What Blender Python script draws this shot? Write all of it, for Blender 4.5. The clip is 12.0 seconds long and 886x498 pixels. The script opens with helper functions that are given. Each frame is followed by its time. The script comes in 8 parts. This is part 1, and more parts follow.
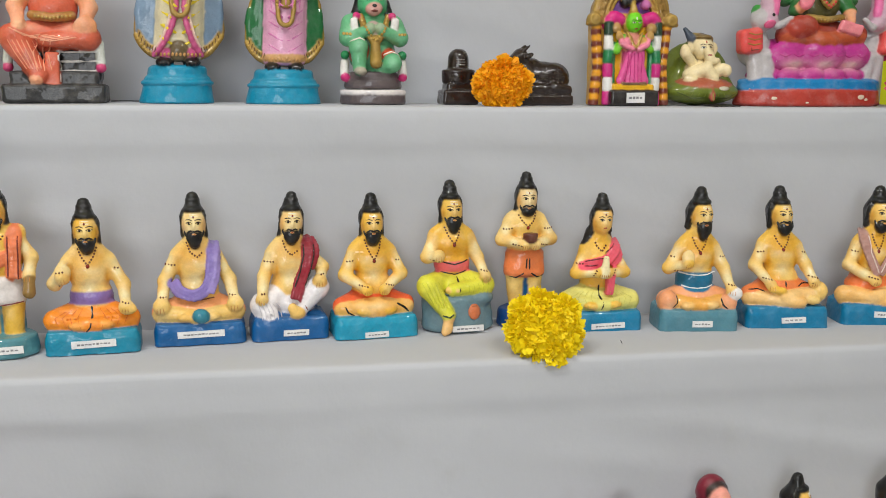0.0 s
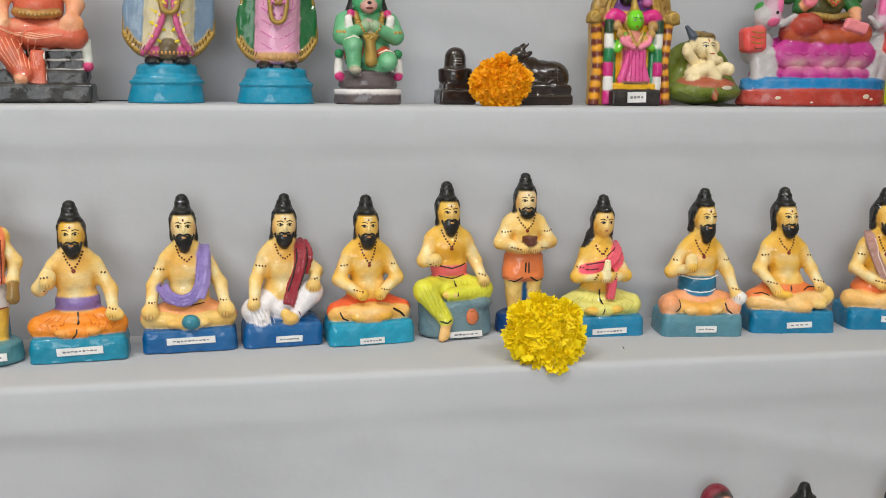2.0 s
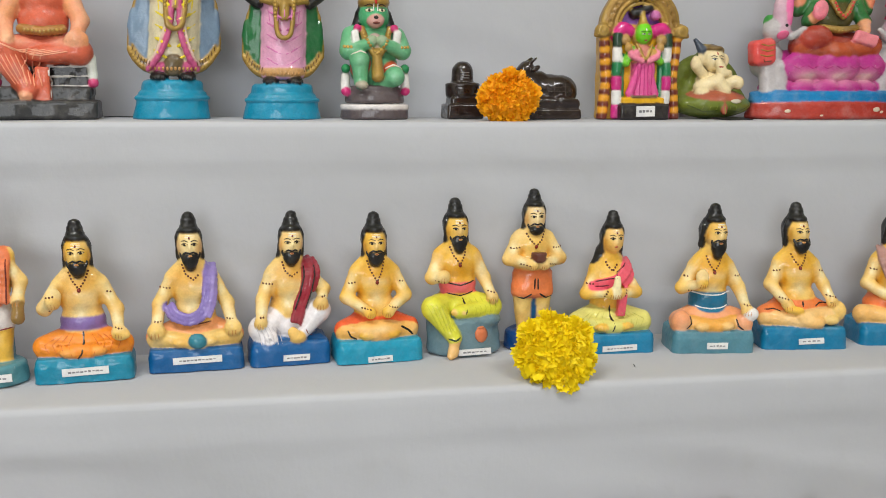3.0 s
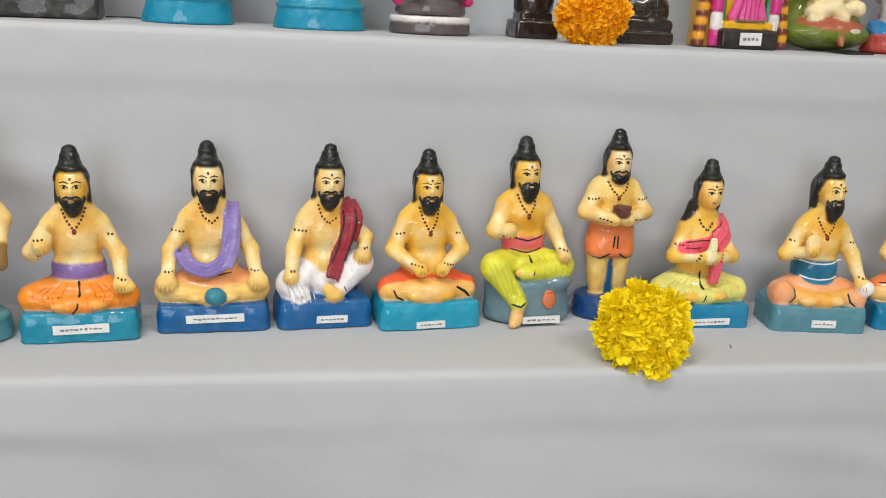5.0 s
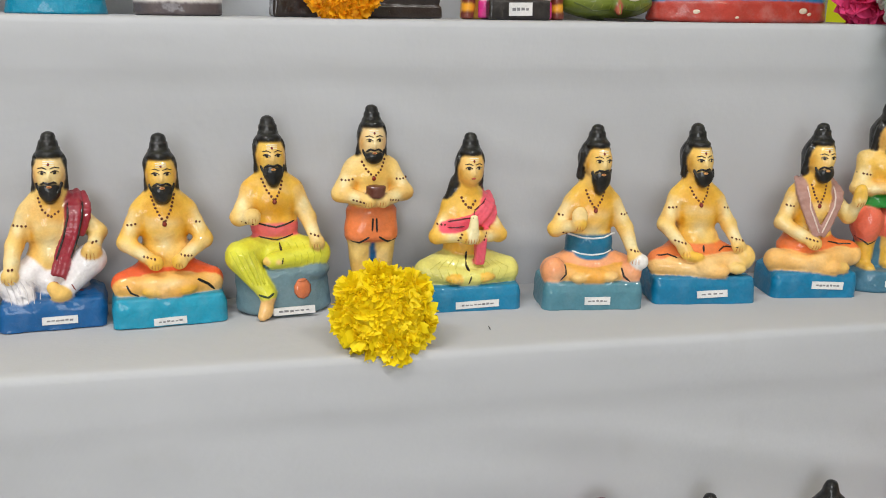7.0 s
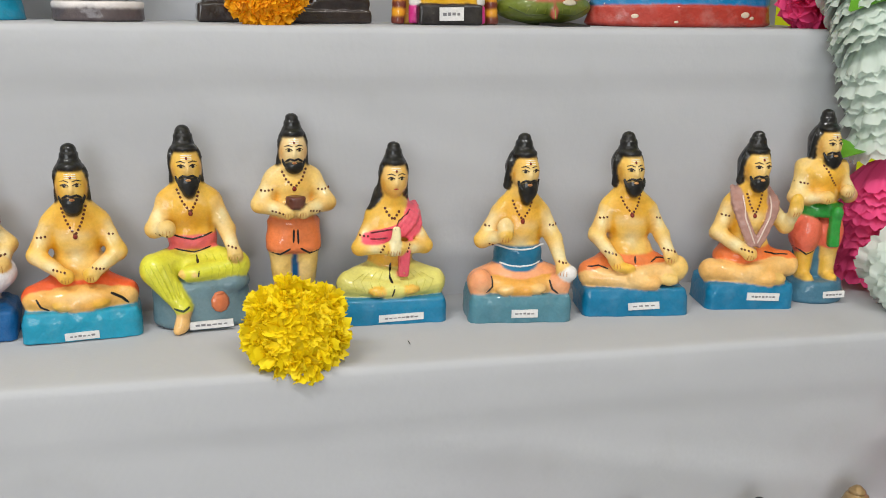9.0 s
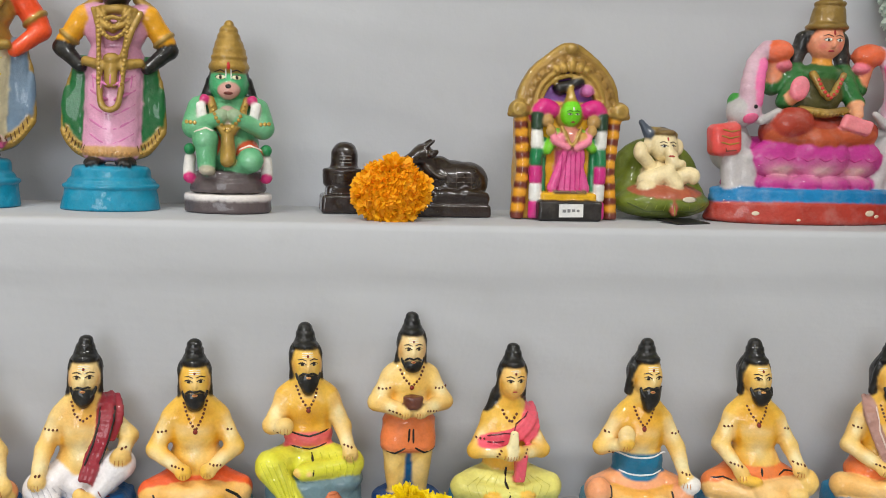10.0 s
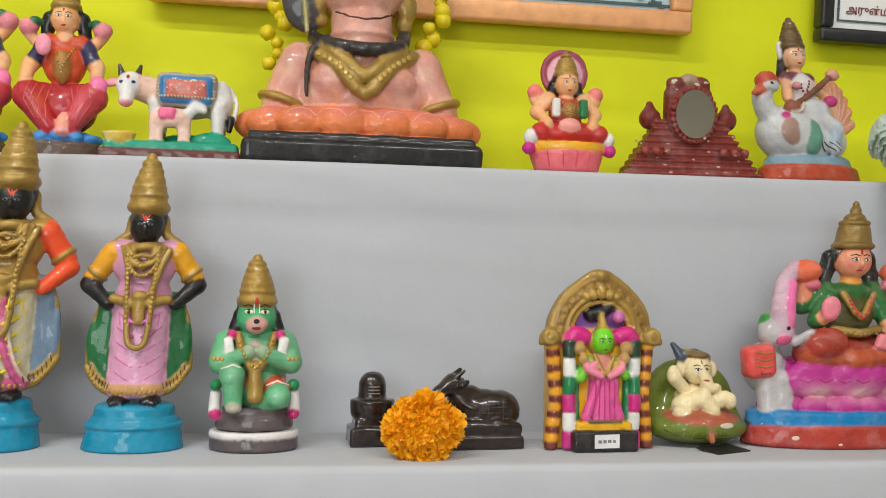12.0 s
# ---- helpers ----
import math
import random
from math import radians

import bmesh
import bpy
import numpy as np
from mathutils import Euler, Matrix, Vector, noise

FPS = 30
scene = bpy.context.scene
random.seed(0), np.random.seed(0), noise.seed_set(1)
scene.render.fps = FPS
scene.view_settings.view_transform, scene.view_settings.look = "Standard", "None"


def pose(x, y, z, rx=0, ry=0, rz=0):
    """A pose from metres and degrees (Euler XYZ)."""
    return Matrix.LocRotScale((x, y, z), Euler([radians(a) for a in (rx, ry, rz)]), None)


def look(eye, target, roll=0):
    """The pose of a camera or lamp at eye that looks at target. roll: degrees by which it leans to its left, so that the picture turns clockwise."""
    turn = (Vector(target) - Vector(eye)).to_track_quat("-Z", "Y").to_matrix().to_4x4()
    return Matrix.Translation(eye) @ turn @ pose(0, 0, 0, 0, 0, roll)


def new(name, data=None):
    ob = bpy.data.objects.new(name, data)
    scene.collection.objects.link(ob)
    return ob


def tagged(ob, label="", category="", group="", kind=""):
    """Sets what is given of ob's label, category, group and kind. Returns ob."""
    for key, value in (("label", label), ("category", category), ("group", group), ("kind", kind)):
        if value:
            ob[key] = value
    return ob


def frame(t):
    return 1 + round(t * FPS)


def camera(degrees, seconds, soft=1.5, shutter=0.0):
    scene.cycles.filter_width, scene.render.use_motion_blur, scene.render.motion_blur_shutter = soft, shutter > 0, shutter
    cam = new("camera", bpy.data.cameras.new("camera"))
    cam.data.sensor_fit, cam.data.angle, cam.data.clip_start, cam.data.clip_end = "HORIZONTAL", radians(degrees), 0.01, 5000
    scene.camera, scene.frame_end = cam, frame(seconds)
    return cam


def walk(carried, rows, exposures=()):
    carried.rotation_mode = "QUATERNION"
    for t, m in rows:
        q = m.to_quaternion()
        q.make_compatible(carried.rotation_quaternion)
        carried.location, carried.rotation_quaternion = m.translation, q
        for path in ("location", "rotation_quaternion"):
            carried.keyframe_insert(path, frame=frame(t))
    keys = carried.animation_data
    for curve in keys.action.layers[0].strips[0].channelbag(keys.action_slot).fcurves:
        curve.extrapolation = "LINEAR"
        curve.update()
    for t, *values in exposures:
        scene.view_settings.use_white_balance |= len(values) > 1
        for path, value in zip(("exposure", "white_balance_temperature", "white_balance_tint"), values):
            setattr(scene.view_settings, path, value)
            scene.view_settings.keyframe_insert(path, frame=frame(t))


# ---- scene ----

# ---- camera ----
cam = camera(49.7, 12.0, soft=1.0)
PATH = [
    (0, (-0.035, 0.062, 1.298), (0.291, 2.005, 0.954), 0.5),
    (0.5, (-0.033, 0.072, 1.292), (0.306, 2.006, 0.918), 0.7),
    (1, (-0.032, 0.08, 1.285), (0.309, 2.014, 0.907), 1.0),
    (1.5, (-0.035, 0.089, 1.29), (0.302, 2.024, 0.915), 1.1),
    (2, (-0.033, 0.089, 1.296), (0.304, 2.03, 0.954), 0.5),
    (2.5, (-0.036, 0.089, 1.296), (0.31, 2.03, 0.964), 0.3),
    (3, (-0.038, 0.101, 1.305), (0.296, 2.045, 0.976), 0.3),
    (3.5, (-0.035, 0.114, 1.296), (0.31, 2.056, 0.968), 0.5),
    (3.7, (-0.04, 0.122, 1.292), (0.251, 2.07, 0.945), 0.6),
    (5.3, (-0.071, 0.282, 1.313), (0.275, 2.18, 0.783), 3.2),
    (5.5, (-0.031, 0.274, 1.292), (0.317, 2.179, 0.793), 2.8),
    (6, (0.05, 0.266, 1.293), (0.463, 2.16, 0.804), 0.8),
    (6.5, (0.085, 0.267, 1.29), (0.51, 2.16, 0.804), 0.2),
    (7, (0.11, 0.276, 1.282), (0.533, 2.168, 0.793), 0.9),
    (7.2, (0.122, 0.284, 1.294), (0.51, 2.174, 0.765), 1.0),
    (8.8, (0.174, 0.273, 1.274), (0.638, 2.16, 0.799), 1.5),
    (9, (0.175, 0.283, 1.293), (0.6, 2.172, 0.791), 0.9),
    (9.5, (0.149, 0.3, 1.331), (0.436, 2.25, 0.99), 1.6),
    (10, (0.143, 0.308, 1.348), (0.414, 2.275, 1.106), 1.8),
    (10.5, (0.135, 0.312, 1.36), (0.389, 2.285, 1.151), 1.7),
    (11, (0.132, 0.315, 1.4), (0.339, 2.297, 1.229), 1.2),
    (11.5, (0.122, 0.325, 1.402), (0.402, 2.305, 1.389), 0.8),
    (12, (0.116, 0.331, 1.417), (0.384, 2.311, 1.488), 1.0),
]
walk(cam, [(t, look(eye, target, roll)) for t, eye, target, roll in PATH], exposures=[(0, -0.45), (4.5, -0.38), (9, -0.36), (12, -0.42)])

# ---- light: closed room with ceiling tube lights and daylight from a window behind ----
world = bpy.data.worlds.new("world")
scene.world = world
world.use_nodes = True
world.node_tree.nodes["Background"].inputs[0].default_value = (0.75, 0.85, 1.0, 1)
world.node_tree.nodes["Background"].inputs[1].default_value = 0.3


def lamp(name, place, target, sx, sy, watts, colour):
    d = bpy.data.lights.new(name, "AREA")
    d.shape, d.size, d.size_y, d.energy, d.color = "RECTANGLE", sx, sy, watts, colour
    o = new(name, d)
    o.matrix_world = look(place, target)
    return o


lamp("window_light", (-0.9, -2.86, 1.75), (-0.4, 1.0, 1.3), 1.7, 1.5, 62, (0.94, 0.97, 1.0))
lamp("tube_light", (0.75, -0.45, 2.86), (0.75, -0.2, 0.0), 1.2, 0.08, 31, (1.0, 0.985, 0.965))
lamp("tube_light", (-0.75, 0.15, 2.86), (-0.75, 0.25, 0.0), 1.2, 0.08, 33, (1.0, 0.985, 0.965))


# ---- materials ----
def lin(c, gain=1.0):
    """Linear colour from 0..255 sRGB."""
    out = []
    for v in c[:3]:
        v = v / 255
        v = v / 12.92 if v <= 0.04045 else ((v + 0.055) / 1.055) ** 2.4
        out.append(min(0.92, v * gain))
    return (*out, 1.0)


class Nodes:
    def __init__(self, name):
        self.m = bpy.data.materials.new(name)
        self.m.use_nodes = True
        self.t = self.m.node_tree
        self.b = self.t.nodes["Principled BSDF"]

    def add(self, kind, **vals):
        n = self.t.nodes.new(kind)
        for k, v in vals.items():
            n.inputs[k.replace("_", " ")].default_value = v
        return n

    def link(self, a, ao, b, bi):
        self.t.links.new(a.outputs[ao], b.inputs[bi])

    def noise(self, scale, detail=4.0, rough=0.55, space="Object"):
        c = self.add("ShaderNodeTexCoord")
        n = self.add("ShaderNodeTexNoise", Scale=scale, Detail=detail, Roughness=rough)
        self.link(c, space, n, "Vector")
        return n

    def ramp(self, src, out, lo, hi, a, b):
        r = self.add("ShaderNodeMapRange")
        r.inputs["From Min"].default_value, r.inputs["From Max"].default_value = lo, hi
        r.inputs["To Min"].default_value, r.inputs["To Max"].default_value = a, b
        self.link(src, out, r, "Value")
        return r

    def bump(self, src, out, strength, dist):
        n = self.add("ShaderNodeBump", Strength=strength, Distance=dist)
        self.link(src, out, n, "Height")
        return n

    def mix(self, fac, a, b, mode="MIX"):
        n = self.t.nodes.new("ShaderNodeMix")
        n.data_type, n.blend_type = "RGBA", mode
        for sock, val in ((0, fac), (6, a), (7, b)):
            if isinstance(val, tuple) and len(val) == 2:
                self.t.links.new(val[0].outputs[val[1]], n.inputs[sock])
            else:
                n.inputs[sock].default_value = val
        return n


def paint_material(name, rough, coat, chip, fade):
    """Brushed oil paint over plaster; the colour comes from the mesh's own paint layer, gold paint from its alpha."""
    n = Nodes(name)
    a = n.t.nodes.new("ShaderNodeAttribute")
    a.attribute_name = "paint"
    big = n.noise(45, 3)
    fine = n.noise(420, 3)
    tone = n.ramp(big, "Fac", 0.3, 0.7, 0.84, 1.08)
    tone2 = n.ramp(fine, "Fac", 0.3, 0.7, 0.93, 1.05)
    v = n.t.nodes.new("ShaderNodeVectorMath")
    v.operation = "SCALE"
    n.link(a, "Color", v, 0)
    n.link(tone, 0, v, "Scale")
    v2 = n.t.nodes.new("ShaderNodeVectorMath")
    v2.operation = "SCALE"
    n.link(v, 0, v2, 0)
    n.link(tone2, 0, v2, "Scale")
    wear = n.noise(160, 6, 0.65)
    spot = n.ramp(wear, "Fac", chip, chip + 0.015, 0.0, 0.75)
    patch = n.noise(70, 5, 0.6)
    dust = n.mix((n.ramp(patch, "Fac", 0.48, 0.72, 0.0, fade), 0), (v2, 0), (0.6, 0.56, 0.52, 1))
    wash = n.mix((n.ramp(n.noise(26, 5, 0.6), "Fac", 0.45, 0.75, 0.0, 0.3), 0), (dust, 2), (0.72, 0.62, 0.52, 1), "MULTIPLY")
    out = n.mix((spot, 0), (wash, 2), (0.62, 0.58, 0.52, 1))
    n.link(out, 2, n.b, "Base Color")
    met = n.ramp(a, "Alpha", 0.0, 1.0, 0.75, 0.0)
    n.link(met, 0, n.b, "Metallic")
    r = n.ramp(big, "Fac", 0.3, 0.7, rough - 0.06, rough + 0.1)
    n.link(r, 0, n.b, "Roughness")
    n.b.inputs["Coat Weight"].default_value = coat
    n.b.inputs["Coat Roughness"].default_value = 0.05
    n.b.inputs["Specular IOR Level"].default_value = 0.3
    b1 = n.bump(fine, "Fac", 0.2, 0.0015)
    b2 = n.bump(patch, "Fac", 0.55, 0.003)
    n.link(b1, 0, b2, "Normal")
    n.link(b2, 0, n.b, "Normal")
    n.link(n.bump(big, "Fac", 0.14, 0.004), 0, n.b, "Coat Normal")
    return n.m


PAINT = paint_material("glazed_paint", 0.45, 0.5, 0.745, 0.05)
PAINT_STONE = paint_material("polished_dark_stone", 0.3, 0.9, 0.95, 0.0)
PAINT_WORN = paint_material("worn_paint", 0.46, 0.36, 0.7, 0.14)


def cloth_material():
    n = Nodes("white_cotton")
    big = n.noise(3.2, 5)
    mid = n.noise(19, 5)
    tone = n.mix((n.ramp(big, "Fac", 0.35, 0.65, 0, 1), 0), lin((187, 189, 194)), lin((179, 181, 186)))
    tone2 = n.mix((n.ramp(mid, "Fac", 0.58, 0.75, 0, 0.22), 0), (tone, 2), lin((168, 168, 168)))
    n.link(tone2, 2, n.b, "Base Color")
    n.b.inputs["Roughness"].default_value = 0.85
    n.b.inputs["Sheen Weight"].default_value = 0.12
    c = n.add("ShaderNodeTexCoord")
    w1 = n.add("ShaderNodeTexWave", Scale=420.0, Distortion=0.6)
    w2 = n.add("ShaderNodeTexWave", Scale=420.0, Distortion=0.6)
    w2.bands_direction = "Z"
    for w in (w1, w2):
        n.link(c, "Object", w, "Vector")
    weave = n.t.nodes.new("ShaderNodeMath")
    n.link(w1, "Fac", weave, 0)
    n.link(w2, "Fac", weave, 1)
    b1 = n.bump(weave, 0, 0.06, 0.0006)
    b2 = n.bump(mid, "Fac", 0.22, 0.006)
    n.link(b1, 0, b2, "Normal")
    n.link(b2, 0, n.b, "Normal")
    return n.m


def plain(name, colour, rough=0.6, scale=30, amount=0.12, bump=0.1, metal=0.0, translucent=0.0):
    n = Nodes(name)
    f = n.noise(scale, 5)
    dark = tuple(v * (1 - amount) for v in colour[:3]) + (1,)
    lite = tuple(min(0.95, v * (1 + amount)) for v in colour[:3]) + (1,)
    mx = n.mix((n.ramp(f, "Fac", 0.3, 0.7, 0, 1), 0), dark, lite)
    n.link(mx, 2, n.b, "Base Color")
    n.b.inputs["Roughness"].default_value = rough
    n.b.inputs["Metallic"].default_value = metal
    if translucent:
        n.b.inputs["Subsurface Weight"].default_value = translucent
        n.b.inputs["Subsurface Radius"].default_value = (0.004, 0.003, 0.002)
    bp = n.bump(f, "Fac", bump, 0.002)
    n.link(bp, 0, n.b, "Normal")
    return n.m


def petal_material(name, inner, outer, trans):
    n = Nodes(name)
    g = n.t.nodes.new("ShaderNodeNewGeometry")
    f = n.noise(90, 3)
    mx = n.mix((g, "Random Per Island"), inner, outer)
    mx2 = n.mix((n.ramp(f, "Fac", 0.3, 0.7, 0, 0.5), 0), (mx, 2), inner)
    n.link(mx2, 2, n.b, "Base Color")
    n.b.inputs["Roughness"].default_value = 0.65
    glow = n.t.nodes.new("ShaderNodeBsdfTranslucent")
    n.link(mx2, 2, glow, "Color")
    both = n.t.nodes.new("ShaderNodeMixShader")
    both.inputs[0].default_value = trans
    n.link(n.b, 0, both, 1)
    n.link(glow, 0, both, 2)
    n.link(both, 0, n.t.nodes["Material Output"], 0)
    return n.m


CLOTH = cloth_material()
WOOD = plain("plywood", lin((150, 118, 82)), 0.7, 12, 0.2)
YELLOW_WALL = plain("yellow_wall_cloth", lin((214, 219, 4)), 0.75, 7, 0.07, 0.25)
WALL = plain("cream_wall_paint", lin((214, 210, 200)), 0.8, 5, 0.05)
FLOOR = plain("grey_floor_tile", lin((150, 146, 140)), 0.35, 9, 0.12)
YELLOW_PETAL = petal_material("yellow_petal", (0.98, 0.8, 0.002, 1), (0.98, 0.73, 0.001, 1), 0.22)
ORANGE_PETAL = petal_material("orange_petal", (0.98, 0.49, 0.001, 1), (0.98, 0.41, 0.001, 1), 0.22)
PINK_PETAL = petal_material("pink_crepe", lin((250, 84, 146)), lin((246, 74, 138)), 0.2)
WHITE_PETAL = petal_material("white_crepe", lin((236, 244, 238)), lin((228, 240, 232)), 0.42)
LEAF = plain("green_crepe", lin((96, 158, 30)), 0.55, 60, 0.25)
PAPER = plain("white_paper", lin((236, 236, 234)), 0.6, 80, 0.03)
GOLD_FRAME = plain("copper_gold_moulding", lin((238, 172, 118)), 0.4, 60, 0.15, 0.2, 0.15)
BLACK_FRAME = plain("black_moulding", lin((36, 36, 38)), 0.35, 60, 0.2)
PRINT = plain("pale_print", lin((178, 200, 208)), 0.4, 25, 0.12)
INK = plain("maroon_ink", lin((132, 60, 60)), 0.6)
GREY_INK = plain("grey_ink", lin((70, 96, 96)), 0.6)
GLASS_MIRROR = plain("mirror", (0.75, 0.75, 0.74, 1), 0.12, 10, 0.02, 0.0, 1.0)


# ---- sculpting in clay: smooth unions of rounded forms, in centimetres; the front looks along -y ----
def rot_matrix(r):
    return np.array(Euler([radians(a) for a in r]).to_matrix()) if r else np.eye(3)


def ball_mesh(nu=8, nv=5):
    v, f = [(0, 0, 1)], []
    for j in range(1, nv):
        p = math.pi * j / nv
        for i in range(nu):
            a = 2 * math.pi * i / nu
            v.append((math.sin(p) * math.cos(a), math.sin(p) * math.sin(a), math.cos(p)))
    v.append((0, 0, -1))
    last = len(v) - 1
    for i in range(nu):
        k = (i + 1) % nu
        f.append((0, 1 + i, 1 + k))
        for j in range(nv - 2):
            a, b = 1 + j * nu, 1 + (j + 1) * nu
            f.append((a + i, b + i, b + k, a + k))
        f.append((last, last - nu + k, last - nu + i))
    return np.array(v), f


BALL_V, BALL_F = ball_mesh()
CORNERS = [(0, 0, 0), (1, 0, 0), (0, 1, 0), (1, 1, 0), (0, 0, 1), (1, 0, 1), (0, 1, 1), (1, 1, 1)]
EDGES = [(a, b) for a in range(8) for b in range(a + 1, 8) if sum(abs(CORNERS[a][q] - CORNERS[b][q]) for q in range(3)) == 1]


class Clay:
    def __init__(self, step=0.108, gain=1.04, lean=0.0):
        self.step, self.gain, self.forms, self.coats, self.sprays, self.extra = step, gain, [], [], [], []
        self.field, self.lean, self.palms = None, lean, []

    def tone(self, c):
        """Paint colour from 0..255; a fourth value is the share of metal."""
        r = lin(c, self.gain)
        return (r[0], r[1], r[2], 1.0 - (c[3] if len(c) > 3 else 0.0))

    def _put(self, dist, lo, hi, col, k, mode):
        e = (dist, np.array(lo, float), np.array(hi, float), self.tone(col) if col else None, k, mode)
        (self.coats if mode == "coat" else self.forms).append(e)

    def ball(self, c, r, col, rot=None, k=0.35, mode="add"):
        c, r = np.array(c, float), np.array(r if hasattr(r, "__len__") else (r, r, r), float)
        m = rot_matrix(rot)

        def dist(p):
            q = (p - c) @ m
            k0 = np.linalg.norm(q / r, axis=-1)
            k1 = np.linalg.norm(q / (r * r), axis=-1)
            return k0 * (k0 - 1) / np.maximum(k1, 1e-6)
        w = r if rot is None else np.full(3, r.max())
        self._put(dist, c - w, c + w, col, k, mode)

    def cap(self, a, b, r1, r2, col, k=0.35, mode="add"):
        a, b = np.array(a, float), np.array(b, float)
        ab = b - a

        def dist(p):
            t = np.clip(((p - a) @ ab) / max(ab @ ab, 1e-9), 0, 1)
            return np.linalg.norm(p - a - t[..., None] * ab, axis=-1) - (r1 + (r2 - r1) * t)
        w = max(r1, r2)
        self._put(dist, np.minimum(a, b) - w, np.maximum(a, b) + w, col, k, mode)

    def box(self, c, half, rnd, col, rot=None, k=0.1, mode="add"):
        c, half = np.array(c, float), np.array(half, float)
        m = rot_matrix(rot)

        def dist(p):
            q = np.abs((p - c) @ m) - (half - rnd)
            return np.linalg.norm(np.maximum(q, 0), axis=-1) + np.minimum(q.max(-1), 0) - rnd
        w = half if rot is None else np.full(3, np.linalg.norm(half))
        self._put(dist, c - w, c + w, col, k, mode)

    def drum(self, c, rx, ry, hz, rnd, col, taper=0.0, k=0.1, mode="add"):
        """Upright round or oval block, half height hz, narrowing upwards by taper."""
        c = np.array(c, float)

        def dist(p):
            q = p - c
            s = 1 - taper * (q[..., 2] + hz) / (2 * hz)
            rad = (np.hypot(q[..., 0] / rx, q[..., 1] / ry) - s) * min(rx, ry) + rnd
            up = np.abs(q[..., 2]) - hz + rnd
            return np.hypot(np.maximum(rad, 0), np.maximum(up, 0)) + np.minimum(np.maximum(rad, up), 0) - rnd
        self._put(dist, c - (rx, ry, hz), c + (rx, ry, hz), col, k, mode)

    def ring(self, c, R, r, col, rot=None, squash=1.0, k=0.15, mode="add"):
        c = np.array(c, float)
        m = rot_matrix(rot)

        def dist(p):
            q = (p - c) @ m
            return np.hypot(np.hypot(q[..., 0], q[..., 1] / squash) - R, q[..., 2]) - r
        w = np.full(3, (R + r) * max(1, squash))
        self._put(dist, c - w, c + w, col, k, mode)

    def rope(self, pts, r, col, k=0.2, mode="add", r2=None):
        if len(pts) > 2:
            fine, q = [], [np.array(p, float) for p in pts]
            q = [2 * q[0] - q[1]] + q + [2 * q[-1] - q[-2]]
            for a, b, c, d in zip(q[:-3], q[1:-2], q[2:-1], q[3:]):
                for t in (0, 1 / 3, 2 / 3):
                    fine.append(0.5 * (2 * b + (c - a) * t + (2 * a - 5 * b + 4 * c - d) * t * t + (3 * b - a - 3 * c + d) * t ** 3))
            pts = fine + [q[-2]]
        n = len(pts) - 1
        r2 = r if r2 is None else r2
        for i in range(n):
            self.cap(pts[i], pts[i + 1], r + (r2 - r) * i / n, r + (r2 - r) * (i + 1) / n, col, k, mode)

    def sash(self, pts, w, col):
        """A cloth band lying on the body: low relief under a wide painted stripe."""
        flat = [(x, y + 0.42 * w, z) for x, y, z in pts]
        for u, r in ((-0.62, 0.4), (-0.05, 0.36), (0.55, 0.42)):
            run = []
            for q, (x, y, z) in enumerate(flat):
                a, b = flat[max(0, q - 1)], flat[min(len(flat) - 1, q + 1)]
                t = math.hypot(b[0] - a[0], b[2] - a[2]) or 1.0
                run.append((x - u * w * (b[2] - a[2]) / t, y + 0.1 * abs(u) * w, z + u * w * (b[0] - a[0]) / t))
            self.rope(run, w * r, col, 0.12)
        self.rope(pts, w * 1.08, col, 0.2, "coat")

    def spray(self, c, r, col, amount=0.8, any_paint=False):
        self.sprays.append((np.array(c, float), np.array(r if hasattr(r, "__len__") else (r, r, r), float), self.tone(col), amount, any_paint))

    # the clay's surface
    def fire(self):
        adds = [f for f in self.forms if f[5] == "add"]
        lo = np.min([f[1] for f in adds], axis=0) - 3 * self.step
        hi = np.max([f[2] for f in adds], axis=0) + 3 * self.step
        lo[2] = min(lo[2], -2 * self.step)
        n = np.ceil((hi - lo) / self.step).astype(int) + 1
        F = np.full(n, 1.0)
        for dist, a, b, _, k, mode in self.forms:
            pad = k + 2.5 * self.step
            i0 = np.clip(np.floor((a - pad - lo) / self.step).astype(int), 0, n)
            i1 = np.clip(np.ceil((b + pad - lo) / self.step).astype(int) + 1, 0, n)
            if (i1 <= i0).any():
                continue
            ax = [lo[q] + self.step * np.arange(i0[q], i1[q]) for q in range(3)]
            p = np.stack(np.meshgrid(*ax, indexing="ij"), -1)
            d = dist(p)
            view = F[i0[0]:i1[0], i0[1]:i1[1], i0[2]:i1[2]]
            if mode == "cut":
                d = -d
                h = np.clip(0.5 - 0.5 * (d - view) / k, 0, 1)
                h = 1 - h
                view[...] = view + (d - view) * h + k * h * (1 - h)
            else:
                h = np.clip(0.5 + 0.5 * (view - d) / k, 0, 1)
                view[...] = view + (d - view) * h - k * h * (1 - h)
        gx, gy, gz = (lo[q] + self.step * np.arange(n[q]) for q in range(3))
        ph = 1.7 * len(self.forms)
        F += 0.05 * (np.sin(1.7 * gx + ph)[:, None, None] * np.sin(1.9 * gy + 0.7)[None, :, None] * np.sin(1.5 * gz + ph * 0.6)[None, None, :])
        F += 0.025 * (np.sin(4.1 * gx + 1.1)[:, None, None] * np.sin(3.7 * gy + ph)[None, :, None] * np.sin(4.4 * gz)[None, None, :])
        zs = lo[2] + self.step * np.arange(n[2])
        F = np.maximum(F, -zs)
        self.field, self.lo, self.n = F, lo, n

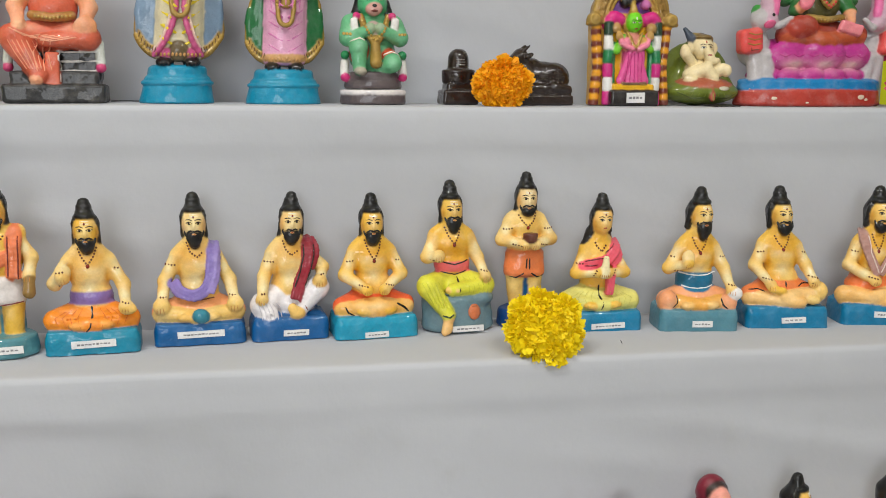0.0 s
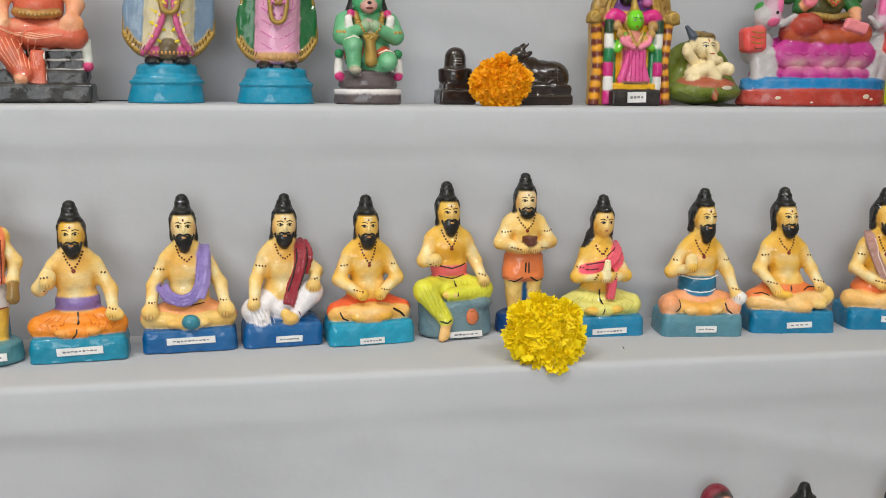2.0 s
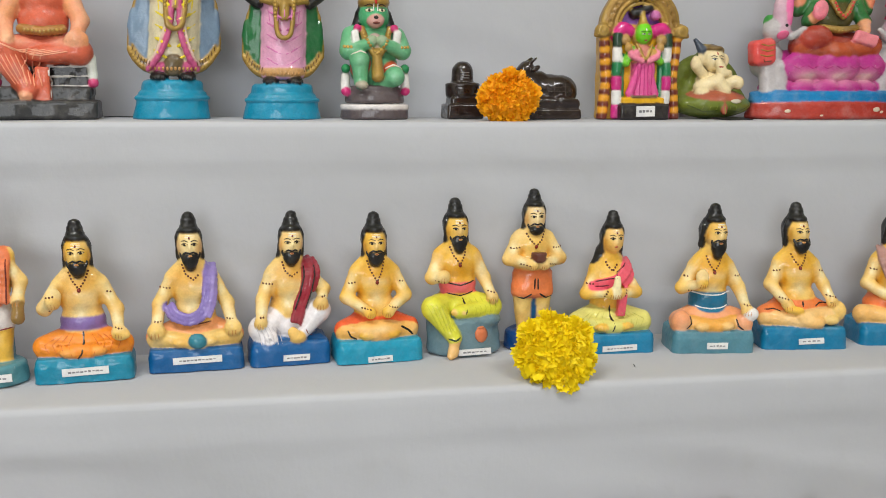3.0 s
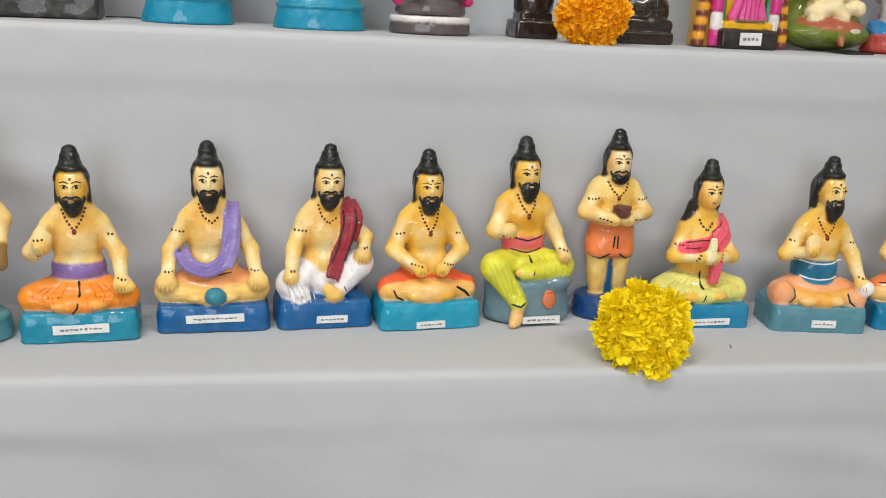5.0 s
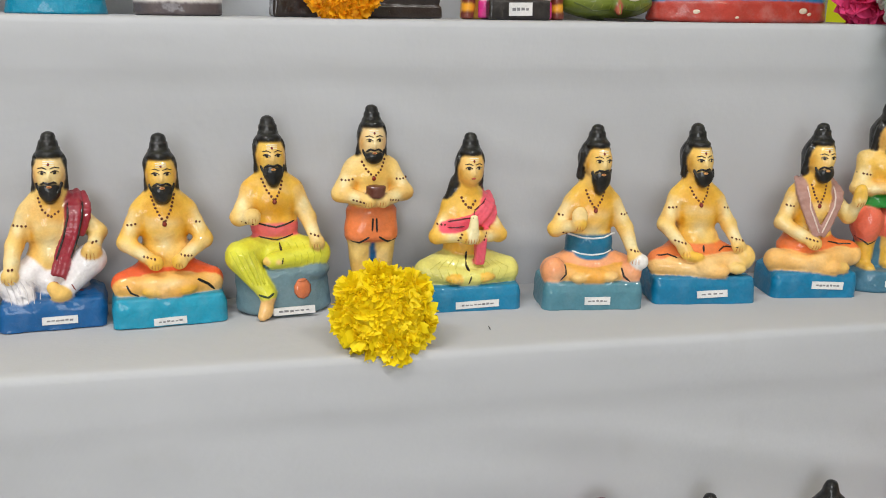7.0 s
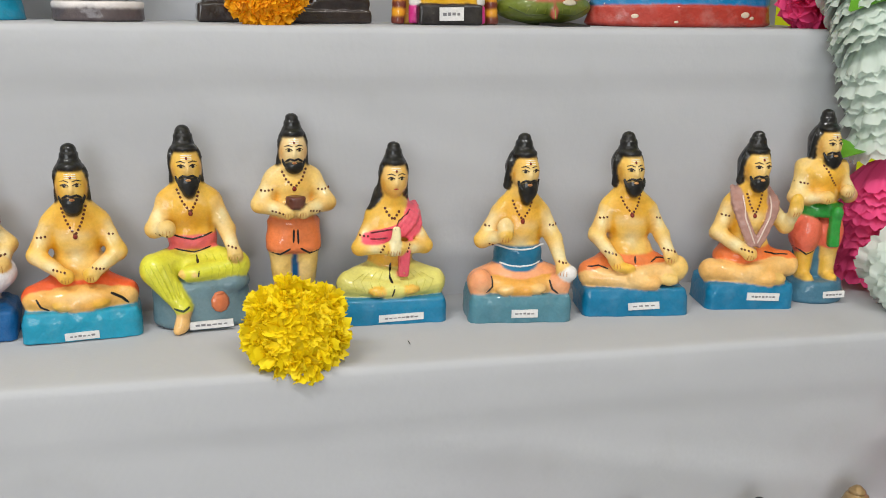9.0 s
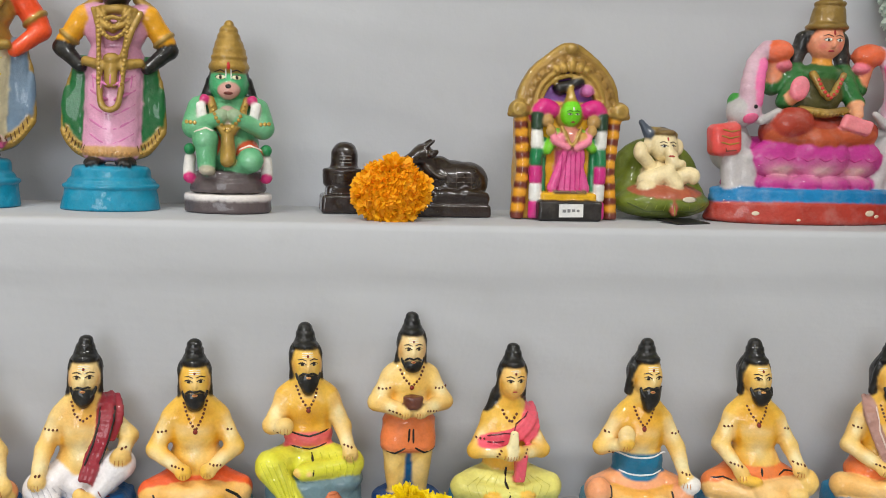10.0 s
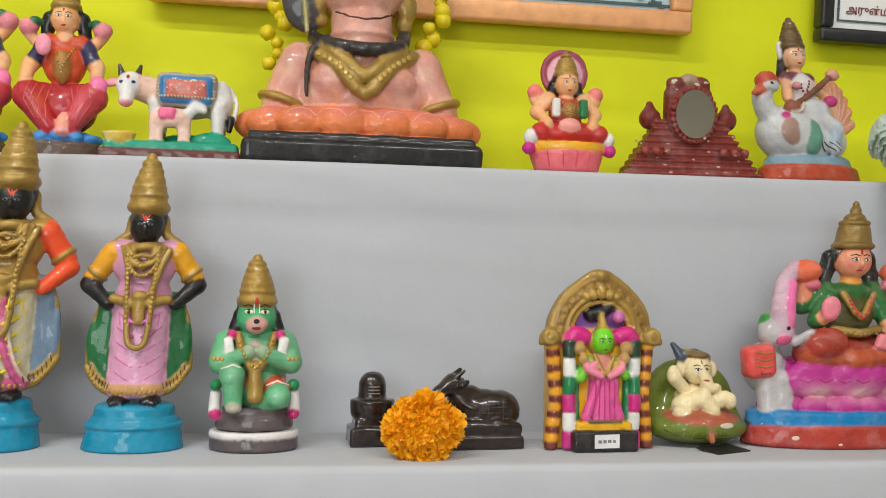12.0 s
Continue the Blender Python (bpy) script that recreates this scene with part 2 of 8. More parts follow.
    def front(self, x, z):
        """The depth of the clay's foremost surface at x, z."""
        if self.field is None:
            self.fire()
        i = int(np.clip(round((x - self.lo[0]) / self.step), 0, self.n[0] - 1))
        k = int(np.clip(round((z - self.lo[2]) / self.step), 0, self.n[2] - 1))
        col = self.field[i, :, k]
        inside = np.nonzero(col < 0)[0]
        if not len(inside):
            return 0.0
        j = inside[0]
        if j == 0:
            return float(self.lo[1])
        t = col[j - 1] / (col[j - 1] - col[j])
        return float(self.lo[1] + self.step * (j - 1 + t))

    # small painted or glued details, laid on the front
    def piece(self, v, f, col, flat=False):
        self.extra.append((np.array(v, float), f, self.tone(col), flat))

    def dab(self, x, z, rx, rz, col, thick=0.06, tilt=0.0, y=None):
        v = BALL_V * (rx, thick, rz)
        a = radians(tilt)
        v = np.stack([v[:, 0] * math.cos(a) - v[:, 2] * math.sin(a), v[:, 1], v[:, 0] * math.sin(a) + v[:, 2] * math.cos(a)], 1)
        # the dab leans with the surface under it
        e = max(0.06, min(rx, rz))
        y0 = self.front(x, z) if y is None else y
        sx = np.clip((self.front(x + e, z) - self.front(x - e, z)) / (2 * e), -1.3, 1.3) if y is None else 0
        sz = np.clip((self.front(x, z + e) - self.front(x, z - e)) / (2 * e), -1.3, 1.3) if y is None else 0
        v[:, 1] += sx * v[:, 0] + sz * v[:, 2]
        self.piece(v + (x, y0, z), BALL_F, col)

    def line(self, pts, r, col, lift=0.0):
        """A brush line over the front, through points x, z."""
        fine = []
        for (x0, z0), (x1, z1) in zip(pts[:-1], pts[1:]):
            m = max(2, int(math.hypot(x1 - x0, z1 - z0) / 0.18))
            fine += [(x0 + (x1 - x0) * q / m, z0 + (z1 - z0) * q / m) for q in range(m)]
        fine.append(pts[-1])
        ys = np.array([self.front(x, z) for x, z in fine])
        if len(ys) > 4:
            ys[1:-1] = (ys[:-2] + ys[1:-1] + ys[2:]) / 3
        v, f = [], []
        for q, ((x, z), y) in enumerate(zip(fine, ys)):
            xa, za = fine[max(0, q - 1)]
            xb, zb = fine[min(len(fine) - 1, q + 1)]
            t = math.hypot(xb - xa, zb - za) or 1
            nx, nz = -(zb - za) / t, (xb - xa) / t
            s = r * (0.55 if q in (0, len(fine) - 1) else 1.0)
            for w, dep in ((-1, 0.03), (-0.5, -0.05), (0.5, -0.05), (1, 0.03)):
                v.append((x + nx * s * w, y + dep - lift, z + nz * s * w))
            if q:
                a, b = 4 * (q - 1), 4 * q
                f += [(a + w, a + w + 1, b + w + 1, b + w) for w in range(3)]
        self.piece(v, f, col)

    def beads(self, pts, r, col, every=0.42):
        run = 0.0
        for (x0, z0), (x1, z1) in zip(pts[:-1], pts[1:]):
            length = math.hypot(x1 - x0, z1 - z0)
            s = every - run
            while s <= length:
                x, z = x0 + (x1 - x0) * s / length, z0 + (z1 - z0) * s / length
                depth = [self.front(x + e, z) for e in (-0.16, 0.0, 0.16)]
                if max(depth) - min(depth) < 0.7 and depth[1] != 0.0:
                    self.dab(x, z, r, r, col, 0.08)
                s += every
            run = length - (s - every)

    def sticker(self, x, z, w, h, y, marks=6, tilt=0.0, seed=1):
        """A glued paper name slip with rows of unreadable dark strokes."""
        rnd = random.Random(seed)
        a = radians(tilt)

        def slab(cx, cz, hw, hh, y0, y1, col):
            c = [(-hw, -hh), (hw, -hh), (hw, hh), (-hw, hh)]
            v = [(x + (cx + p) * math.cos(a) - (cz + q) * math.sin(a), yy, z + (cx + p) * math.sin(a) + (cz + q) * math.cos(a))
                 for yy in (y0, y1) for p, q in c]
            self.piece(v, [(0, 1, 2, 3), (1, 0, 4, 5), (2, 1, 5, 6), (3, 2, 6, 7), (0, 3, 7, 4)], col, True)
        slab(0, 0, w / 2, h / 2, y - 0.05, y + 0.12, (226, 226, 226))
        p = -w * 0.38
        for _ in range(marks):
            g = w * 0.76 / marks
            slab(p + g * 0.5, rnd.uniform(-0.02, 0.02), g * rnd.uniform(0.3, 0.44), h * rnd.uniform(0.07, 0.14), y - 0.062, y, (128, 128, 132))
            p += g

    def build(self, name, m, label, category, group="", material=None):
        if self.field is None:
            self.fire()
        F, lo, h = self.field, self.lo, self.step
        s = F < 0
        count = np.zeros(np.array(F.shape) - 1, np.int8)
        for c in CORNERS:
            count += s[c[0]:c[0] + count.shape[0], c[1]:c[1] + count.shape[1], c[2]:c[2] + count.shape[2]]
        cells = np.argwhere((count > 0) & (count < 8))
        pos, num = np.zeros((len(cells), 3)), np.zeros(len(cells))
        at = [F[cells[:, 0] + c[0], cells[:, 1] + c[1], cells[:, 2] + c[2]] for c in CORNERS]
        for a, b in EDGES:
            cross = (at[a] < 0) != (at[b] < 0)
            t = np.where(cross, at[a] / np.where(cross, at[a] - at[b], 1), 0)
            ca, cb = np.array(CORNERS[a]), np.array(CORNERS[b])
            pos += cross[:, None] * (ca + t[:, None] * (cb - ca))
            num += cross
        P = lo + h * (cells + pos / num[:, None])
        ids = np.full(count.shape, -1)
        ids[tuple(cells.T)] = np.arange(len(cells))
        faces = []
        for q in range(3):
            u, w = (q + 1) % 3, (q + 2) % 3
            A, B = np.take(s, range(s.shape[q] - 1), q), np.take(s, range(1, s.shape[q]), q)
            e = np.argwhere(A != B)
            ok = (e[:, u] > 0) & (e[:, w] > 0) & (e[:, u] < s.shape[u] - 1) & (e[:, w] < s.shape[w] - 1)
            e = e[ok]
            outward = A[tuple(e.T)]
            quad = []
            for du, dw in ((-1, -1), (0, -1), (0, 0), (-1, 0)):
                c = e.copy()
                c[:, u] += du
                c[:, w] += dw
                quad.append(ids[tuple(c.T)])
            quad = np.stack(quad, 1)
            quad[~outward] = quad[~outward][:, ::-1]
            faces.append(quad)
        faces = np.concatenate(faces)
        # paint: the nearest form's colour, then coats and sprays over it
        best, col = np.full(len(P), 1e9), np.ones((len(P), 4))
        for dist, a, b, c, k, mode in self.forms:
            if mode != "add":
                continue
            near = ((P > a - 0.6) & (P < b + 0.6)).all(1)
            d = dist(P[near])
            win = d < best[near]
            sel = np.nonzero(near)[0][win]
            best[sel], col[sel] = d[win], c
        for c, r, tint, amount, any_paint in self.sprays:
            g = np.exp(-1.6 * (((P - c) / r) ** 2).sum(1)) * amount
            skin = (col[:, 0] > 0.5) & (col[:, 1] > 0.25) & (col[:, 2] < 0.8 * col[:, 0])
            g = (g if any_paint else g * skin)[:, None]
            col[:, :3] = col[:, :3] * (1 - g) + np.array(tint[:3]) * g
        # airbrushed skin: paler and deeper drifts of the same paint
        ph = 0.9 * len(self.forms)
        drift = np.sin(1.3 * P[:, 0] + ph) * np.sin(1.05 * P[:, 2] + 0.6 * ph) + 0.6 * np.sin(2.7 * P[:, 0] - ph) * np.sin(2.3 * P[:, 2] + ph) * np.sin(1.9 * P[:, 1])
        ratio = col[:, 1] / np.maximum(col[:, 0], 1e-3)
        skin = (col[:, 0] > 0.6) & (ratio > 0.42) & (ratio < 0.78) & (col[:, 2] > 0.05) & (col[:, 2] < 0.4)
        for tint, part_of in (((0.93, 0.72, 0.42), np.clip(drift, 0, 1)), ((0.80, 0.32, 0.02), np.clip(-drift, 0, 1))):
            g = (0.26 * part_of * skin)[:, None]
            col[:, :3] = col[:, :3] * (1 - g) + np.array(tint) * g
        for dist, a, b, c, k, mode in self.coats:
            near = ((P > a - 0.05) & (P < b + 0.05)).all(1)
            sel = np.nonzero(near)[0][dist(P[near]) < 0]
            col[sel] = c
        # brush edges run into each other a little
        mean, tally = np.zeros_like(col), np.zeros(len(P))
        centre = col[faces].mean(1)
        for q in range(4):
            for w in range(4):
                mean[:, w] += np.bincount(faces[:, q], centre[:, w], len(P))
            tally += np.bincount(faces[:, q], minlength=len(P))
        col = np.where(tally[:, None] > 0, mean / np.maximum(tally, 1)[:, None], col)
        verts, polys, cols, base = [P], faces.tolist(), [col], len(P)
        smooth = [True] * len(polys)
        for v, f, c, flat in self.extra:
            verts.append(v)
            polys += [tuple(base + q for q in face) for face in f]
            smooth += [not flat] * len(f)
            cols.append(np.tile(c, (len(v), 1)))
            base += len(v)
        me = bpy.data.meshes.new(name)
        whole = np.concatenate(verts) * 0.01
        whole[:, 0] += self.lean * whole[:, 2]
        me.from_pydata(whole.tolist(), [], polys)
        me.polygons.foreach_set("use_smooth", np.array(smooth, bool))
        layer = me.attributes.new("paint", "FLOAT_COLOR", "POINT")
        layer.data.foreach_set("color", np.concatenate(cols).astype(np.float32).ravel())
        me.materials.append(material or PAINT)
        ob = new(name, me)
        ob.matrix_world = m
        return tagged(ob, label, category, group)


def part(name, bm, material, parent=None, label="", smooth=True):
    me = bpy.data.meshes.new(name)
    bm.to_mesh(me)
    bm.free()
    me.polygons.foreach_set("use_smooth", np.full(len(me.polygons), smooth))
    me.materials.append(material)
    ob = new(name, me)
    if parent:
        ob.parent = parent
    return tagged(ob, label)


def empty(name, m, label, category, group=""):
    ob = new(name)
    ob.matrix_world = m
    return tagged(ob, label, category, group)


def slab(bm, lo, hi, bevel=0.0):
    made = bmesh.ops.create_cube(bm, size=1.0)
    c = [(a + b) / 2 for a, b in zip(lo, hi)]
    bmesh.ops.scale(bm, vec=[b - a for a, b in zip(lo, hi)], verts=made["verts"])
    bmesh.ops.translate(bm, vec=c, verts=made["verts"])
    if bevel:
        bmesh.ops.bevel(bm, geom=list({e for v in made["verts"] for e in v.link_edges}), offset=bevel, segments=2, affect="EDGES", profile=0.6)


# ---- the room ----
LEFT, RIGHT = -0.52, 0.765
STEPS = [("A", 0.757, 0.785), ("B", 0.927, 1.035), ("C", 1.09, 1.272), ("D", 1.26, 1.532)]


def setting(name, lo, hi, material, label):
    bm = bmesh.new()
    slab(bm, lo, hi)
    ob = part(name, bm, material, None, label, False)
    return tagged(ob, label, "room", "", "structure")


setting("floor", (-2.6, -3.0, -0.1), (2.8, 1.5, 0.0), FLOOR, "grey tiled floor of the display room")
setting("ceiling", (-2.6, -3.0, 2.9), (2.8, 1.5, 3.0), WALL, "white painted ceiling above the display")
setting("wall_west", (-2.7, -3.0, 0.0), (-2.6, 1.5, 2.9), WALL, "cream painted side wall of the room")
setting("wall_east", (2.8, -3.0, 0.0), (2.9, 1.5, 2.9), WALL, "cream painted side wall of the room")
setting("wall_north", (-2.6, 1.5, 0.0), (2.8, 1.6, 2.9), WALL, "cream painted wall behind the stepped display")
for lo, hi in (((-2.6, -3.1, 0), (-1.75, -3.0, 2.9)), ((-0.05, -3.1, 0), (2.8, -3.0, 2.9)), ((-1.75, -3.1, 0), (-0.05, -3.0, 1.0)), ((-1.75, -3.1, 2.5), (-0.05, -3.0, 2.9))):
    setting("wall_south", lo, hi, WALL, "cream painted wall with a window opening")


def cloth_sheet(name, profile, x0, x1, nx, seed, material, label, amp=0.0021):
    """A cloth laid over a profile of (y, z), drawn along x with soft wrinkles."""
    rows = []
    for (ya, za), (yb, zb) in zip(profile[:-1], profile[1:]):
        m = max(1, int(math.hypot(yb - ya, zb - za) / 0.008))
        rows += [(ya + (yb - ya) * q / m, za + (zb - za) * q / m) for q in range(m)]
    rows.append(profile[-1])
    v, f = [], []
    for i in range(nx + 1):
        x = x0 + (x1 - x0) * i / nx
        for j, (y, z) in enumerate(rows):
            p = Vector((x * 3.0 + seed, y * 7, z * 7))
            w = amp * noise.noise(p) + 0.45 * amp * noise.noise(Vector((x * 9 + z * 14 + seed, y * 16, z * 22)))
            fold = 0.5 * amp * max(0, noise.noise(Vector((x * 2.2 + seed * 3, z * 26 + x * 4, 4.2)))) ** 2 * 6
            sag = 0.0013 * noise.noise(Vector((x * 2.6, seed, 0.3)))
            v.append((x, y - w - fold, z + w * 0.35 + sag))
    n = len(rows)
    for i in range(nx):
        for j in range(n - 1):
            a = i * n + j
            f.append((a, a + n, a + n + 1, a + 1))
    me = bpy.data.meshes.new(name)
    me.from_pydata(v, [], f)
    me.polygons.foreach_set("use_smooth", np.ones(len(f), bool))
    me.materials.append(material)
    return tagged(new(name, me), label, "cloth", "", "structure")


for q, (code, y, z) in enumerate(STEPS):
    below = STEPS[q - 1][2] if q else 0.0
    back = STEPS[q + 1][1] + 0.010 if q < 3 else 1.46
    bm = bmesh.new()
    slab(bm, (LEFT + 0.01, y + 0.016, max(0.0, below - 0.02)), (RIGHT - 0.01, back + 0.02, z - 0.012))
    tagged(part("step_" + code.lower(), bm, WOOD, None, "", False), "plywood step under white cloth", "step", "", "structure")
    profile = [(back, z), (y + 0.006, z), (y + 0.0015, z - 0.0015), (y, z - 0.006), (y - 0.001, z - 0.036), (y - 0.0005, z - 0.044), (y + 0.0008, z - 0.052), (y + 0.0012, below - 0.006)]
    cloth_sheet("cloth_" + code.lower(), profile, LEFT, RIGHT, 150, 3.7 * q + 1, CLOTH, "white cotton cloth draped over a display step")
    bm = bmesh.new()
    slab(bm, (RIGHT - 0.002, y + 0.004, max(0.0, below)), (RIGHT + 0.002, back, z - 0.001))
    slab(bm, (LEFT - 0.002, y + 0.004, max(0.0, below)), (LEFT + 0.002, back, z - 0.001))
    tagged(part("cloth_side_" + code.lower(), bm, CLOTH, None, "", False), "white cotton cloth closing the sides of a display step", "cloth", "", "structure")

# yellow cloth behind the top step, with a darker hem line near its foot
cloth_sheet("backdrop", [(1.448, 2.35), (1.446, 1.625), (1.441, 1.612), (1.438, 1.606), (1.436, 1.532), (1.436, 0.0)], -1.3, 1.6, 120, 21.0, YELLOW_WALL, "yellow cloth hung behind the top step", 0.003)


# ---- painted clay figurines ----
SKIN, SKIN_Y, DEEP = (238, 200, 114), (236, 188, 72), (216, 146, 6)
PALE = (250, 228, 178)
BLACK, BROWN, RED = (13, 13, 14), (96, 44, 20), (128, 36, 22)
GOLD = (164, 132, 62, 0.45)
TEAL, BLUE, SKYBLUE = (0, 130, 160), (0, 88, 146), (0, 116, 158)
ROW = "painted clay sages on the white step"


def sage_head(s, z, dx=0.0, beard=1.0, face=SKIN_Y, bun=1.0, hair_back=True, cx=0.0, k=1.0, woman=False):
    """Head with tied-up black hair; dx turns the face to one side; z is the middle of the face."""
    X = lambda a: cx + a * k
    s.ball((cx + dx * 0.3, -0.05 * k, z), (1.15 * k, 1.25 * k, 1.62 * k), face, k=0.15)
    s.ball((cx - dx * 0.12, 0.5 * k, z + 0.5 * k), (1.27 * k, 1.15 * k, 1.5 * k), BLACK, k=0.12)
    s.ball((cx + dx * 0.15, 0.04, z + 1.46 * k), (1.0 * k, 1.06 * k, 0.5 * k), BLACK, k=0.12)
    if hair_back:
        s.cap((cx - dx * 0.3 - 0.12 * k, 0.85 * k, z + 0.3 * k), (cx - dx * 0.35 - 0.1 * k, 1.1 * k, z - 1.8 * k), 1.08 * k, 0.8 * k, BLACK, 0.2)
    for q in (-1, 1):
        s.cap((cx + q * 1.0 * k - dx * 0.25, -0.1 * k, z + 0.8 * k), (cx + q * 1.06 * k - dx * 0.25, 0.3 * k, z - 1.25 * k), 0.27 * k, 0.32 * k, BLACK, 0.12)
    s.ring((cx, 0.25 * k, z + 1.82 * k), 0.62 * k, 0.24 * k, BLACK, k=0.1)
    s.ball((cx, 0.25 * k, z + 2.2 * k), (0.74 * k, 0.72 * k, 0.5 * k), BLACK, k=0.06)
    s.ring((cx, 0.25 * k, z + 2.42 * k), 0.6 * k, 0.12 * k, BLACK, k=0.05)
    s.ball((cx, 0.25 * k, z + 2.68 * k), (0.58 * k, 0.58 * k, 0.52 * k), BLACK, k=0.06)
    s.ball((cx + dx * 0.75, -1.22 * k + abs(dx) * 0.12, z - 0.15 * k), (0.19 * k, 0.26 * k, 0.42 * k), face, k=0.15)
    for q in range(-6, 7):
        a = radians(q * 19)
        low = 54 if abs(q) < 3 else (40 if abs(q) < 4 else 5)
        run = []
        for e in np.linspace(low, 82, 4):
            c = math.cos(radians(e))
            run.append((cx - dx * 0.05 + 1.24 * k * math.sin(a) * c, 0.22 * k - 1.32 * k * math.cos(a) * c, z + 0.5 * k + 1.5 * k * math.sin(radians(e))))
        s.rope(run, 0.1 * k, BLACK, 0.06)
    for q in range(-3, 4):
        a = radians(q * 26)
        s.cap((cx + 0.72 * k * math.sin(a), 0.25 * k - 0.7 * k * math.cos(a), z + 2.0 * k), (cx + 0.4 * k * math.sin(a), 0.25 * k - 0.4 * k * math.cos(a), z + 3.02 * k), 0.09 * k, 0.06 * k, BLACK, 0.05)
    # face shaded in paint: paler in the middle, deeper at the sides
    s.spray((cx + dx * 0.75, -1.2 * k, z + 0.1 * k), (0.6 * k, 0.8 * k, 0.9 * k), PALE, 0.55)
    for q in (-1, 1):
        s.spray((cx + dx * 0.4 + q * 1.1 * k, -0.6 * k, z - 0.2 * k), (0.35 * k, 0.8 * k, 1.0 * k), DEEP, 0.7)
    if beard:
        s.ball((cx + dx * 0.6, -0.8 * k, z - 1.25 * k), (0.82 * k, 0.52 * k, 0.85 * k * beard), BLACK, k=0.12)
        s.ball((cx + dx * 0.5, -0.75 * k, z - 1.7 * k * beard), (0.5 * k, 0.4 * k, 0.5 * k * beard), BLACK, k=0.2)
    s.head = (z, dx, cx, k, beard, woman)


def sage_face(s, mood=0):
    # finger gaps drawn as three darker strokes
    for x, zz, r in s.palms:
        for q in (-0.45, -0.1, 0.25):
            s.line([(x + q * r, zz - 0.05), (x + q * r * 1.15, zz - 0.8 * r)], 0.035, (206, 136, 62))
    z, dx, cx, k, beard, woman = s.head
    f = lambda a: cx + dx * 0.62 + a * k
    for q in (-1, 1):
        e = f(q * 0.45) + dx * 0.05
        s.dab(e, z + 0.18 * k, 0.27 * k, 0.12 * k, (230, 204, 140), 0.06)
        s.dab(e, z + 0.17 * k, 0.16 * k, 0.13 * k, (30, 18, 12), 0.08)
        s.line([(e - 0.3 * k, z + 0.2 * k), (e, z + 0.31 * k), (e + 0.3 * k, z + 0.18 * k)], 0.065 * k, (40, 26, 20), 0.02)
        s.line([(e - 0.34 * k, z + 0.48 * k), (e, z + 0.58 * k), (e + 0.34 * k, z + 0.46 * k)], 0.055 * k, (46, 28, 20))
    for w in (0.72, 0.86, 1.0):
        s.line([(f(-0.42), z + w * k), (f(0), z + (w + 0.03) * k), (f(0.42), z + w * k)], 0.045 * k, (250, 242, 226), -0.02)
    s.dab(f(0), z + 0.8 * k, 0.1 * k, 0.12 * k, (120, 26, 26), 0.08)
    if beard:
        s.line([(f(-0.72), z - 0.82 * k), (f(-0.35), z - 0.58 * k), (f(0), z - 0.66 * k), (f(0.35), z - 0.58 * k), (f(0.72), z - 0.82 * k)], 0.1 * k, BLACK, 0.05)
        s.dab(f(0), z - 0.92 * k, 0.22 * k, 0.1 * k, (206, 150, 90), 0.07)
        s.dab(f(0), z - 0.9 * k, 0.17 * k, 0.05 * k, (150, 70, 54), 0.1)
        for q in (-1, 1):
            s.line([(f(q * 0.9), z - 0.6 * k), (f(q * 0.8), z - 0.95 * k), (f(q * 0.6), z - 1.35 * k)], 0.16 * k, BLACK)
    else:
        s.dab(f(0), z - 0.72 * k, 0.22 * k, 0.08 * k, (190, 60, 60), 0.06)


def arm(s, shoulder, elbow, wrist, col=SKIN, r=0.78, hand=0.6):
    if shoulder[2] < 10:
        shoulder = (shoulder[0] * 0.8, shoulder[1], shoulder[2] - 0.5)
    else:
        shoulder = (shoulder[0] * 0.84, shoulder[1], shoulder[2] - 0.4)
    s.cap(shoulder, elbow, r, r * 0.86, col, 0.45)
    s.cap(elbow, wrist, r * 0.86, r * 0.62, col, 0.25)
    s.ball(wrist, (hand, hand * 0.85, hand), col, k=0.25)
    # airbrush shading in the paint: pale arm tops, deep inner sides and elbows
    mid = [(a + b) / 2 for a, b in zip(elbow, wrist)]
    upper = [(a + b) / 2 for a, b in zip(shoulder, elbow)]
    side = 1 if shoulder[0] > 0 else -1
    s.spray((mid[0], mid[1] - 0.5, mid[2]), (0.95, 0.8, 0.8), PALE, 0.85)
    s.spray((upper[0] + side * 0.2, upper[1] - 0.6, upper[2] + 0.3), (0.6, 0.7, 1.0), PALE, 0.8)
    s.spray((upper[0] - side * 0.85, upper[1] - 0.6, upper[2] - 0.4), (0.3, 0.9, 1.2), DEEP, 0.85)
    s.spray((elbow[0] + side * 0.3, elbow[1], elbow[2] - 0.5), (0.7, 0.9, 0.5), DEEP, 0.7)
    # knuckles: three grooves between the fingers
    for w in (-0.3, 0.0, 0.3):
        s.cap((wrist[0] + w * hand, wrist[1] - hand * 0.85, wrist[2] - 0.05), (wrist[0] + w * hand * 1.2, wrist[1] - hand * 0.7, wrist[2] - hand), 0.05, 0.05, None, 0.1, "cut")
    s.palms = s.palms + [(wrist[0], wrist[2], hand)]


def fold_lines(s, col, z0=2.4, z1=4.3, n=4):
    # cloth creases drawn as thin lines of a darker tone
    for q in (-1, 1):
        for w in range(n):
            x = q * (1.0 + 0.7 * w)
            s.line([(x * 0.75, z1 - 0.1 * w), (x + q * 0.25, (z0 + z1) / 2 + 0.15), (x - q * 0.1, z0 + 0.12 * w)], 0.032, col)


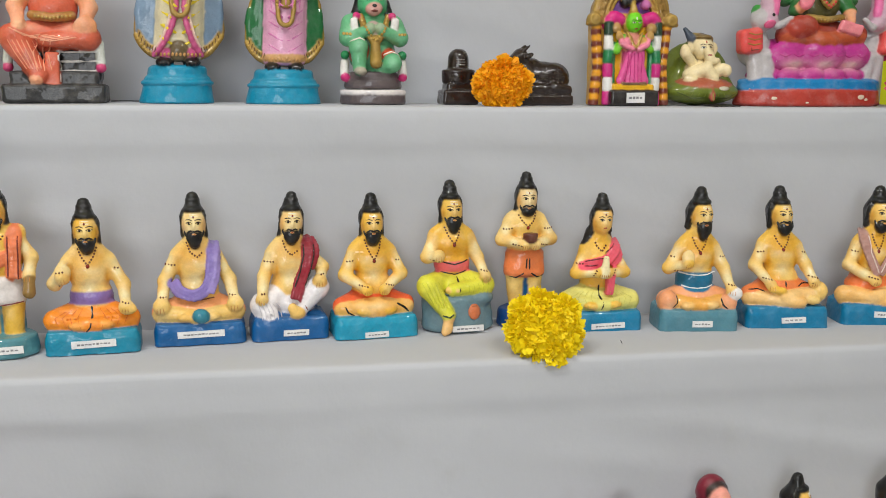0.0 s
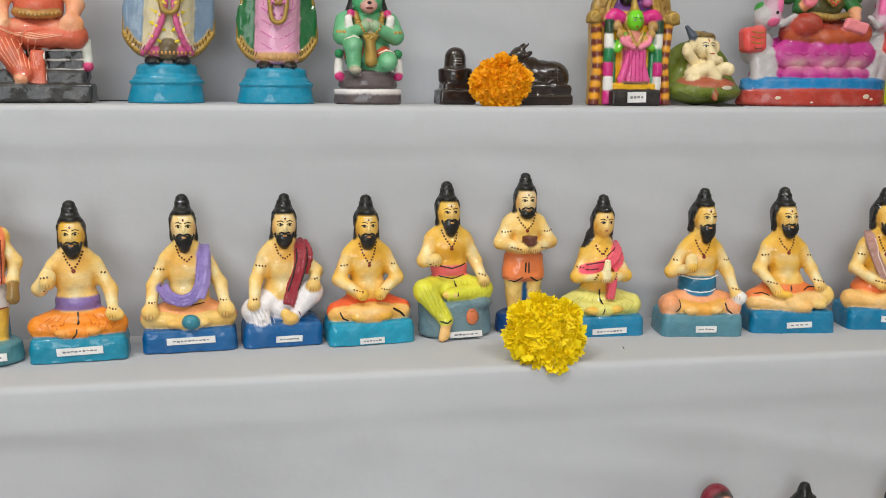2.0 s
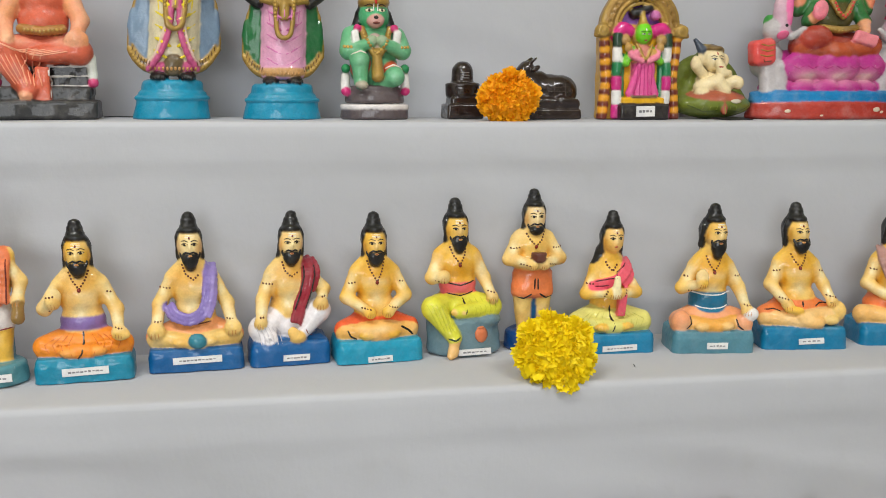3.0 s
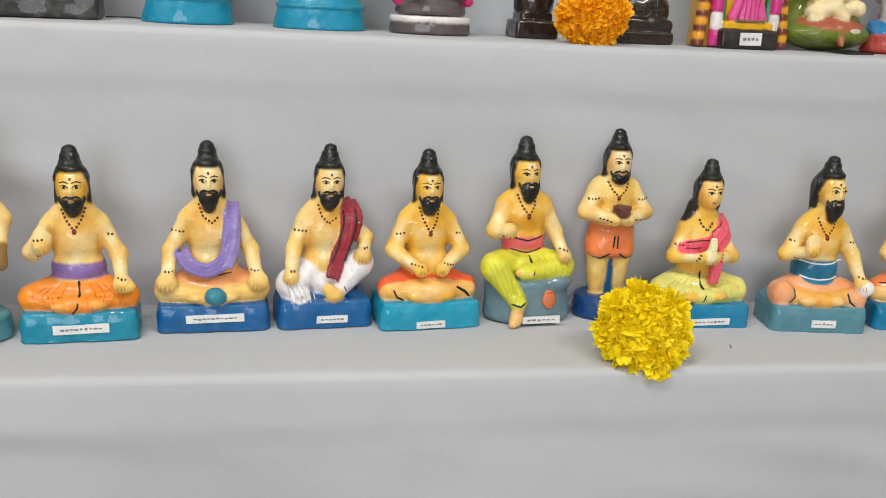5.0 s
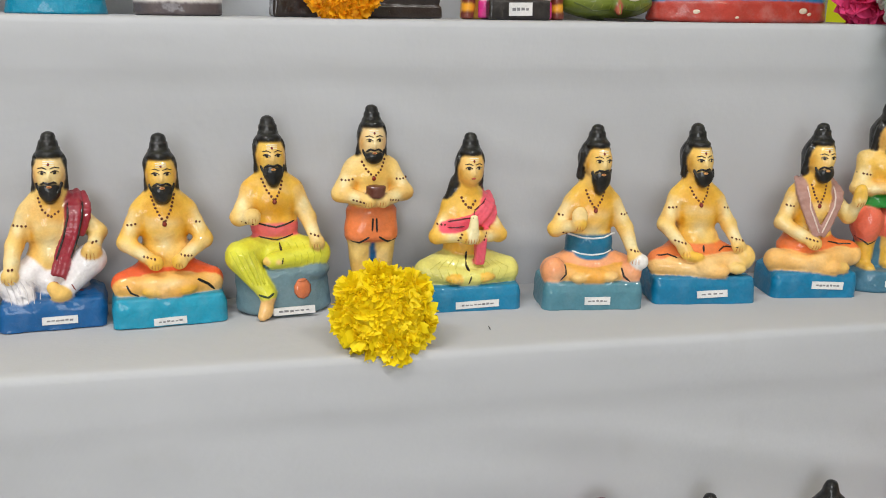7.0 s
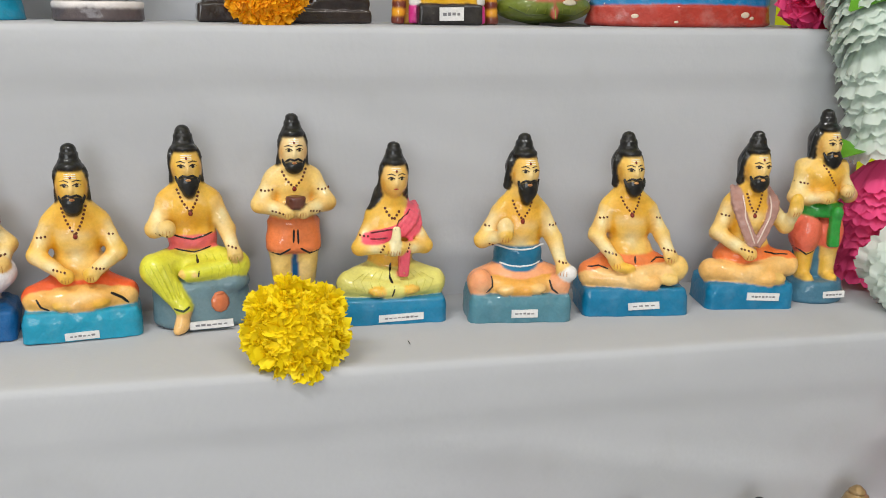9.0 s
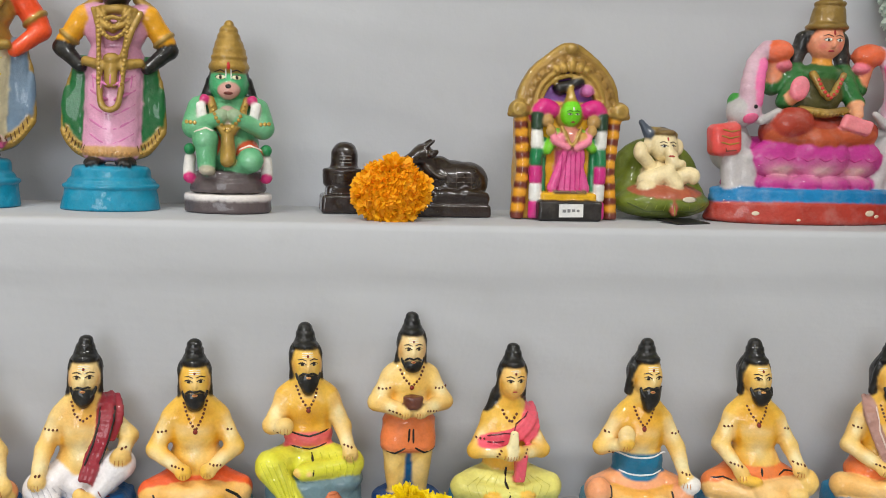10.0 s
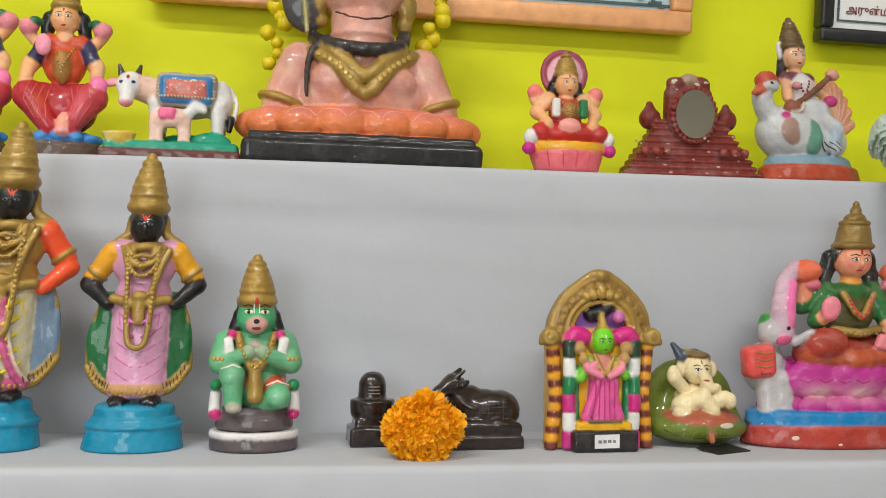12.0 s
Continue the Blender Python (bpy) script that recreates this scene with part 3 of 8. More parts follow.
def trimmings(s, z, lo, armz=None, armx=2.35, wide=0.95, wrists=()):
    s.beads([(-wide, z), (-wide * 0.6, (z + lo) / 2 - 0.1), (0, lo), (wide * 0.6, (z + lo) / 2 - 0.1), (wide, z)], 0.105, BROWN, 0.3)
    s.dab(0, lo - 0.1, 0.19, 0.21, RED, 0.14)
    if armz:
        for q in (-1, 1):
            s.beads([(q * armx - 0.62, armz - 0.05), (q * armx, armz - 0.15), (q * armx + 0.62, armz - 0.05)], 0.095, BROWN, 0.3)
    for x, zz in wrists:
        s.beads([(x - 0.6, zz + 0.15), (x + 0.6, zz - 0.1)], 0.09, BROWN, 0.27)


def sage_base(s, col, w=4.4, d=2.6, h=2.2):
    s.box((0, 0, h / 2 - 0.5), (w, d, h / 2 + 0.5), 0.8, col, k=0.12)
    s.box((0, 0.0, h - 0.2), (w - 0.2, d - 0.2, 0.32), 0.3, col, k=0.25)
    s.box((0, 0.5, h + 0.1), (w - 0.7, d - 0.9, 0.35), 0.3, col, k=0.4)
    s.box((0, 0, -0.6), (w + 0.04, d + 0.04, 0.9), 0.7, col, k=0.25)


def sage_torso(s, skin=SKIN, belly=2.2, spray=True):
    s.ball((0, 0.6, 5.2), (belly * 0.95, 1.7, 1.9), skin, k=0.4)
    s.ball((0, 0.45, 7.7), (2.05, 1.6, 2.3), skin, k=0.4)
    s.cap((-1.15, 0.55, 8.9), (1.15, 0.55, 8.9), 0.98, 0.98, skin, 0.6)
    for q in (-1, 1):
        s.cap((q * 1.5, 0.5, 8.9), (q * 0.35, 0.45, 10.5), 0.85, 0.7, skin, 0.4)
        s.spray((q * 1.25, -0.9, 9.3), (0.5, 0.9, 0.7), DEEP, 0.6)
        s.spray((q * 0.9, -1.3, 7.9), (0.55, 0.7, 0.45), PALE, 0.6)
    s.cap((0, 0.4, 9.4), (0, 0.3, 10.8), 1.05, 0.85, skin, 0.5)
    # painted shading: deep at neck, chest and torso sides, pale on protruding parts
    if spray:
        s.spray((0, -1.0, 8.6), (1.7, 1.4, 1.3), DEEP, 0.6)
        s.spray((0, -1.2, 6.3), (1.0, 1.0, 1.0), PALE, 0.8)
        s.spray((0.1, -1.2, 8.0), (0.7, 0.8, 0.5), PALE, 0.4)
        s.spray((-2.6, -0.6, 7.6), (0.7, 1.2, 2.0), SKIN_Y, 0.7)
        s.spray((2.6, -0.6, 7.6), (0.7, 1.2, 2.0), SKIN_Y, 0.7)
        for q in (-1, 1):
            s.spray((q * 1.9, -1.2, 7.2), (0.5, 0.9, 1.7), DEEP, 0.95)
            s.spray((q * 2.7, -0.5, 8.7), (0.7, 0.8, 0.6), PALE, 0.75)
            s.spray((q * 3.0, -1.0, 6.0), (0.7, 0.9, 0.9), PALE, 0.6)
        s.spray((0, -0.8, 9.8), (1.3, 1.0, 0.6), DEEP, 0.7)


def crossed_legs(s, cloth, shin=None, feet=SKIN, spread=3.5):
    shin = shin or cloth
    s.ball((0, 0.2, 3.3), (2.7, 1.9, 1.3), cloth, k=0.4)
    for q in (-1, 1):
        s.cap((q * 1.3, 0.4, 3.5), (q * spread, -0.5, 3.1), 1.3, 1.05, cloth, 0.4)
        s.cap((q * spread, -0.8, 2.95), (q * -0.5, -2.0, 2.75), 0.95, 0.58, shin, 0.22)
    s.ball((-1.2, -2.2, 2.75), (0.85, 0.45, 0.4), feet, k=0.2)
    s.ball((1.25, -2.1, 2.8), (0.85, 0.45, 0.4), feet, k=0.2)


def finish(s, x, y, label, rz=0.0, z=1.035, name="clay_figurine", group=ROW, scale=1.0, category="figurine", material=None):
    return s.build(name, pose(x, y, z, 0, 0, rz) @ Matrix.Scale(scale, 4), label, category, group, material)


def sage_orange():
    s = Clay(lean=-0.03)
    sage_base(s, TEAL, 4.4)
    crossed_legs(s, (238, 140, 34), None, (240, 160, 70), 3.45)
    for q in (-1.6, -2.4, 1.7, 2.6):
        s.cap((q * 0.5, -1.9, 3.9), (q * 1.35, -1.5, 2.6), 0.1, 0.06, None, 0.2, "cut")
    sage_torso(s)
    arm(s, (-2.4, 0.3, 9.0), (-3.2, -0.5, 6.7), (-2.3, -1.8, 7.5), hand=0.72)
    s.ball((-2.2, -1.85, 8.1), (0.72, 0.36, 0.8), (246, 216, 150), k=0.3)
    for w in (-0.35, 0.0, 0.35):
        s.cap((-2.2 + w, -2.25, 8.9), (-2.2 + w * 0.8, -2.35, 8.2), 0.05, 0.05, None, 0.1, "cut")
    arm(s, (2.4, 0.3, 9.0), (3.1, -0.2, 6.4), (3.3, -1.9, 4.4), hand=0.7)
    s.ball((3.5, -2.1, 4.2), (0.8, 0.55, 0.5), SKIN_Y)
    s.drum((0, 0, 5.2), 2.35, 2.6, 0.6, 0.1, (132, 108, 172), mode="coat")
    sage_head(s, 11.75)
    s.fire()
    sage_face(s)
    trimmings(s, 10.3, 8.5, 8.2, 2.75, 0.95, [(3.1, 4.9), (-2.3, 6.6)])
    s.line([(0.05, 4.5), (0.1, 3.6), (-0.1, 2.7), (-0.5, 2.2)], 0.1, BLACK)
    fold_lines(s, (214, 104, 20))
    s.sticker(0.1, 1.05, 4.1, 0.72, -2.63, 9, 1, 1)
    return finish(s, -0.2225, 1.0265, "bearded clay sage in orange cloth seated on teal base", 6)


def sage_shawl():
    s = Clay(lean=-0.03)
    sage_base(s, BLUE, 4.5, 2.6, 2.1)
    crossed_legs(s, (240, 160, 100), SKIN, spread=3.6)
    sage_torso(s)
    s.spray((0, -2, 2.9), (3, 1, 0.5), DEEP, 0.4)
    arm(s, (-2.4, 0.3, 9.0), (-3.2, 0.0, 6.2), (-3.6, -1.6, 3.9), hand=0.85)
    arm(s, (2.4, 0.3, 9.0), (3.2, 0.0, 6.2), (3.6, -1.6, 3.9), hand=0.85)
    V = (134, 116, 184)
    s.sash([(1.8, 0.6, 9.9), (1.75, -1.15, 8.8), (1.5, -1.55, 7.2), (0.9, -1.9, 5.6), (-0.4, -2.0, 4.9), (-1.8, -1.6, 5.3), (-2.3, -0.9, 6.1)], 0.62, V)
    s.sash([(2.0, 0.6, 9.9), (2.1, -1.0, 8.6), (1.9, -1.4, 6.9), (1.3, -1.9, 5.2)], 0.4, (150, 132, 196))
    s.ball((0.2, -2.5, 3.0), (0.85, 0.55, 0.75), (44, 124, 142), k=0.1)
    sage_head(s, 12.0, 0.05, 1.1, (246, 214, 150))
    s.fire()
    sage_face(s)
    s.beads([(-0.9, 10.4), (-0.5, 9.2), (0.2, 8.7), (0.8, 9.3)], 0.105, BROWN, 0.3)
    for x in (-3.35, 3.4):
        s.beads([(x - 0.55, 4.9), (x + 0.5, 4.8)], 0.09, BROWN, 0.27)
    s.beads([(-3.3, 8.0), (-2.0, 7.9)], 0.095, BROWN, 0.3)
    s.line([(-1.9, 4.5), (-0.4, 4.25), (1.6, 4.45)], 0.07, BROWN)
    s.sticker(0.1, 1.15, 4.6, 0.66, -2.63, 10, 1, 2)
    return finish(s, -0.122, 1.0465, "clay sage with violet shawl seated on blue base", 4)


def sage_white():
    s = Clay(lean=0.04)
    sage_base(s, (4, 88, 148), 3.95, 2.6, 2.2)
    W = (232, 228, 230)
    s.ball((0.4, 0.3, 3.4), (2.4, 1.8, 1.5), W)
    s.cap((-1.2, 0.2, 4.2), (-2.9, -0.9, 3.6), 1.3, 1.2, W)
    s.cap((-2.9, -0.9, 3.3), (-2.2, -1.6, 2.6), 1.1, 0.9, W)
    s.cap((1.2, 0.2, 4.0), (2.7, -0.8, 5.0), 1.25, 1.25, W)
    s.cap((2.8, -0.9, 5.0), (1.0, -1.7, 2.8), 1.15, 0.6, W)
    for q in range(4):
        s.cap((-3.4 + q * 0.6, -2.0, 4.3 - q * 0.2), (-2.4 + q * 0.5, -2.4, 2.3), 0.09, 0.06, None, 0.2, "cut")
    s.ball((0.6, -2.2, 2.75), (0.75, 0.6, 0.55), SKIN)
    s.ball((0.1, -2.3, 3.3), (0.5, 0.4, 0.5), SKIN)
    sage_torso(s, belly=2.0)
    arm(s, (-2.3, 0.3, 9.0), (-2.7, -0.4, 6.4), (-3.0, -1.9, 4.3), hand=0.62)
    arm(s, (2.4, 0.4, 9.0), (3.4, 0.1, 7.0), (2.9, -1.6, 5.9), hand=0.75)
    M = (150, 36, 52)
    s.sash([(1.5, 0.9, 10.1), (1.7, -0.9, 9.2), (1.5, -1.4, 7.4), (1.0, -1.6, 6.0), (0.5, -2.0, 4.2)], 0.62, M)
    s.sash([(2.1, 0.9, 9.9), (2.5, -0.6, 8.9), (2.0, -1.1, 7.2)], 0.5, M)
    sage_head(s, 11.9, 0.0, 1.0, (240, 208, 140))
    s.fire()
    sage_face(s)
    for a in (1.25, 2.3):
        s.line([(a, 9.6), (a, 8.6), (a - 0.35, 7.0), (a - 0.9, 5.4)], 0.08, BLACK, 0.04)
    s.beads([(-0.95, 10.3), (-0.6, 9.2), (0, 8.6), (0.6, 9.0)], 0.1, BROWN, 0.3)
    s.beads([(-3.0, 8.0), (-1.6, 7.9)], 0.095, BROWN, 0.3)
    s.beads([(-3.3, 4.9), (-2.4, 4.9)], 0.1, BROWN, 0.26)
    s.beads([(2.5, 6.6), (3.3, 6.6)], 0.1, BROWN, 0.26)
    s.line([(1.4, 3.5), (1.7, 2.9), (2.2, 2.6)], 0.07, RED)
    # creases of the white cloth drawn as greyer lines
    for w in range(6):
        s.line([(-3.5 + 0.4 * w, 4.2 - 0.1 * w), (-3.1 + 0.42 * w, 3.1), (-2.9 + 0.4 * w, 2.2)], 0.045, (208, 203, 208))
    s.sticker(0.5, 0.78, 2.6, 0.62, -2.63, 6, 0, 3)
    return finish(s, -0.033, 1.053, "clay sage in white cloth with maroon sash on blue base", 6)


def sage_folded():
    s = Clay(lean=-0.012)
    sage_base(s, (18, 146, 178), 4.4)
    O = (232, 96, 46)
    crossed_legs(s, O, (242, 186, 100), SKIN_Y, 3.3)
    s.ball((0, -1.3, 3.2), (2.7, 1.15, 0.85), (242, 188, 104), k=0.3)
    s.spray((0, -2.3, 3.3), (1.6, 0.8, 0.4), PALE, 0.8)
    sage_torso(s, SKIN_Y)
    s.spray((0, -2.0, 3.0), (3, 1.5, 0.8), DEEP, 0.6)
    arm(s, (-2.4, 0.3, 9.0), (-3.0, -0.4, 6.4), (-0.9, -1.9, 5.0), SKIN_Y)
    arm(s, (2.4, 0.3, 9.0), (3.0, -0.4, 6.4), (0.9, -1.9, 5.0), SKIN_Y)
    sage_head(s, 11.7, 0.0, 1.0)
    s.fire()
    sage_face(s)
    trimmings(s, 10.3, 8.0, 8.0, 2.75, 0.95, [(-1.4, 5.5), (1.4, 5.5)])
    s.line([(-3.2, 3.3), (-2.9, 2.7), (-2.3, 2.4)], 0.1, BLACK)
    s.line([(2.2, 3.5), (3.0, 3.0), (3.5, 2.5)], 0.13, BLACK)
    s.sticker(-0.1, 0.42, 2.5, 0.6, -2.63, 6, 1, 4)
    return finish(s, 0.056, 1.0485, "clay sage with folded arms seated on turquoise base", 6)


def sage_lime():
    s = Clay(lean=-0.045)
    G = (214, 212, 62)
    s.drum((0.25, 0, 2.0), 4.0, 2.7, 2.0, 0.55, (104, 132, 142), 0.08)
    s.ball((2.6, -0.6, 3.6), (1.6, 1.8, 0.9), (104, 132, 142))
    s.ball((0.3, 0.3, 4.8), (2.6, 1.9, 1.3), G)
    s.cap((1.0, 0.2, 5.2), (3.2, -0.8, 5.0), 1.3, 1.05, G)
    s.cap((3.2, -1.0, 4.8), (-0.6, -2.0, 4.7), 0.95, 0.62, G)
    s.cap((-1.2, 0.2, 5.2), (-3.0, -1.2, 5.0), 1.3, 1.25, G)
    s.cap((-3.0, -1.5, 4.8), (-1.3, -2.6, 2.2), 1.2, 0.7, G)
    s.cap((-1.2, -2.7, 2.0), (-1.5, -2.8, 0.5), 0.5, 0.42, (238, 186, 110))
    s.cap((-1.5, -2.8, 0.8), (-1.9, -3.1, 0.35), 0.5, 0.35, (238, 186, 110))
    s.ball((-0.5, -2.2, 4.7), (0.9, 0.4, 0.4), SKIN)
    for q in range(4):
        s.cap((-3.7 + q * 0.55, -2.6, 5.2), (-2.9 + q * 0.5, -2.9, 3.0), 0.09, 0.06, None, 0.22, "cut")
    s.ball((0, 0.6, 7.2), (2.0, 1.6, 1.8), SKIN_Y)
    s.ball((0, 0.5, 9.2), (2.2, 1.5, 2.0), SKIN_Y)
    s.cap((-1.45, 0.55, 10.2), (1.45, 0.55, 10.2), 0.9, 0.9, SKIN_Y)
    for q in (-1, 1):
        s.cap((q * 1.5, 0.5, 10.2), (q * 0.3, 0.4, 11.7), 0.8, 0.65, SKIN_Y, 0.4)
    s.cap((0, 0.4, 10.8), (0, 0.3, 11.8), 0.9, 0.8, SKIN_Y)
    s.spray((0, -1, 8.5), (2, 1.4, 2.2), DEEP, 0.75)
    arm(s, (-2.2, 0.3, 10.2), (-2.9, -0.4, 8.0), (-1.9, -1.6, 8.3), SKIN, hand=0.7)
    arm(s, (2.2, 0.3, 10.2), (2.7, -0.2, 7.8), (3.1, -1.8, 6.0), SKIN, hand=0.62)
    s.drum((0, 0, 6.95), 2.05, 2.6, 0.6, 0.1, (238, 106, 112), mode="coat")
    sage_head(s, 12.9, 0.12, 1.1, (238, 196, 88))
    s.fire()
    sage_face(s)
    trimmings(s, 11.4, 9.4, None, 2.4, 0.95, [(3.0, 6.6), (-2.4, 7.8)])
    s.line([(-1.6, 7.55), (0, 7.2), (1.6, 7.6)], 0.09, BLACK)
    s.line([(-1.5, 6.4), (0, 6.1), (1.5, 6.5)], 0.08, BLACK)
    s.line([(0.15, 5.9), (0.2, 5.2), (0.1, 4.5)], 0.1, BLACK)
    s.line([(-2.0, 2.2), (-1.3, 2.0), (-0.8, 2.3)], 0.12, (40, 60, 30))
    # creases of the lime cloth drawn as darker lines
    for w in range(5):
        s.line([(-3.9 + 0.45 * w, 5.6), (-3.3 + 0.42 * w, 4.2), (-2.6 + 0.3 * w, 2.9)], 0.045, (196, 196, 50))
        s.line([(0.8 + 0.6 * w, 5.9), (1.2 + 0.55 * w, 5.0), (1.1 + 0.5 * w, 4.2)], 0.04, (196, 196, 50))
    s.dab(1.6, 2.3, 0.75, 0.85, (206, 116, 74), 0.25)
    s.dab(1.6, 3.0, 0.45, 0.16, (206, 116, 74), 0.25)
    s.sticker(0.75, 0.62, 3.4, 0.62, -2.85, 6, 1, 5)
    return finish(s, 0.1455, 1.0545, "clay sage in lime cloth seated on grey rock", 4)


def standing_legs(s, base, skin, w=3.0):
    s.drum((0, 0, 1.0), w, w * 0.85, 1.0, 0.35, base, 0.08)


def sage_standing():
    s = Clay(lean=0.01)
    standing_legs(s, (8, 66, 128), SKIN)
    s.cap((-1.1, 0.1, 6.3), (-0.95, 0.0, 2.2), 1.05, 0.7, SKIN)
    s.cap((1.1, 0.1, 6.3), (0.95, 0.0, 2.2), 1.05, 0.7, SKIN)
    s.cap((0, 0.4, 6), (0, 0.5, 2), 0.9, 1.1, (4, 82, 132))
    O = (236, 130, 74)
    s.drum((0, 0.2, 7.0), 2.35, 1.55, 1.5, 0.5, O, 0.12, 0.3)
    for q in (-1.2, -0.5, 0.6, 1.3):
        s.cap((q, -1.5, 8), (q * 1.1, -1.6, 5.8), 0.1, 0.07, None, 0.2, "cut")
    s.ball((0, 0.4, 9.2), (1.95, 1.45, 1.9), SKIN)
    s.ball((0, 0.4, 11.0), (2.1, 1.4, 1.6), SKIN)
    s.cap((-1.4, 0.5, 11.6), (1.4, 0.5, 11.6), 0.85, 0.85, SKIN)
    for q in (-1, 1):
        s.cap((q * 1.4, 0.5, 11.5), (q * 0.3, 0.4, 12.8), 0.75, 0.62, SKIN, 0.4)
    s.cap((0, 0.4, 12), (0, 0.3, 13), 0.85, 0.8, SKIN)
    s.spray((0, -0.9, 10.8), (1.4, 1.2, 1.6), SKIN_Y, 0.6)
    arm(s, (-2.1, 0.3, 11.5), (-2.75, -0.4, 9.6), (-0.6, -1.9, 9.2), SKIN, 0.8)
    arm(s, (2.1, 0.3, 11.5), (2.75, -0.4, 9.6), (0.6, -1.9, 9.2), SKIN, 0.8)
    s.drum((0, -1.9, 10.0), 0.75, 0.6, 0.5, 0.15, (96, 48, 34), -0.1)
    sage_head(s, 13.9, 0.02, 0.75, (244, 210, 150), k=0.95)
    s.fire()
    sage_face(s)
    trimmings(s, 12.5, 11.0, 10.9, 2.3, 1.05, [(-1.5, 9.2), (1.5, 9.2)])
    for q in (-1, 1):
        s.line([(q * 2.2, 5.75), (q * 1.2, 5.5), (q * 0.4, 6.0)], 0.1, BLACK)
    s.line([(-0.1, 7.6), (-0.15, 6.5)], 0.1, BLACK)
    s.line([(0.2, 7.6), (0.25, 6.4)], 0.1, BLACK)
    return finish(s, 0.2225, 1.0615, "standing clay sage in orange cloth holding a bowl", 2)


def sage_woman():
    s = Clay(lean=0.03)
    sage_base(s, (8, 122, 164), 4.5, 2.6, 2.0)
    G = (222, 216, 118)
    crossed_legs(s, G, G, SKIN_Y, 3.5)
    for q in range(5):
        s.cap((1.2 + q * 0.5, -2.6, 3.6), (2.0 + q * 0.45, -2.4, 2.3), 0.07, 0.05, None, 0.18, "cut")
        s.cap((-1.2 - q * 0.5, -2.6, 3.6), (-2.0 - q * 0.45, -2.4, 2.3), 0.07, 0.05, None, 0.18, "cut")
    s.ball((0, 0.6, 5.2), (1.9, 1.5, 1.8), SKIN_Y)
    s.ball((0, 0.5, 7.5), (2.0, 1.4, 2.0), SKIN_Y)
    s.cap((-1.3, 0.55, 8.5), (1.3, 0.55, 8.5), 0.85, 0.85, SKIN_Y)
    for q in (-1, 1):
        s.cap((q * 1.3, 0.5, 8.6), (q * 0.3, 0.4, 9.9), 0.75, 0.6, SKIN_Y, 0.4)
    s.cap((0, 0.4, 9), (0, 0.3, 10.4), 0.75, 0.75, SKIN_Y)
    arm(s, (-2.0, 0.3, 8.4), (-2.7, -0.5, 6.1), (-0.35, -2.0, 6.3), SKIN_Y, 0.75)
    arm(s, (2.0, 0.3, 8.4), (2.7, -0.5, 6.1), (0.35, -2.0, 6.3), SKIN_Y, 0.75)
    s.cap((-0.12, -2.2, 6.2), (-0.08, -2.3, 8.0), 0.42, 0.22, PALE)
    s.cap((0.14, -2.2, 6.2), (0.1, -2.3, 8.0), 0.42, 0.22, PALE, 0.06)
    P = (236, 92, 112)
    s.sash([(1.6, 0.9, 9.4), (1.6, -0.7, 8.7), (0.6, -1.4, 7.6), (-1.0, -1.3, 7.0), (-2.0, -0.8, 6.8)], 0.62, P)
    s.sash([(1.9, 0.8, 9.1), (2.0, -0.5, 8.0), (1.2, -1.1, 7.0)], 0.5, P)
    s.box((0.8, -1.7, 5.0), (0.45, 0.4, 1.2), 0.15, P, (8, 0, 4))
    sage_head(s, 11.7, 0.12, 0, (238, 190, 96), woman=True, k=0.95)
    s.cap((-0.9, 0.7, 10.5), (-1.5, 0.5, 8.9), 0.6, 0.5, BLACK)
    s.cap((0.9, 0.8, 10.5), (1.1, 0.8, 9.0), 0.5, 0.4, BLACK)
    s.fire()
    sage_face(s)
    s.beads([(-0.8, 9.6), (-0.5, 8.9), (0.0, 8.4), (0.6, 9.2)], 0.12, BROWN, 0.32)
    s.beads([(-3.0, 7.2), (-1.9, 7.1)], 0.095, BROWN, 0.3)
    s.beads([(-1.3, 5.8), (-0.9, 6.6)], 0.095, BROWN, 0.28)
    s.beads([(0.9, 5.8), (1.2, 6.6)], 0.095, BROWN, 0.28)
    s.line([(-1.9, 7.4), (-0.6, 7.7), (0.6, 8.4), (1.4, 9.2)], 0.07, (90, 20, 34), 0.03)
    s.line([(-1.9, 6.9), (-1.2, 6.95), (-0.55, 7.05)], 0.06, (90, 20, 34), 0.03)
    s.line([(-0.15, 4.8), (-0.3, 3.8), (0.0, 3.0), (-0.2, 2.3)], 0.1, BLACK)
    fold_lines(s, (204, 198, 92))
    s.sticker(0.6, 0.62, 3.7, 0.6, -2.63, 8, 2, 7)
    return finish(s, 0.3005, 1.0445, "clay woman with folded palms in lime and pink cloth", -1)


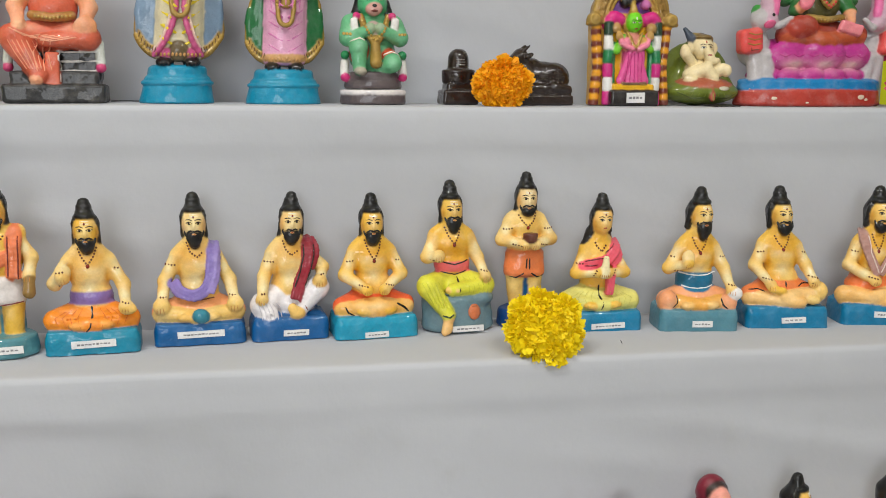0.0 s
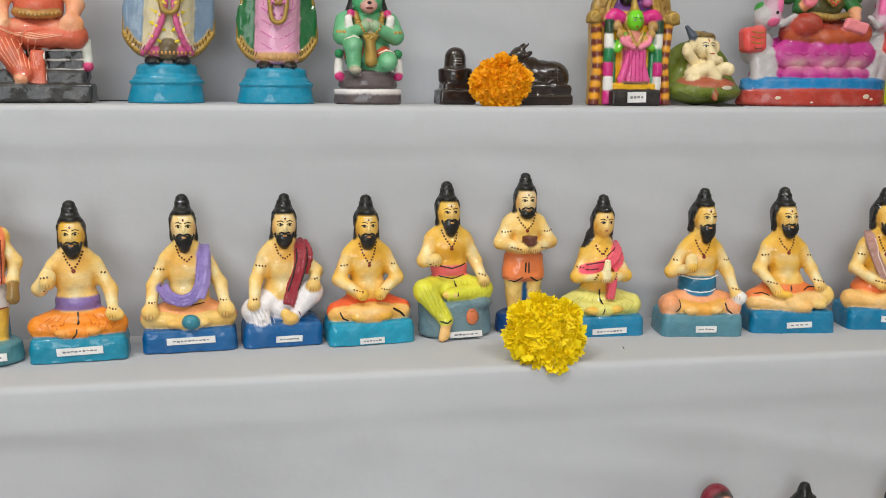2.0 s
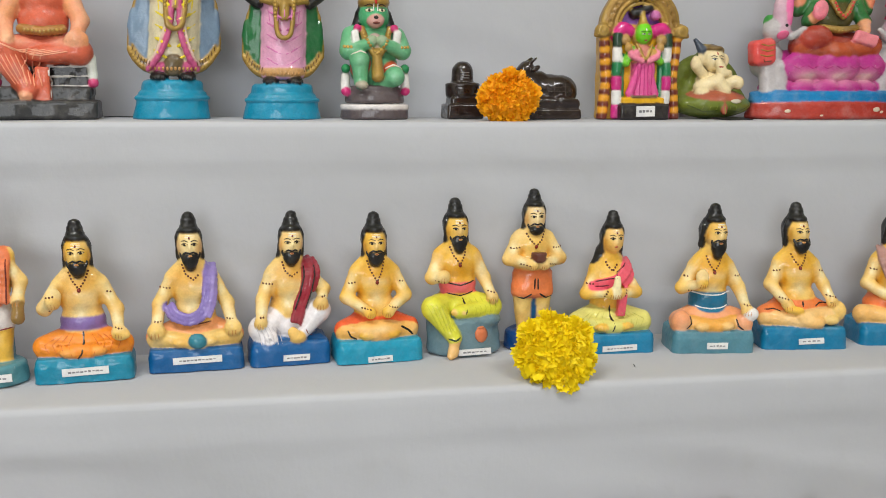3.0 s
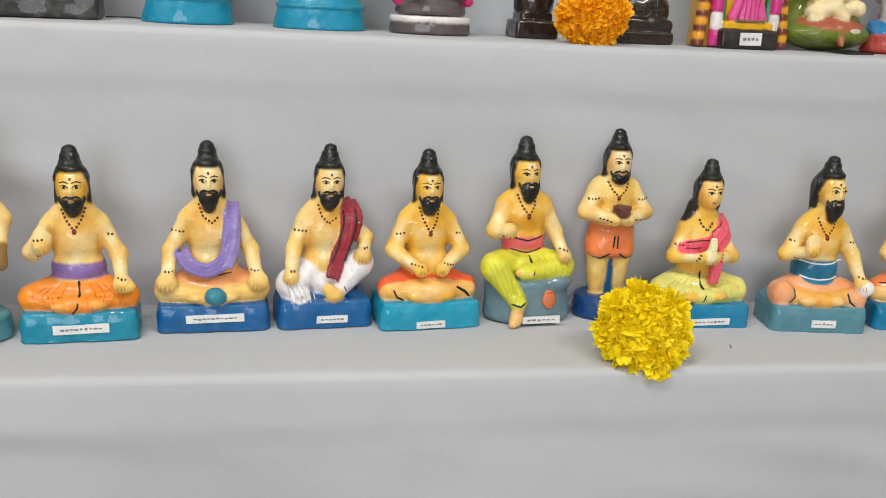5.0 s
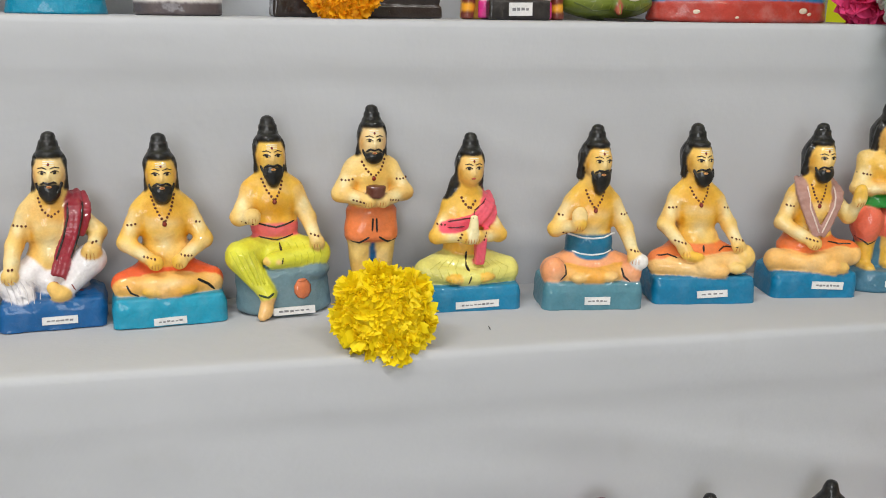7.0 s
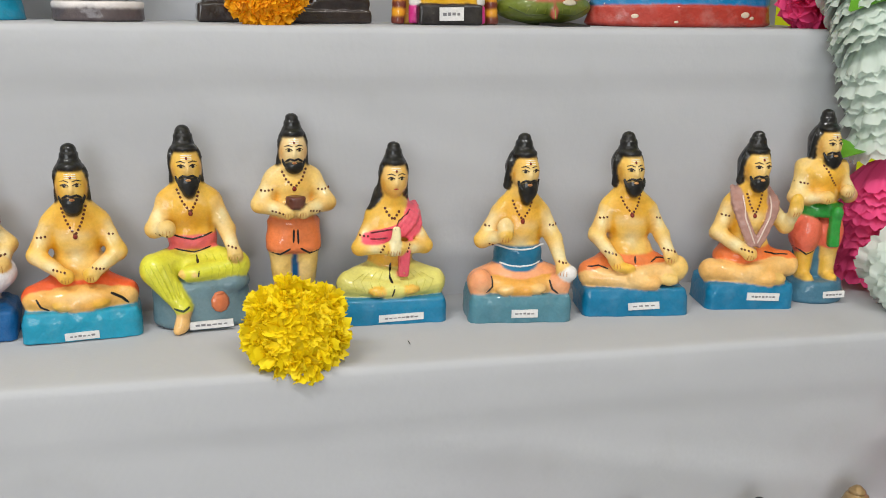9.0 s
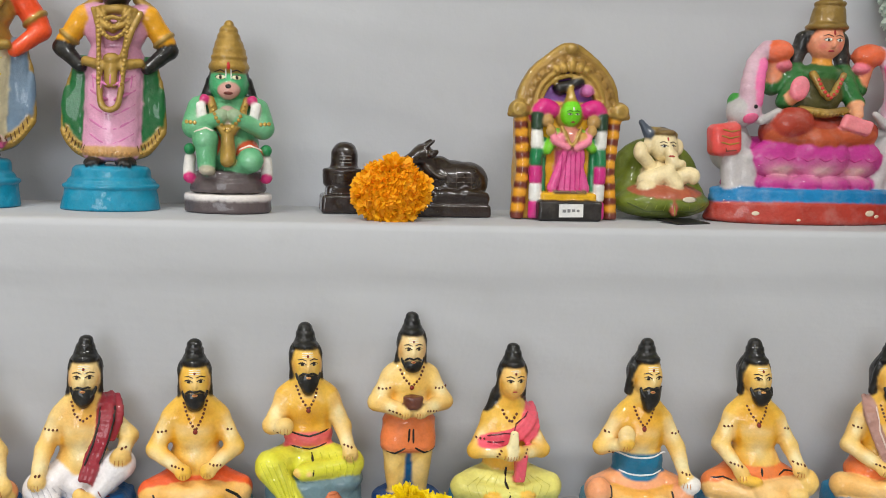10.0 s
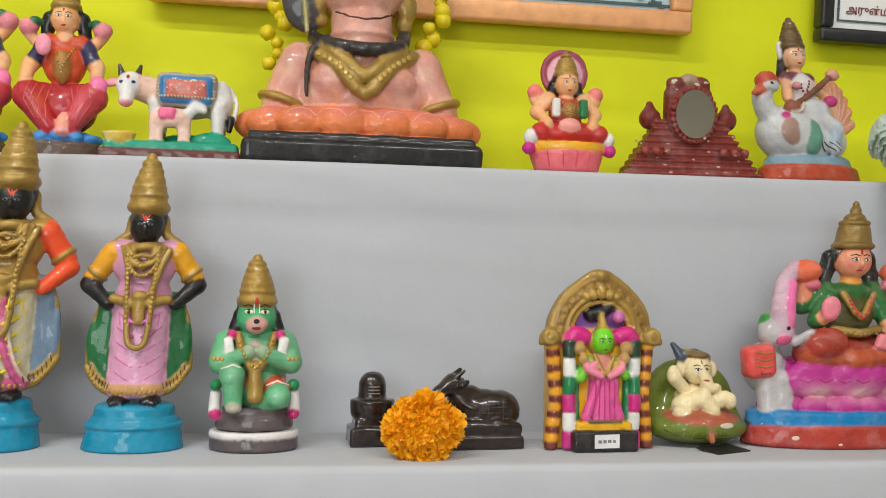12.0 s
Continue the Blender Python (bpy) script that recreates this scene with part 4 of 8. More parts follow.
def sage_sash():
    s = Clay(lean=0.02)
    sage_base(s, (78, 130, 146), 4.35)
    O = (238, 162, 116)
    crossed_legs(s, O, (236, 172, 78), (240, 190, 110), 3.3)
    s.ball((-3.4, -1.5, 3.2), (0.95, 0.9, 1.2), O)
    s.ball((3.3, -1.5, 3.0), (0.95, 0.9, 1.0), O)
    sage_torso(s, SKIN_Y)
    s.drum((0, 0, 5.35), 2.35, 2.6, 0.8, 0.1, (14, 110, 148), mode="coat")
    s.ball((0, -0.9, 4.6), (1.6, 1.2, 0.6), (14, 110, 148), mode="coat")
    arm(s, (-2.3, 0.3, 9.0), (-3.2, -0.4, 6.6), (-1.5, -1.9, 7.3), SKIN_Y, hand=0.62)
    s.ball((-1.55, -1.9, 7.95), (0.68, 0.34, 0.85), (246, 214, 148), k=0.3)
    for w in (-0.3, 0.05, 0.4):
        s.cap((-1.5 + w, -2.35, 8.9), (-1.5 + w * 0.8, -2.42, 8.1), 0.05, 0.05, None, 0.1, "cut")
    arm(s, (2.3, 0.3, 9.0), (2.9, -0.2, 6.6), (3.5, -1.7, 4.4), SKIN, hand=0.62)
    s.ball((3.9, -1.8, 4.0), (0.8, 0.7, 0.7), (234, 230, 226))
    sage_head(s, 12.3, 0.62, 1.2, (232, 188, 92))
    s.fire()
    sage_face(s)
    trimmings(s, 10.2, 8.4, 8.0, 2.7, 0.9, [(-2.4, 6.4), (3.2, 5.0)])
    s.line([(-2.1, 6.1), (-1, 5.9), (0, 5.85), (1, 5.9), (2.1, 6.1)], 0.08, (226, 232, 234), 0.02)
    s.line([(-2.0, 4.75), (-1, 4.5), (0, 4.4), (1, 4.5), (2.0, 4.75)], 0.08, (226, 232, 234), 0.02)
    s.line([(-2.5, 3.8), (-2.4, 3.0), (-2.9, 2.5)], 0.1, BLACK)
    s.line([(2.4, 3.5), (2.6, 2.8), (3.1, 2.4)], 0.1, BLACK)
    s.sticker(0.3, 0.82, 2.2, 0.68, -2.63, 5, 0, 8)
    return finish(s, 0.4075, 1.0305, "bearded clay sage with blue sash on grey base", -7)


def sage_bare():
    s = Clay(lean=-0.06)
    sage_base(s, SKYBLUE, 4.6, 2.6, 2.3)
    s.ball((0, 0.2, 4.0), (2.8, 1.8, 1.5), (232, 126, 62))
    for q in (-1, 1):
        s.cap((q * 1.4, 0.4, 3.9), (q * 3.5, -0.6, 3.4), 1.3, 1.1, (232, 126, 62), 0.3)
    s.cap((3.7, -0.9, 3.5), (-0.3, -2.0, 3.4), 1.0, 0.62, (244, 196, 124), 0.2)
    s.cap((-3.6, -0.9, 3.1), (1.6, -2.3, 2.9), 1.0, 0.6, (244, 196, 124), 0.2)
    s.ball((2.9, -2.2, 3.1), (0.8, 0.45, 0.5), SKIN)
    s.ball((3.9, -1.3, 4.0), (0.9, 0.9, 1.0), SKIN)
    sage_torso(s, SKIN_Y)
    arm(s, (-2.3, 0.3, 9.0), (-2.9, -0.2, 6.6), (-1.6, -1.8, 4.7), SKIN, hand=0.62)
    arm(s, (2.3, 0.3, 9.0), (2.8, -0.2, 6.6), (3.2, -1.6, 5.0), SKIN, hand=0.62)
    s.ball((-1.0, -2.2, 4.2), (1.0, 0.45, 0.4), SKIN_Y)
    sage_head(s, 12.2, 0.45, 1.0, (238, 196, 100))
    s.fire()
    sage_face(s)
    trimmings(s, 10.2, 8.6, 8.3, 2.6, 0.9, [(-2.1, 5.4), (3.0, 5.6)])
    s.line([(-4.0, 4.1), (-3.0, 4.2), (-2.2, 3.9)], 0.08, BLACK)
    s.line([(0.2, 5.0), (0.15, 4.4)], 0.1, BLACK)
    s.line([(1.6, 4.4), (2.4, 4.8), (3.0, 5.0)], 0.08, BLACK)
    s.sticker(0.6, 0.95, 2.7, 0.62, -2.63, 4, 3, 9)
    return finish(s, 0.511, 1.0295, "bare-chested clay sage in orange cloth on bright blue base", -8)


def sage_scarf():
    s = Clay(lean=0.03)
    sage_base(s, SKYBLUE, 3.95, 2.6, 2.2)
    s.ball((0, 0.3, 4.2), (2.8, 1.8, 1.6), (232, 118, 52))
    s.cap((2.4, 0.0, 3.6), (3.4, -0.7, 3.9), 1.3, 1.0, (232, 118, 52))
    s.cap((3.5, -1.0, 3.6), (-0.3, -2.0, 3.3), 0.95, 0.62, (240, 188, 110))
    s.cap((-3.3, -0.9, 3.2), (1.5, -2.2, 2.7), 1.05, 0.6, (240, 188, 110))
    s.ball((2.2, -2.2, 2.7), (0.85, 0.45, 0.45), SKIN)
    sage_torso(s, SKIN_Y)
    arm(s, (-2.3, 0.3, 9.0), (-2.9, -0.3, 6.5), (-0.4, -2.0, 4.9), SKIN)
    arm(s, (2.3, 0.3, 9.0), (3.2, -0.3, 7.0), (3.5, -1.3, 8.6), SKIN, 0.75)
    s.ball((3.5, -1.4, 9.3), (0.65, 0.4, 0.85), SKIN_Y)
    M = (176, 134, 124)
    s.sash([(-1.2, 0.8, 10.2), (-1.5, -0.9, 9.2), (-0.9, -1.4, 7.4), (0.0, -1.8, 5.6)], 0.5, M)
    s.sash([(1.5, 0.8, 10.2), (1.8, -0.9, 9.2), (1.3, -1.4, 7.4), (0.3, -1.8, 5.6)], 0.45, M)
    sage_head(s, 12.2, 0.35, 0.95, (240, 198, 104))
    s.fire()
    sage_face(s)
    trimmings(s, 10.2, 8.2, None, 2.7, 0.75, [(-0.9, 5.3)])
    for a, b in ((-1.0, 0.0), (1.45, 0.25)):
        s.line([(a, 9.8), (a * 0.9, 8.0), (b, 5.8)], 0.07, (226, 204, 194), 0.03)
    s.beads([(-3.3, 8.2), (-2.1, 8.0)], 0.095, BROWN, 0.3)
    s.line([(1.2, 4.9), (2.4, 4.6), (3.3, 4.7)], 0.08, BLACK)
    s.sticker(1.0, 1.2, 2.9, 0.68, -2.63, 7, -2, 10)
    return finish(s, 0.6175, 1.0295, "clay sage with striped scarf seated on blue base", -8)


def sage_green_belt():
    s = Clay(lean=0)
    standing_legs(s, (66, 116, 140), SKIN, 2.85)
    s.box((0.2, 0.8, 3.0), (1.6, 1.0, 2.2), 0.5, (66, 116, 140))
    s.cap((-1.1, 0.1, 6.3), (-1.05, -0.1, 2.4), 1.0, 0.62, SKIN_Y)
    s.cap((1.2, 0.1, 6.3), (1.15, -0.3, 2.6), 1.0, 0.62, SKIN_Y)
    s.ball((-1.1, -0.6, 2.2), (0.6, 1.1, 0.4), SKIN_Y)
    s.ball((1.2, -0.8, 2.3), (0.6, 1.0, 0.4), SKIN_Y)
    O = (236, 112, 84)
    s.ball((-1.1, 0.1, 6.2), (1.4, 1.5, 2.1), O)
    s.ball((1.2, 0.1, 6.2), (1.2, 1.4, 1.9), O)
    s.drum((0.1, 0.3, 8.3), 2.15, 1.6, 0.6, 0.3, (30, 140, 50))
    s.box((0.9, -1.35, 6.6), (0.5, 0.35, 1.5), 0.2, (44, 150, 58))
    s.ball((0.9, -1.5, 8.3), 0.5, (44, 150, 58))
    s.ball((0, 0.4, 10.0), (1.95, 1.5, 2.0), SKIN_Y)
    s.ball((0, 0.3, 11.4), (2.1, 1.5, 1.5), SKIN_Y)
    s.cap((-1.6, 0.5, 12.0), (1.6, 0.4, 12.0), 0.85, 0.85, SKIN)
    s.cap((0.1, 0.3, 12.4), (0.2, 0.2, 13.2), 0.85, 0.8, SKIN_Y)
    s.spray((0.2, -1, 10.5), (1.4, 1.2, 1.8), DEEP, 0.6)
    arm(s, (-2.0, 0.2, 11.6), (-2.5, -0.2, 9.4), (-0.2, -1.6, 9.6), SKIN, 0.78)
    arm(s, (2.0, 0.2, 11.6), (2.5, -0.3, 9.6), (1.6, -1.5, 10.2), SKIN, 0.75)
    sage_head(s, 14.1, 0.5, 1.15, (240, 196, 104), k=0.95)
    s.fire()
    sage_face(s)
    s.beads([(-0.6, 12.6), (0.2, 11.2), (0.9, 10.4)], 0.1, BROWN, 0.3)
    s.beads([(-2.9, 10.9), (-1.6, 10.7)], 0.095, BROWN, 0.3)
    s.line([(-2.2, 5.0), (-1.2, 4.3), (-0.4, 4.6)], 0.08, BLACK)
    s.sticker(1.0, 0.95, 2.0, 0.6, -2.33, 5, 2, 11)
    return finish(s, 0.688, 1.029, "standing clay sage with green belt on grey-blue base", -6)


def sage_cloak():
    s = Clay(lean=-0.02)
    standing_legs(s, (80, 138, 148), SKIN, 3.3)
    s.box((0, 0.9, 3.0), (1.9, 1.0, 2.5), 0.5, (66, 128, 144))
    s.cap((-1.2, 0.1, 6.3), (-1.1, -0.1, 2.3), 1.05, 0.85, SKIN_Y)
    s.cap((1.2, 0.1, 6.3), (1.1, -0.1, 2.3), 1.05, 0.85, SKIN_Y)
    s.drum((0, 0.2, 6.4), 2.4, 1.65, 1.4, 0.5, (222, 214, 210), 0.1, 0.3)
    s.ball((0, 0.4, 9.0), (2.2, 1.7, 2.2), (236, 184, 64))
    s.ball((0, 0.4, 11.0), (2.4, 1.6, 1.7), SKIN_Y)
    s.cap((-1.8, 0.5, 11.7), (1.8, 0.5, 11.7), 0.95, 0.95, SKIN_Y)
    s.cap((0, 0.4, 12), (0, 0.3, 13), 0.9, 0.85, SKIN_Y)
    arm(s, (-2.3, 0.3, 11.3), (-3.0, 0.0, 9.2), (-2.6, -1.2, 7.4), SKIN)
    arm(s, (2.3, 0.3, 11.3), (3.1, 0.0, 9.4), (2.9, -0.9, 7.8), SKIN)
    s.cap((3.0, -1.2, 7.4), (2.9, -1.3, 6.2), 0.5, 0.6, (150, 116, 60))
    O = (226, 122, 76)
    s.sash([(1.7, 0.9, 12.2), (1.75, -0.9, 11.2), (1.7, -1.3, 9.4), (1.6, -1.5, 7.8)], 0.7, O)
    s.sash([(1.4, -1.2, 9.8), (-0.6, -1.6, 8.8), (-2.2, -0.8, 8.6)], 0.6, O)
    sage_head(s, 13.9, 0.0, 0.9, (236, 186, 84))
    s.fire()
    sage_face(s)
    for a in (1.25, 2.15):
        s.line([(a, 11.6), (a, 10.0), (a - 0.1, 7.6)], 0.07, (110, 30, 24), 0.03)
    s.beads([(-1.0, 12.5), (-0.4, 11.2), (0.4, 10.8), (1.0, 11.8)], 0.1, BROWN, 0.3)
    s.line([(-2.2, 5.2), (0, 5.0), (2.2, 5.2)], 0.08, (130, 40, 50))
    s.sticker(0.4, 0.95, 3.6, 0.7, -2.72, 7, 2, 12)
    return finish(s, -0.3045, 1.016, "standing clay sage in orange shawl and white cloth", 4)


for make in (sage_cloak, sage_orange, sage_shawl, sage_white, sage_folded, sage_lime, sage_standing, sage_woman, sage_sash, sage_bare, sage_scarf, sage_green_belt):
    make()


# ---- middle step ----
MID = "painted idols on the middle step"


def features(s, x, z, k=1.0, eye=(28, 20, 16), lips=(190, 60, 60), white=(248, 246, 236), mark=(170, 30, 30), brow=(46, 28, 20)):
    for q in (-1, 1):
        e = x + q * 0.45 * k
        s.dab(e, z + 0.18 * k, 0.27 * k, 0.13 * k, white, 0.07)
        s.dab(e, z + 0.17 * k, 0.12 * k, 0.12 * k, eye, 0.1)
        s.line([(e - 0.3 * k, z + 0.2 * k), (e, z + 0.32 * k), (e + 0.3 * k, z + 0.18 * k)], 0.04 * k, brow, 0.02)
        s.line([(e - 0.34 * k, z + 0.48 * k), (e, z + 0.6 * k), (e + 0.34 * k, z + 0.46 * k)], 0.05 * k, brow)
    s.dab(x, z + 0.8 * k, 0.1 * k, 0.22 * k, mark, 0.07)
    s.dab(x, z - 0.72 * k, 0.26 * k, 0.1 * k, lips, 0.06)


def crown(s, x, y, z, r, h, col=GOLD, rings=4):
    """A tall stepped crown with a knob."""
    s.ball((x, y, z), (r * 1.08, r * 1.08, r * 0.5), col, k=0.15)
    for q in range(rings):
        f = q / rings
        s.drum((x, y, z + h * (0.12 + 0.66 * f)), r * (1.0 - 0.12 * f - 0.42 * f * f), r * (1.0 - 0.12 * f - 0.42 * f * f), h * 0.13, h * 0.06, col, 0.12, 0.14)
        s.ring((x, y, z + h * (0.05 + 0.66 * f)), r * (0.96 - 0.12 * f - 0.42 * f * f), h * 0.03, col, k=0.08)
    s.ball((x, y, z + h * 0.8), (r * 0.5, r * 0.5, h * 0.12), col, k=0.12)
    s.ball((x, y, z + h * 0.93), (r * 0.26, r * 0.26, h * 0.1), col, k=0.1)


def standing_idol(x, y, h, sleeve, fore, body, skirt, stripe, side, hem, label, lean=0.0, shear=0.0, parted=False):
    """A standing idol with its fists on its hips, on a round blue base; 25 units tall before scaling."""
    s = Clay(0.12)
    B = (12, 138, 172)
    w0 = 4.5 if h < 26 else 3.95
    s.drum((0, 0, 0.8), w0 * 0.97, w0 * 0.76, 1.3, 0.3, B, 0.13, 0.05)
    s.drum((0, 0, 2.35), w0 * 0.86, w0 * 0.68, 0.5, 0.42, B, 0.06, 0.05)
    s.ring((0, 0, 2.05), w0 * 0.86, 0.22, B, None, 0.78, 0.05)
    s.drum((0, 0, 3.2), w0 * 0.76, w0 * 0.6, 0.62, 0.4, B, 0.05, 0.04)
    for q in (-1, 1):
        s.ball((q * 1.3, -1.0, 4.1), (0.9, 1.2, 0.5), BLACK, k=0.1)
        for w in range(3):
            s.ball((q * 1.3 + (w - 1) * 0.42, -2.0, 3.95), (0.2, 0.3, 0.22), BLACK, k=0.06)
        # side drapes fan out from the waist to a slanting gold border
        for w in range(6):
            u = w / 5
            foot = (q * (2.2 + 1.6 * u), 0.1 + 0.5 * u, 5.0 + 1.9 * u * u)
            s.cap((q * (1.7 + 1.3 * u), 0.5, 12.8), foot, 0.5, 0.55, side, 0.12)
            s.ball((q * (2.0 + 1.9 * u), 0.4, 8.6), (0.5, 0.5, 2.2), side, k=0.12)
        for lift, r in ((0.0, 0.3), (0.75, 0.2)):
            s.rope([(q * 2.2, -0.3, 4.75 + lift), (q * 2.9, -0.15, 5.05 + lift), (q * 3.6, 0.05, 5.8 + lift), (q * (4.2 - 0.2 * lift), 0.25, 6.8 + lift)], r, GOLD, 0.06)
        s.rope([(q * 3.3, 0.5, 12.8), (q * 4.0, 0.4, 10.4), (q * 4.25, 0.3, 8.4), (q * 4.3, 0.3, 6.9)], 0.17, GOLD, 0.06)
        for w in range(4):
            s.cap((q * (2.2 + 0.36 * w), -0.15, 12), (q * (2.6 + 0.5 * w), -0.3, 6.6 + 0.3 * w), 0.1, 0.1, None, 0.12, "cut")
    s.drum((0, 0.2, 8.6), 2.5, 1.9, 4.3, 0.6, skirt, 0.08, 0.25)
    s.ball((0, 0.0, 5.1), (2.55, 1.9, 0.95), hem, k=0.25)
    for q in range(9):
        a = -2.0 + q * 0.5
        s.cap((a * 0.35, -1.85, 12.4), (a * 1.25, -1.95 + 0.12 * a * a, 4.9), 0.12, 0.14, None, 0.18, "cut")
    if parted:
        for q in (-1, 1):
            s.rope([(q * 0.35, -1.95, 11.4), (q * 0.5, -2.0, 8.6), (q * 1.2, -1.85, 6.4), (q * 2.3, -1.25, 4.8)], 0.27, hem, 0.14)
            s.rope([(q * 0.75, -1.8, 10.8), (q * 0.95, -1.85, 8.6), (q * 1.7, -1.7, 6.3), (q * 2.5, -1.1, 5.2)], 0.16, (222, 196, 176), 0.12)
        s.ball((0, -1.55, 5.2), (0.95, 0.5, 1.1), (96, 80, 52), k=0.1)
    # torso
    s.ball((0, 0.3, 13.2), (2.3, 1.55, 1.6), body, k=0.3)
    s.ball((0, 0.3, 15.4), (2.6, 1.6, 2.0), body, k=0.4)
    s.cap((-2.2, 0.4, 16.8), (2.2, 0.4, 16.8), 0.9, 0.9, body)
    for q in (-1, 1):
        s.cap((q * 2.7, 0.4, 16.6), (q * 4.15, 0.6, 14.5), 0.98, 0.85, sleeve, 0.2)
        s.cap((q * 4.2, 0.6, 14.3), (q * 4.45, 0.6, 13.9), 0.85, 0.8, fore, 0.1)
        s.cap((q * 4.45, 0.5, 13.9), (q * 2.8, -0.4, 12.3), 0.78, 0.55, fore, 0.12)
        s.ring((q * 3.95, 0.6, 14.8), 0.85, 0.22, GOLD, (0, q * -38, 0), k=0.05)
        # golden scarf from the crown to the shoulders
        s.rope([(q * 1.35, 0.9, 19.6), (q * 1.6, 0.8, 18.2), (q * 2.8, 0.7, 17.3)], 0.42, GOLD, 0.12)
        s.rope([(q * 1.3, -1.25, 17.0), (q * 1.1, -1.6, 14.2), (q * 0.9, -2.0, 10.5)], 0.24, GOLD, 0.06)
    s.rope([(-1.3, -1.1, 17.0), (0, -1.5, 15.4), (1.3, -1.1, 17.0)], 0.34, GOLD, 0.1)
    for w, (half, low) in enumerate(((1.2, 16.4), (1.5, 15.5), (1.75, 14.6))):
        s.rope([(-half, -1.0, 17.1), (-half * 0.6, -1.55, (17 + low) / 2 - 0.4), (0, -1.75, low), (half * 0.6, -1.55, (17 + low) / 2 - 0.4), (half, -1.0, 17.1)], 0.2, GOLD, 0.06)
    s.rope([(2.1, -0.8, 16.9), (1.5, -1.5, 15.2), (0.9, -1.8, 13.2)], 0.26, GOLD, 0.06)
    s.ball((0, -1.85, 12.9), (0.7, 0.4, 0.55), GOLD, k=0.08)
    s.rope([(-2.2, -1.0, 12.7), (0, -1.75, 12.3), (2.2, -1.0, 12.7)], 0.42, GOLD, 0.1)
    s.rope([(-0.9, -2.0, 10.5), (-0.7, -2.15, 9.2), (-0.3, -2.2, 8.7), (0.3, -2.2, 8.7), (0.7, -2.15, 9.2), (0.9, -2.0, 10.5)], 0.26, GOLD, 0.06)
    s.drum((0, -1.85, 11.4), 0.55, 0.4, 0.9, 0.2, GOLD)
    s.cap((0, 0.3, 17), (0, 0.2, 18.2), 0.9, 0.85, BLACK)
    s.ball((0, -0.05, 18.95), (1.42, 1.35, 1.65), BLACK, k=0.15)
    s.ring((0, 0.1, 17.1), 1.25, 0.42, GOLD, k=0.1)
    s.ball((0, -1.35, 18.7), (0.26, 0.35, 0.42), BLACK, k=0.12)
    s.ball((0, 0.75, 19.6), (1.6, 1.2, 1.3), BLACK, k=0.1)
    crown(s, 0, 0.15, 20.55, 1.68, 4.65)
    s.fire()
    features(s, 0, 18.9, 0.9, (10, 10, 12), (60, 36, 36), (120, 124, 128), (226, 74, 40), (70, 72, 76))
    s.line([(-0.35, 19.9), (0, 19.3), (0.35, 19.9)], 0.09, (226, 74, 40))
    for w in range(5):
        for q in (-1, 1):
            z = 5.7 + 1.25 * w
            s.line([(q * 0.25, z), (q * 0.9, z + 0.3), (q * 1.9, z + 1.0)], 0.13 + 0.03 * (w % 2), stripe, -0.04)
        s.line([(-1.6 + 0.8 * w, 11.6), (-1.5 + 0.75 * w, 10.4)], 0.09, stripe, -0.03)
    for q in (-1, 1):
        s.beads([(q * 2.2, 4.8), (q * 3.2, 5.2), (q * 4.1, 6.5)], 0.13, (182, 148, 72, 0.5), 0.36)
        for w in range(7):
            a, b = q * (2.3 + 0.27 * w), 5.3 + 1.5 * (w / 6) ** 2
            s.line([(a, b - 0.2), (a - q * 0.12, b + 0.3)], 0.06, (96, 66, 24), 0.02)
    for a in np.linspace(-2.1, 2.1, 12):
        s.dab(float(a), 4.85, 0.14, 0.2, (200, 150, 90), 0.08)
    for q in (-1, 1):
        s.beads([(q * 1.3, 16.8), (q * 1.1, 14.2), (q * 0.95, 10.6)], 0.17, (182, 148, 72, 0.5), 0.4)
    s.beads([(-1.5, 16.2), (-0.8, 15.0), (0, 14.5), (0.8, 15.0), (1.5, 16.2)], 0.15, (190, 156, 82, 0.5), 0.36)
    s.beads([(-1.1, 16.7), (0, 15.4), (1.1, 16.7)], 0.13, (190, 156, 82, 0.5), 0.32)
    s.lean = shear
    return finish(s, x, y, label, lean, 1.272, "clay_idol", MID, h / 25.2, "idol")


standing_idol(-0.0335, 1.181, 25.2, (224, 158, 22), BLACK, (206, 146, 176), (222, 160, 192), (206, 118, 170), (14, 98, 48), (196, 150, 96), "black-faced standing idol in pink skirt and green drapes", 2, 0.038)
standing_idol(-0.1515, 1.184, 27.6, (232, 78, 34), (236, 84, 38), (172, 136, 66, 0.3), (214, 204, 170), (228, 206, 40), (112, 136, 160), (196, 84, 132), "black-faced standing idol with orange sleeves and grey-blue drapes", 6, 0.068, True)


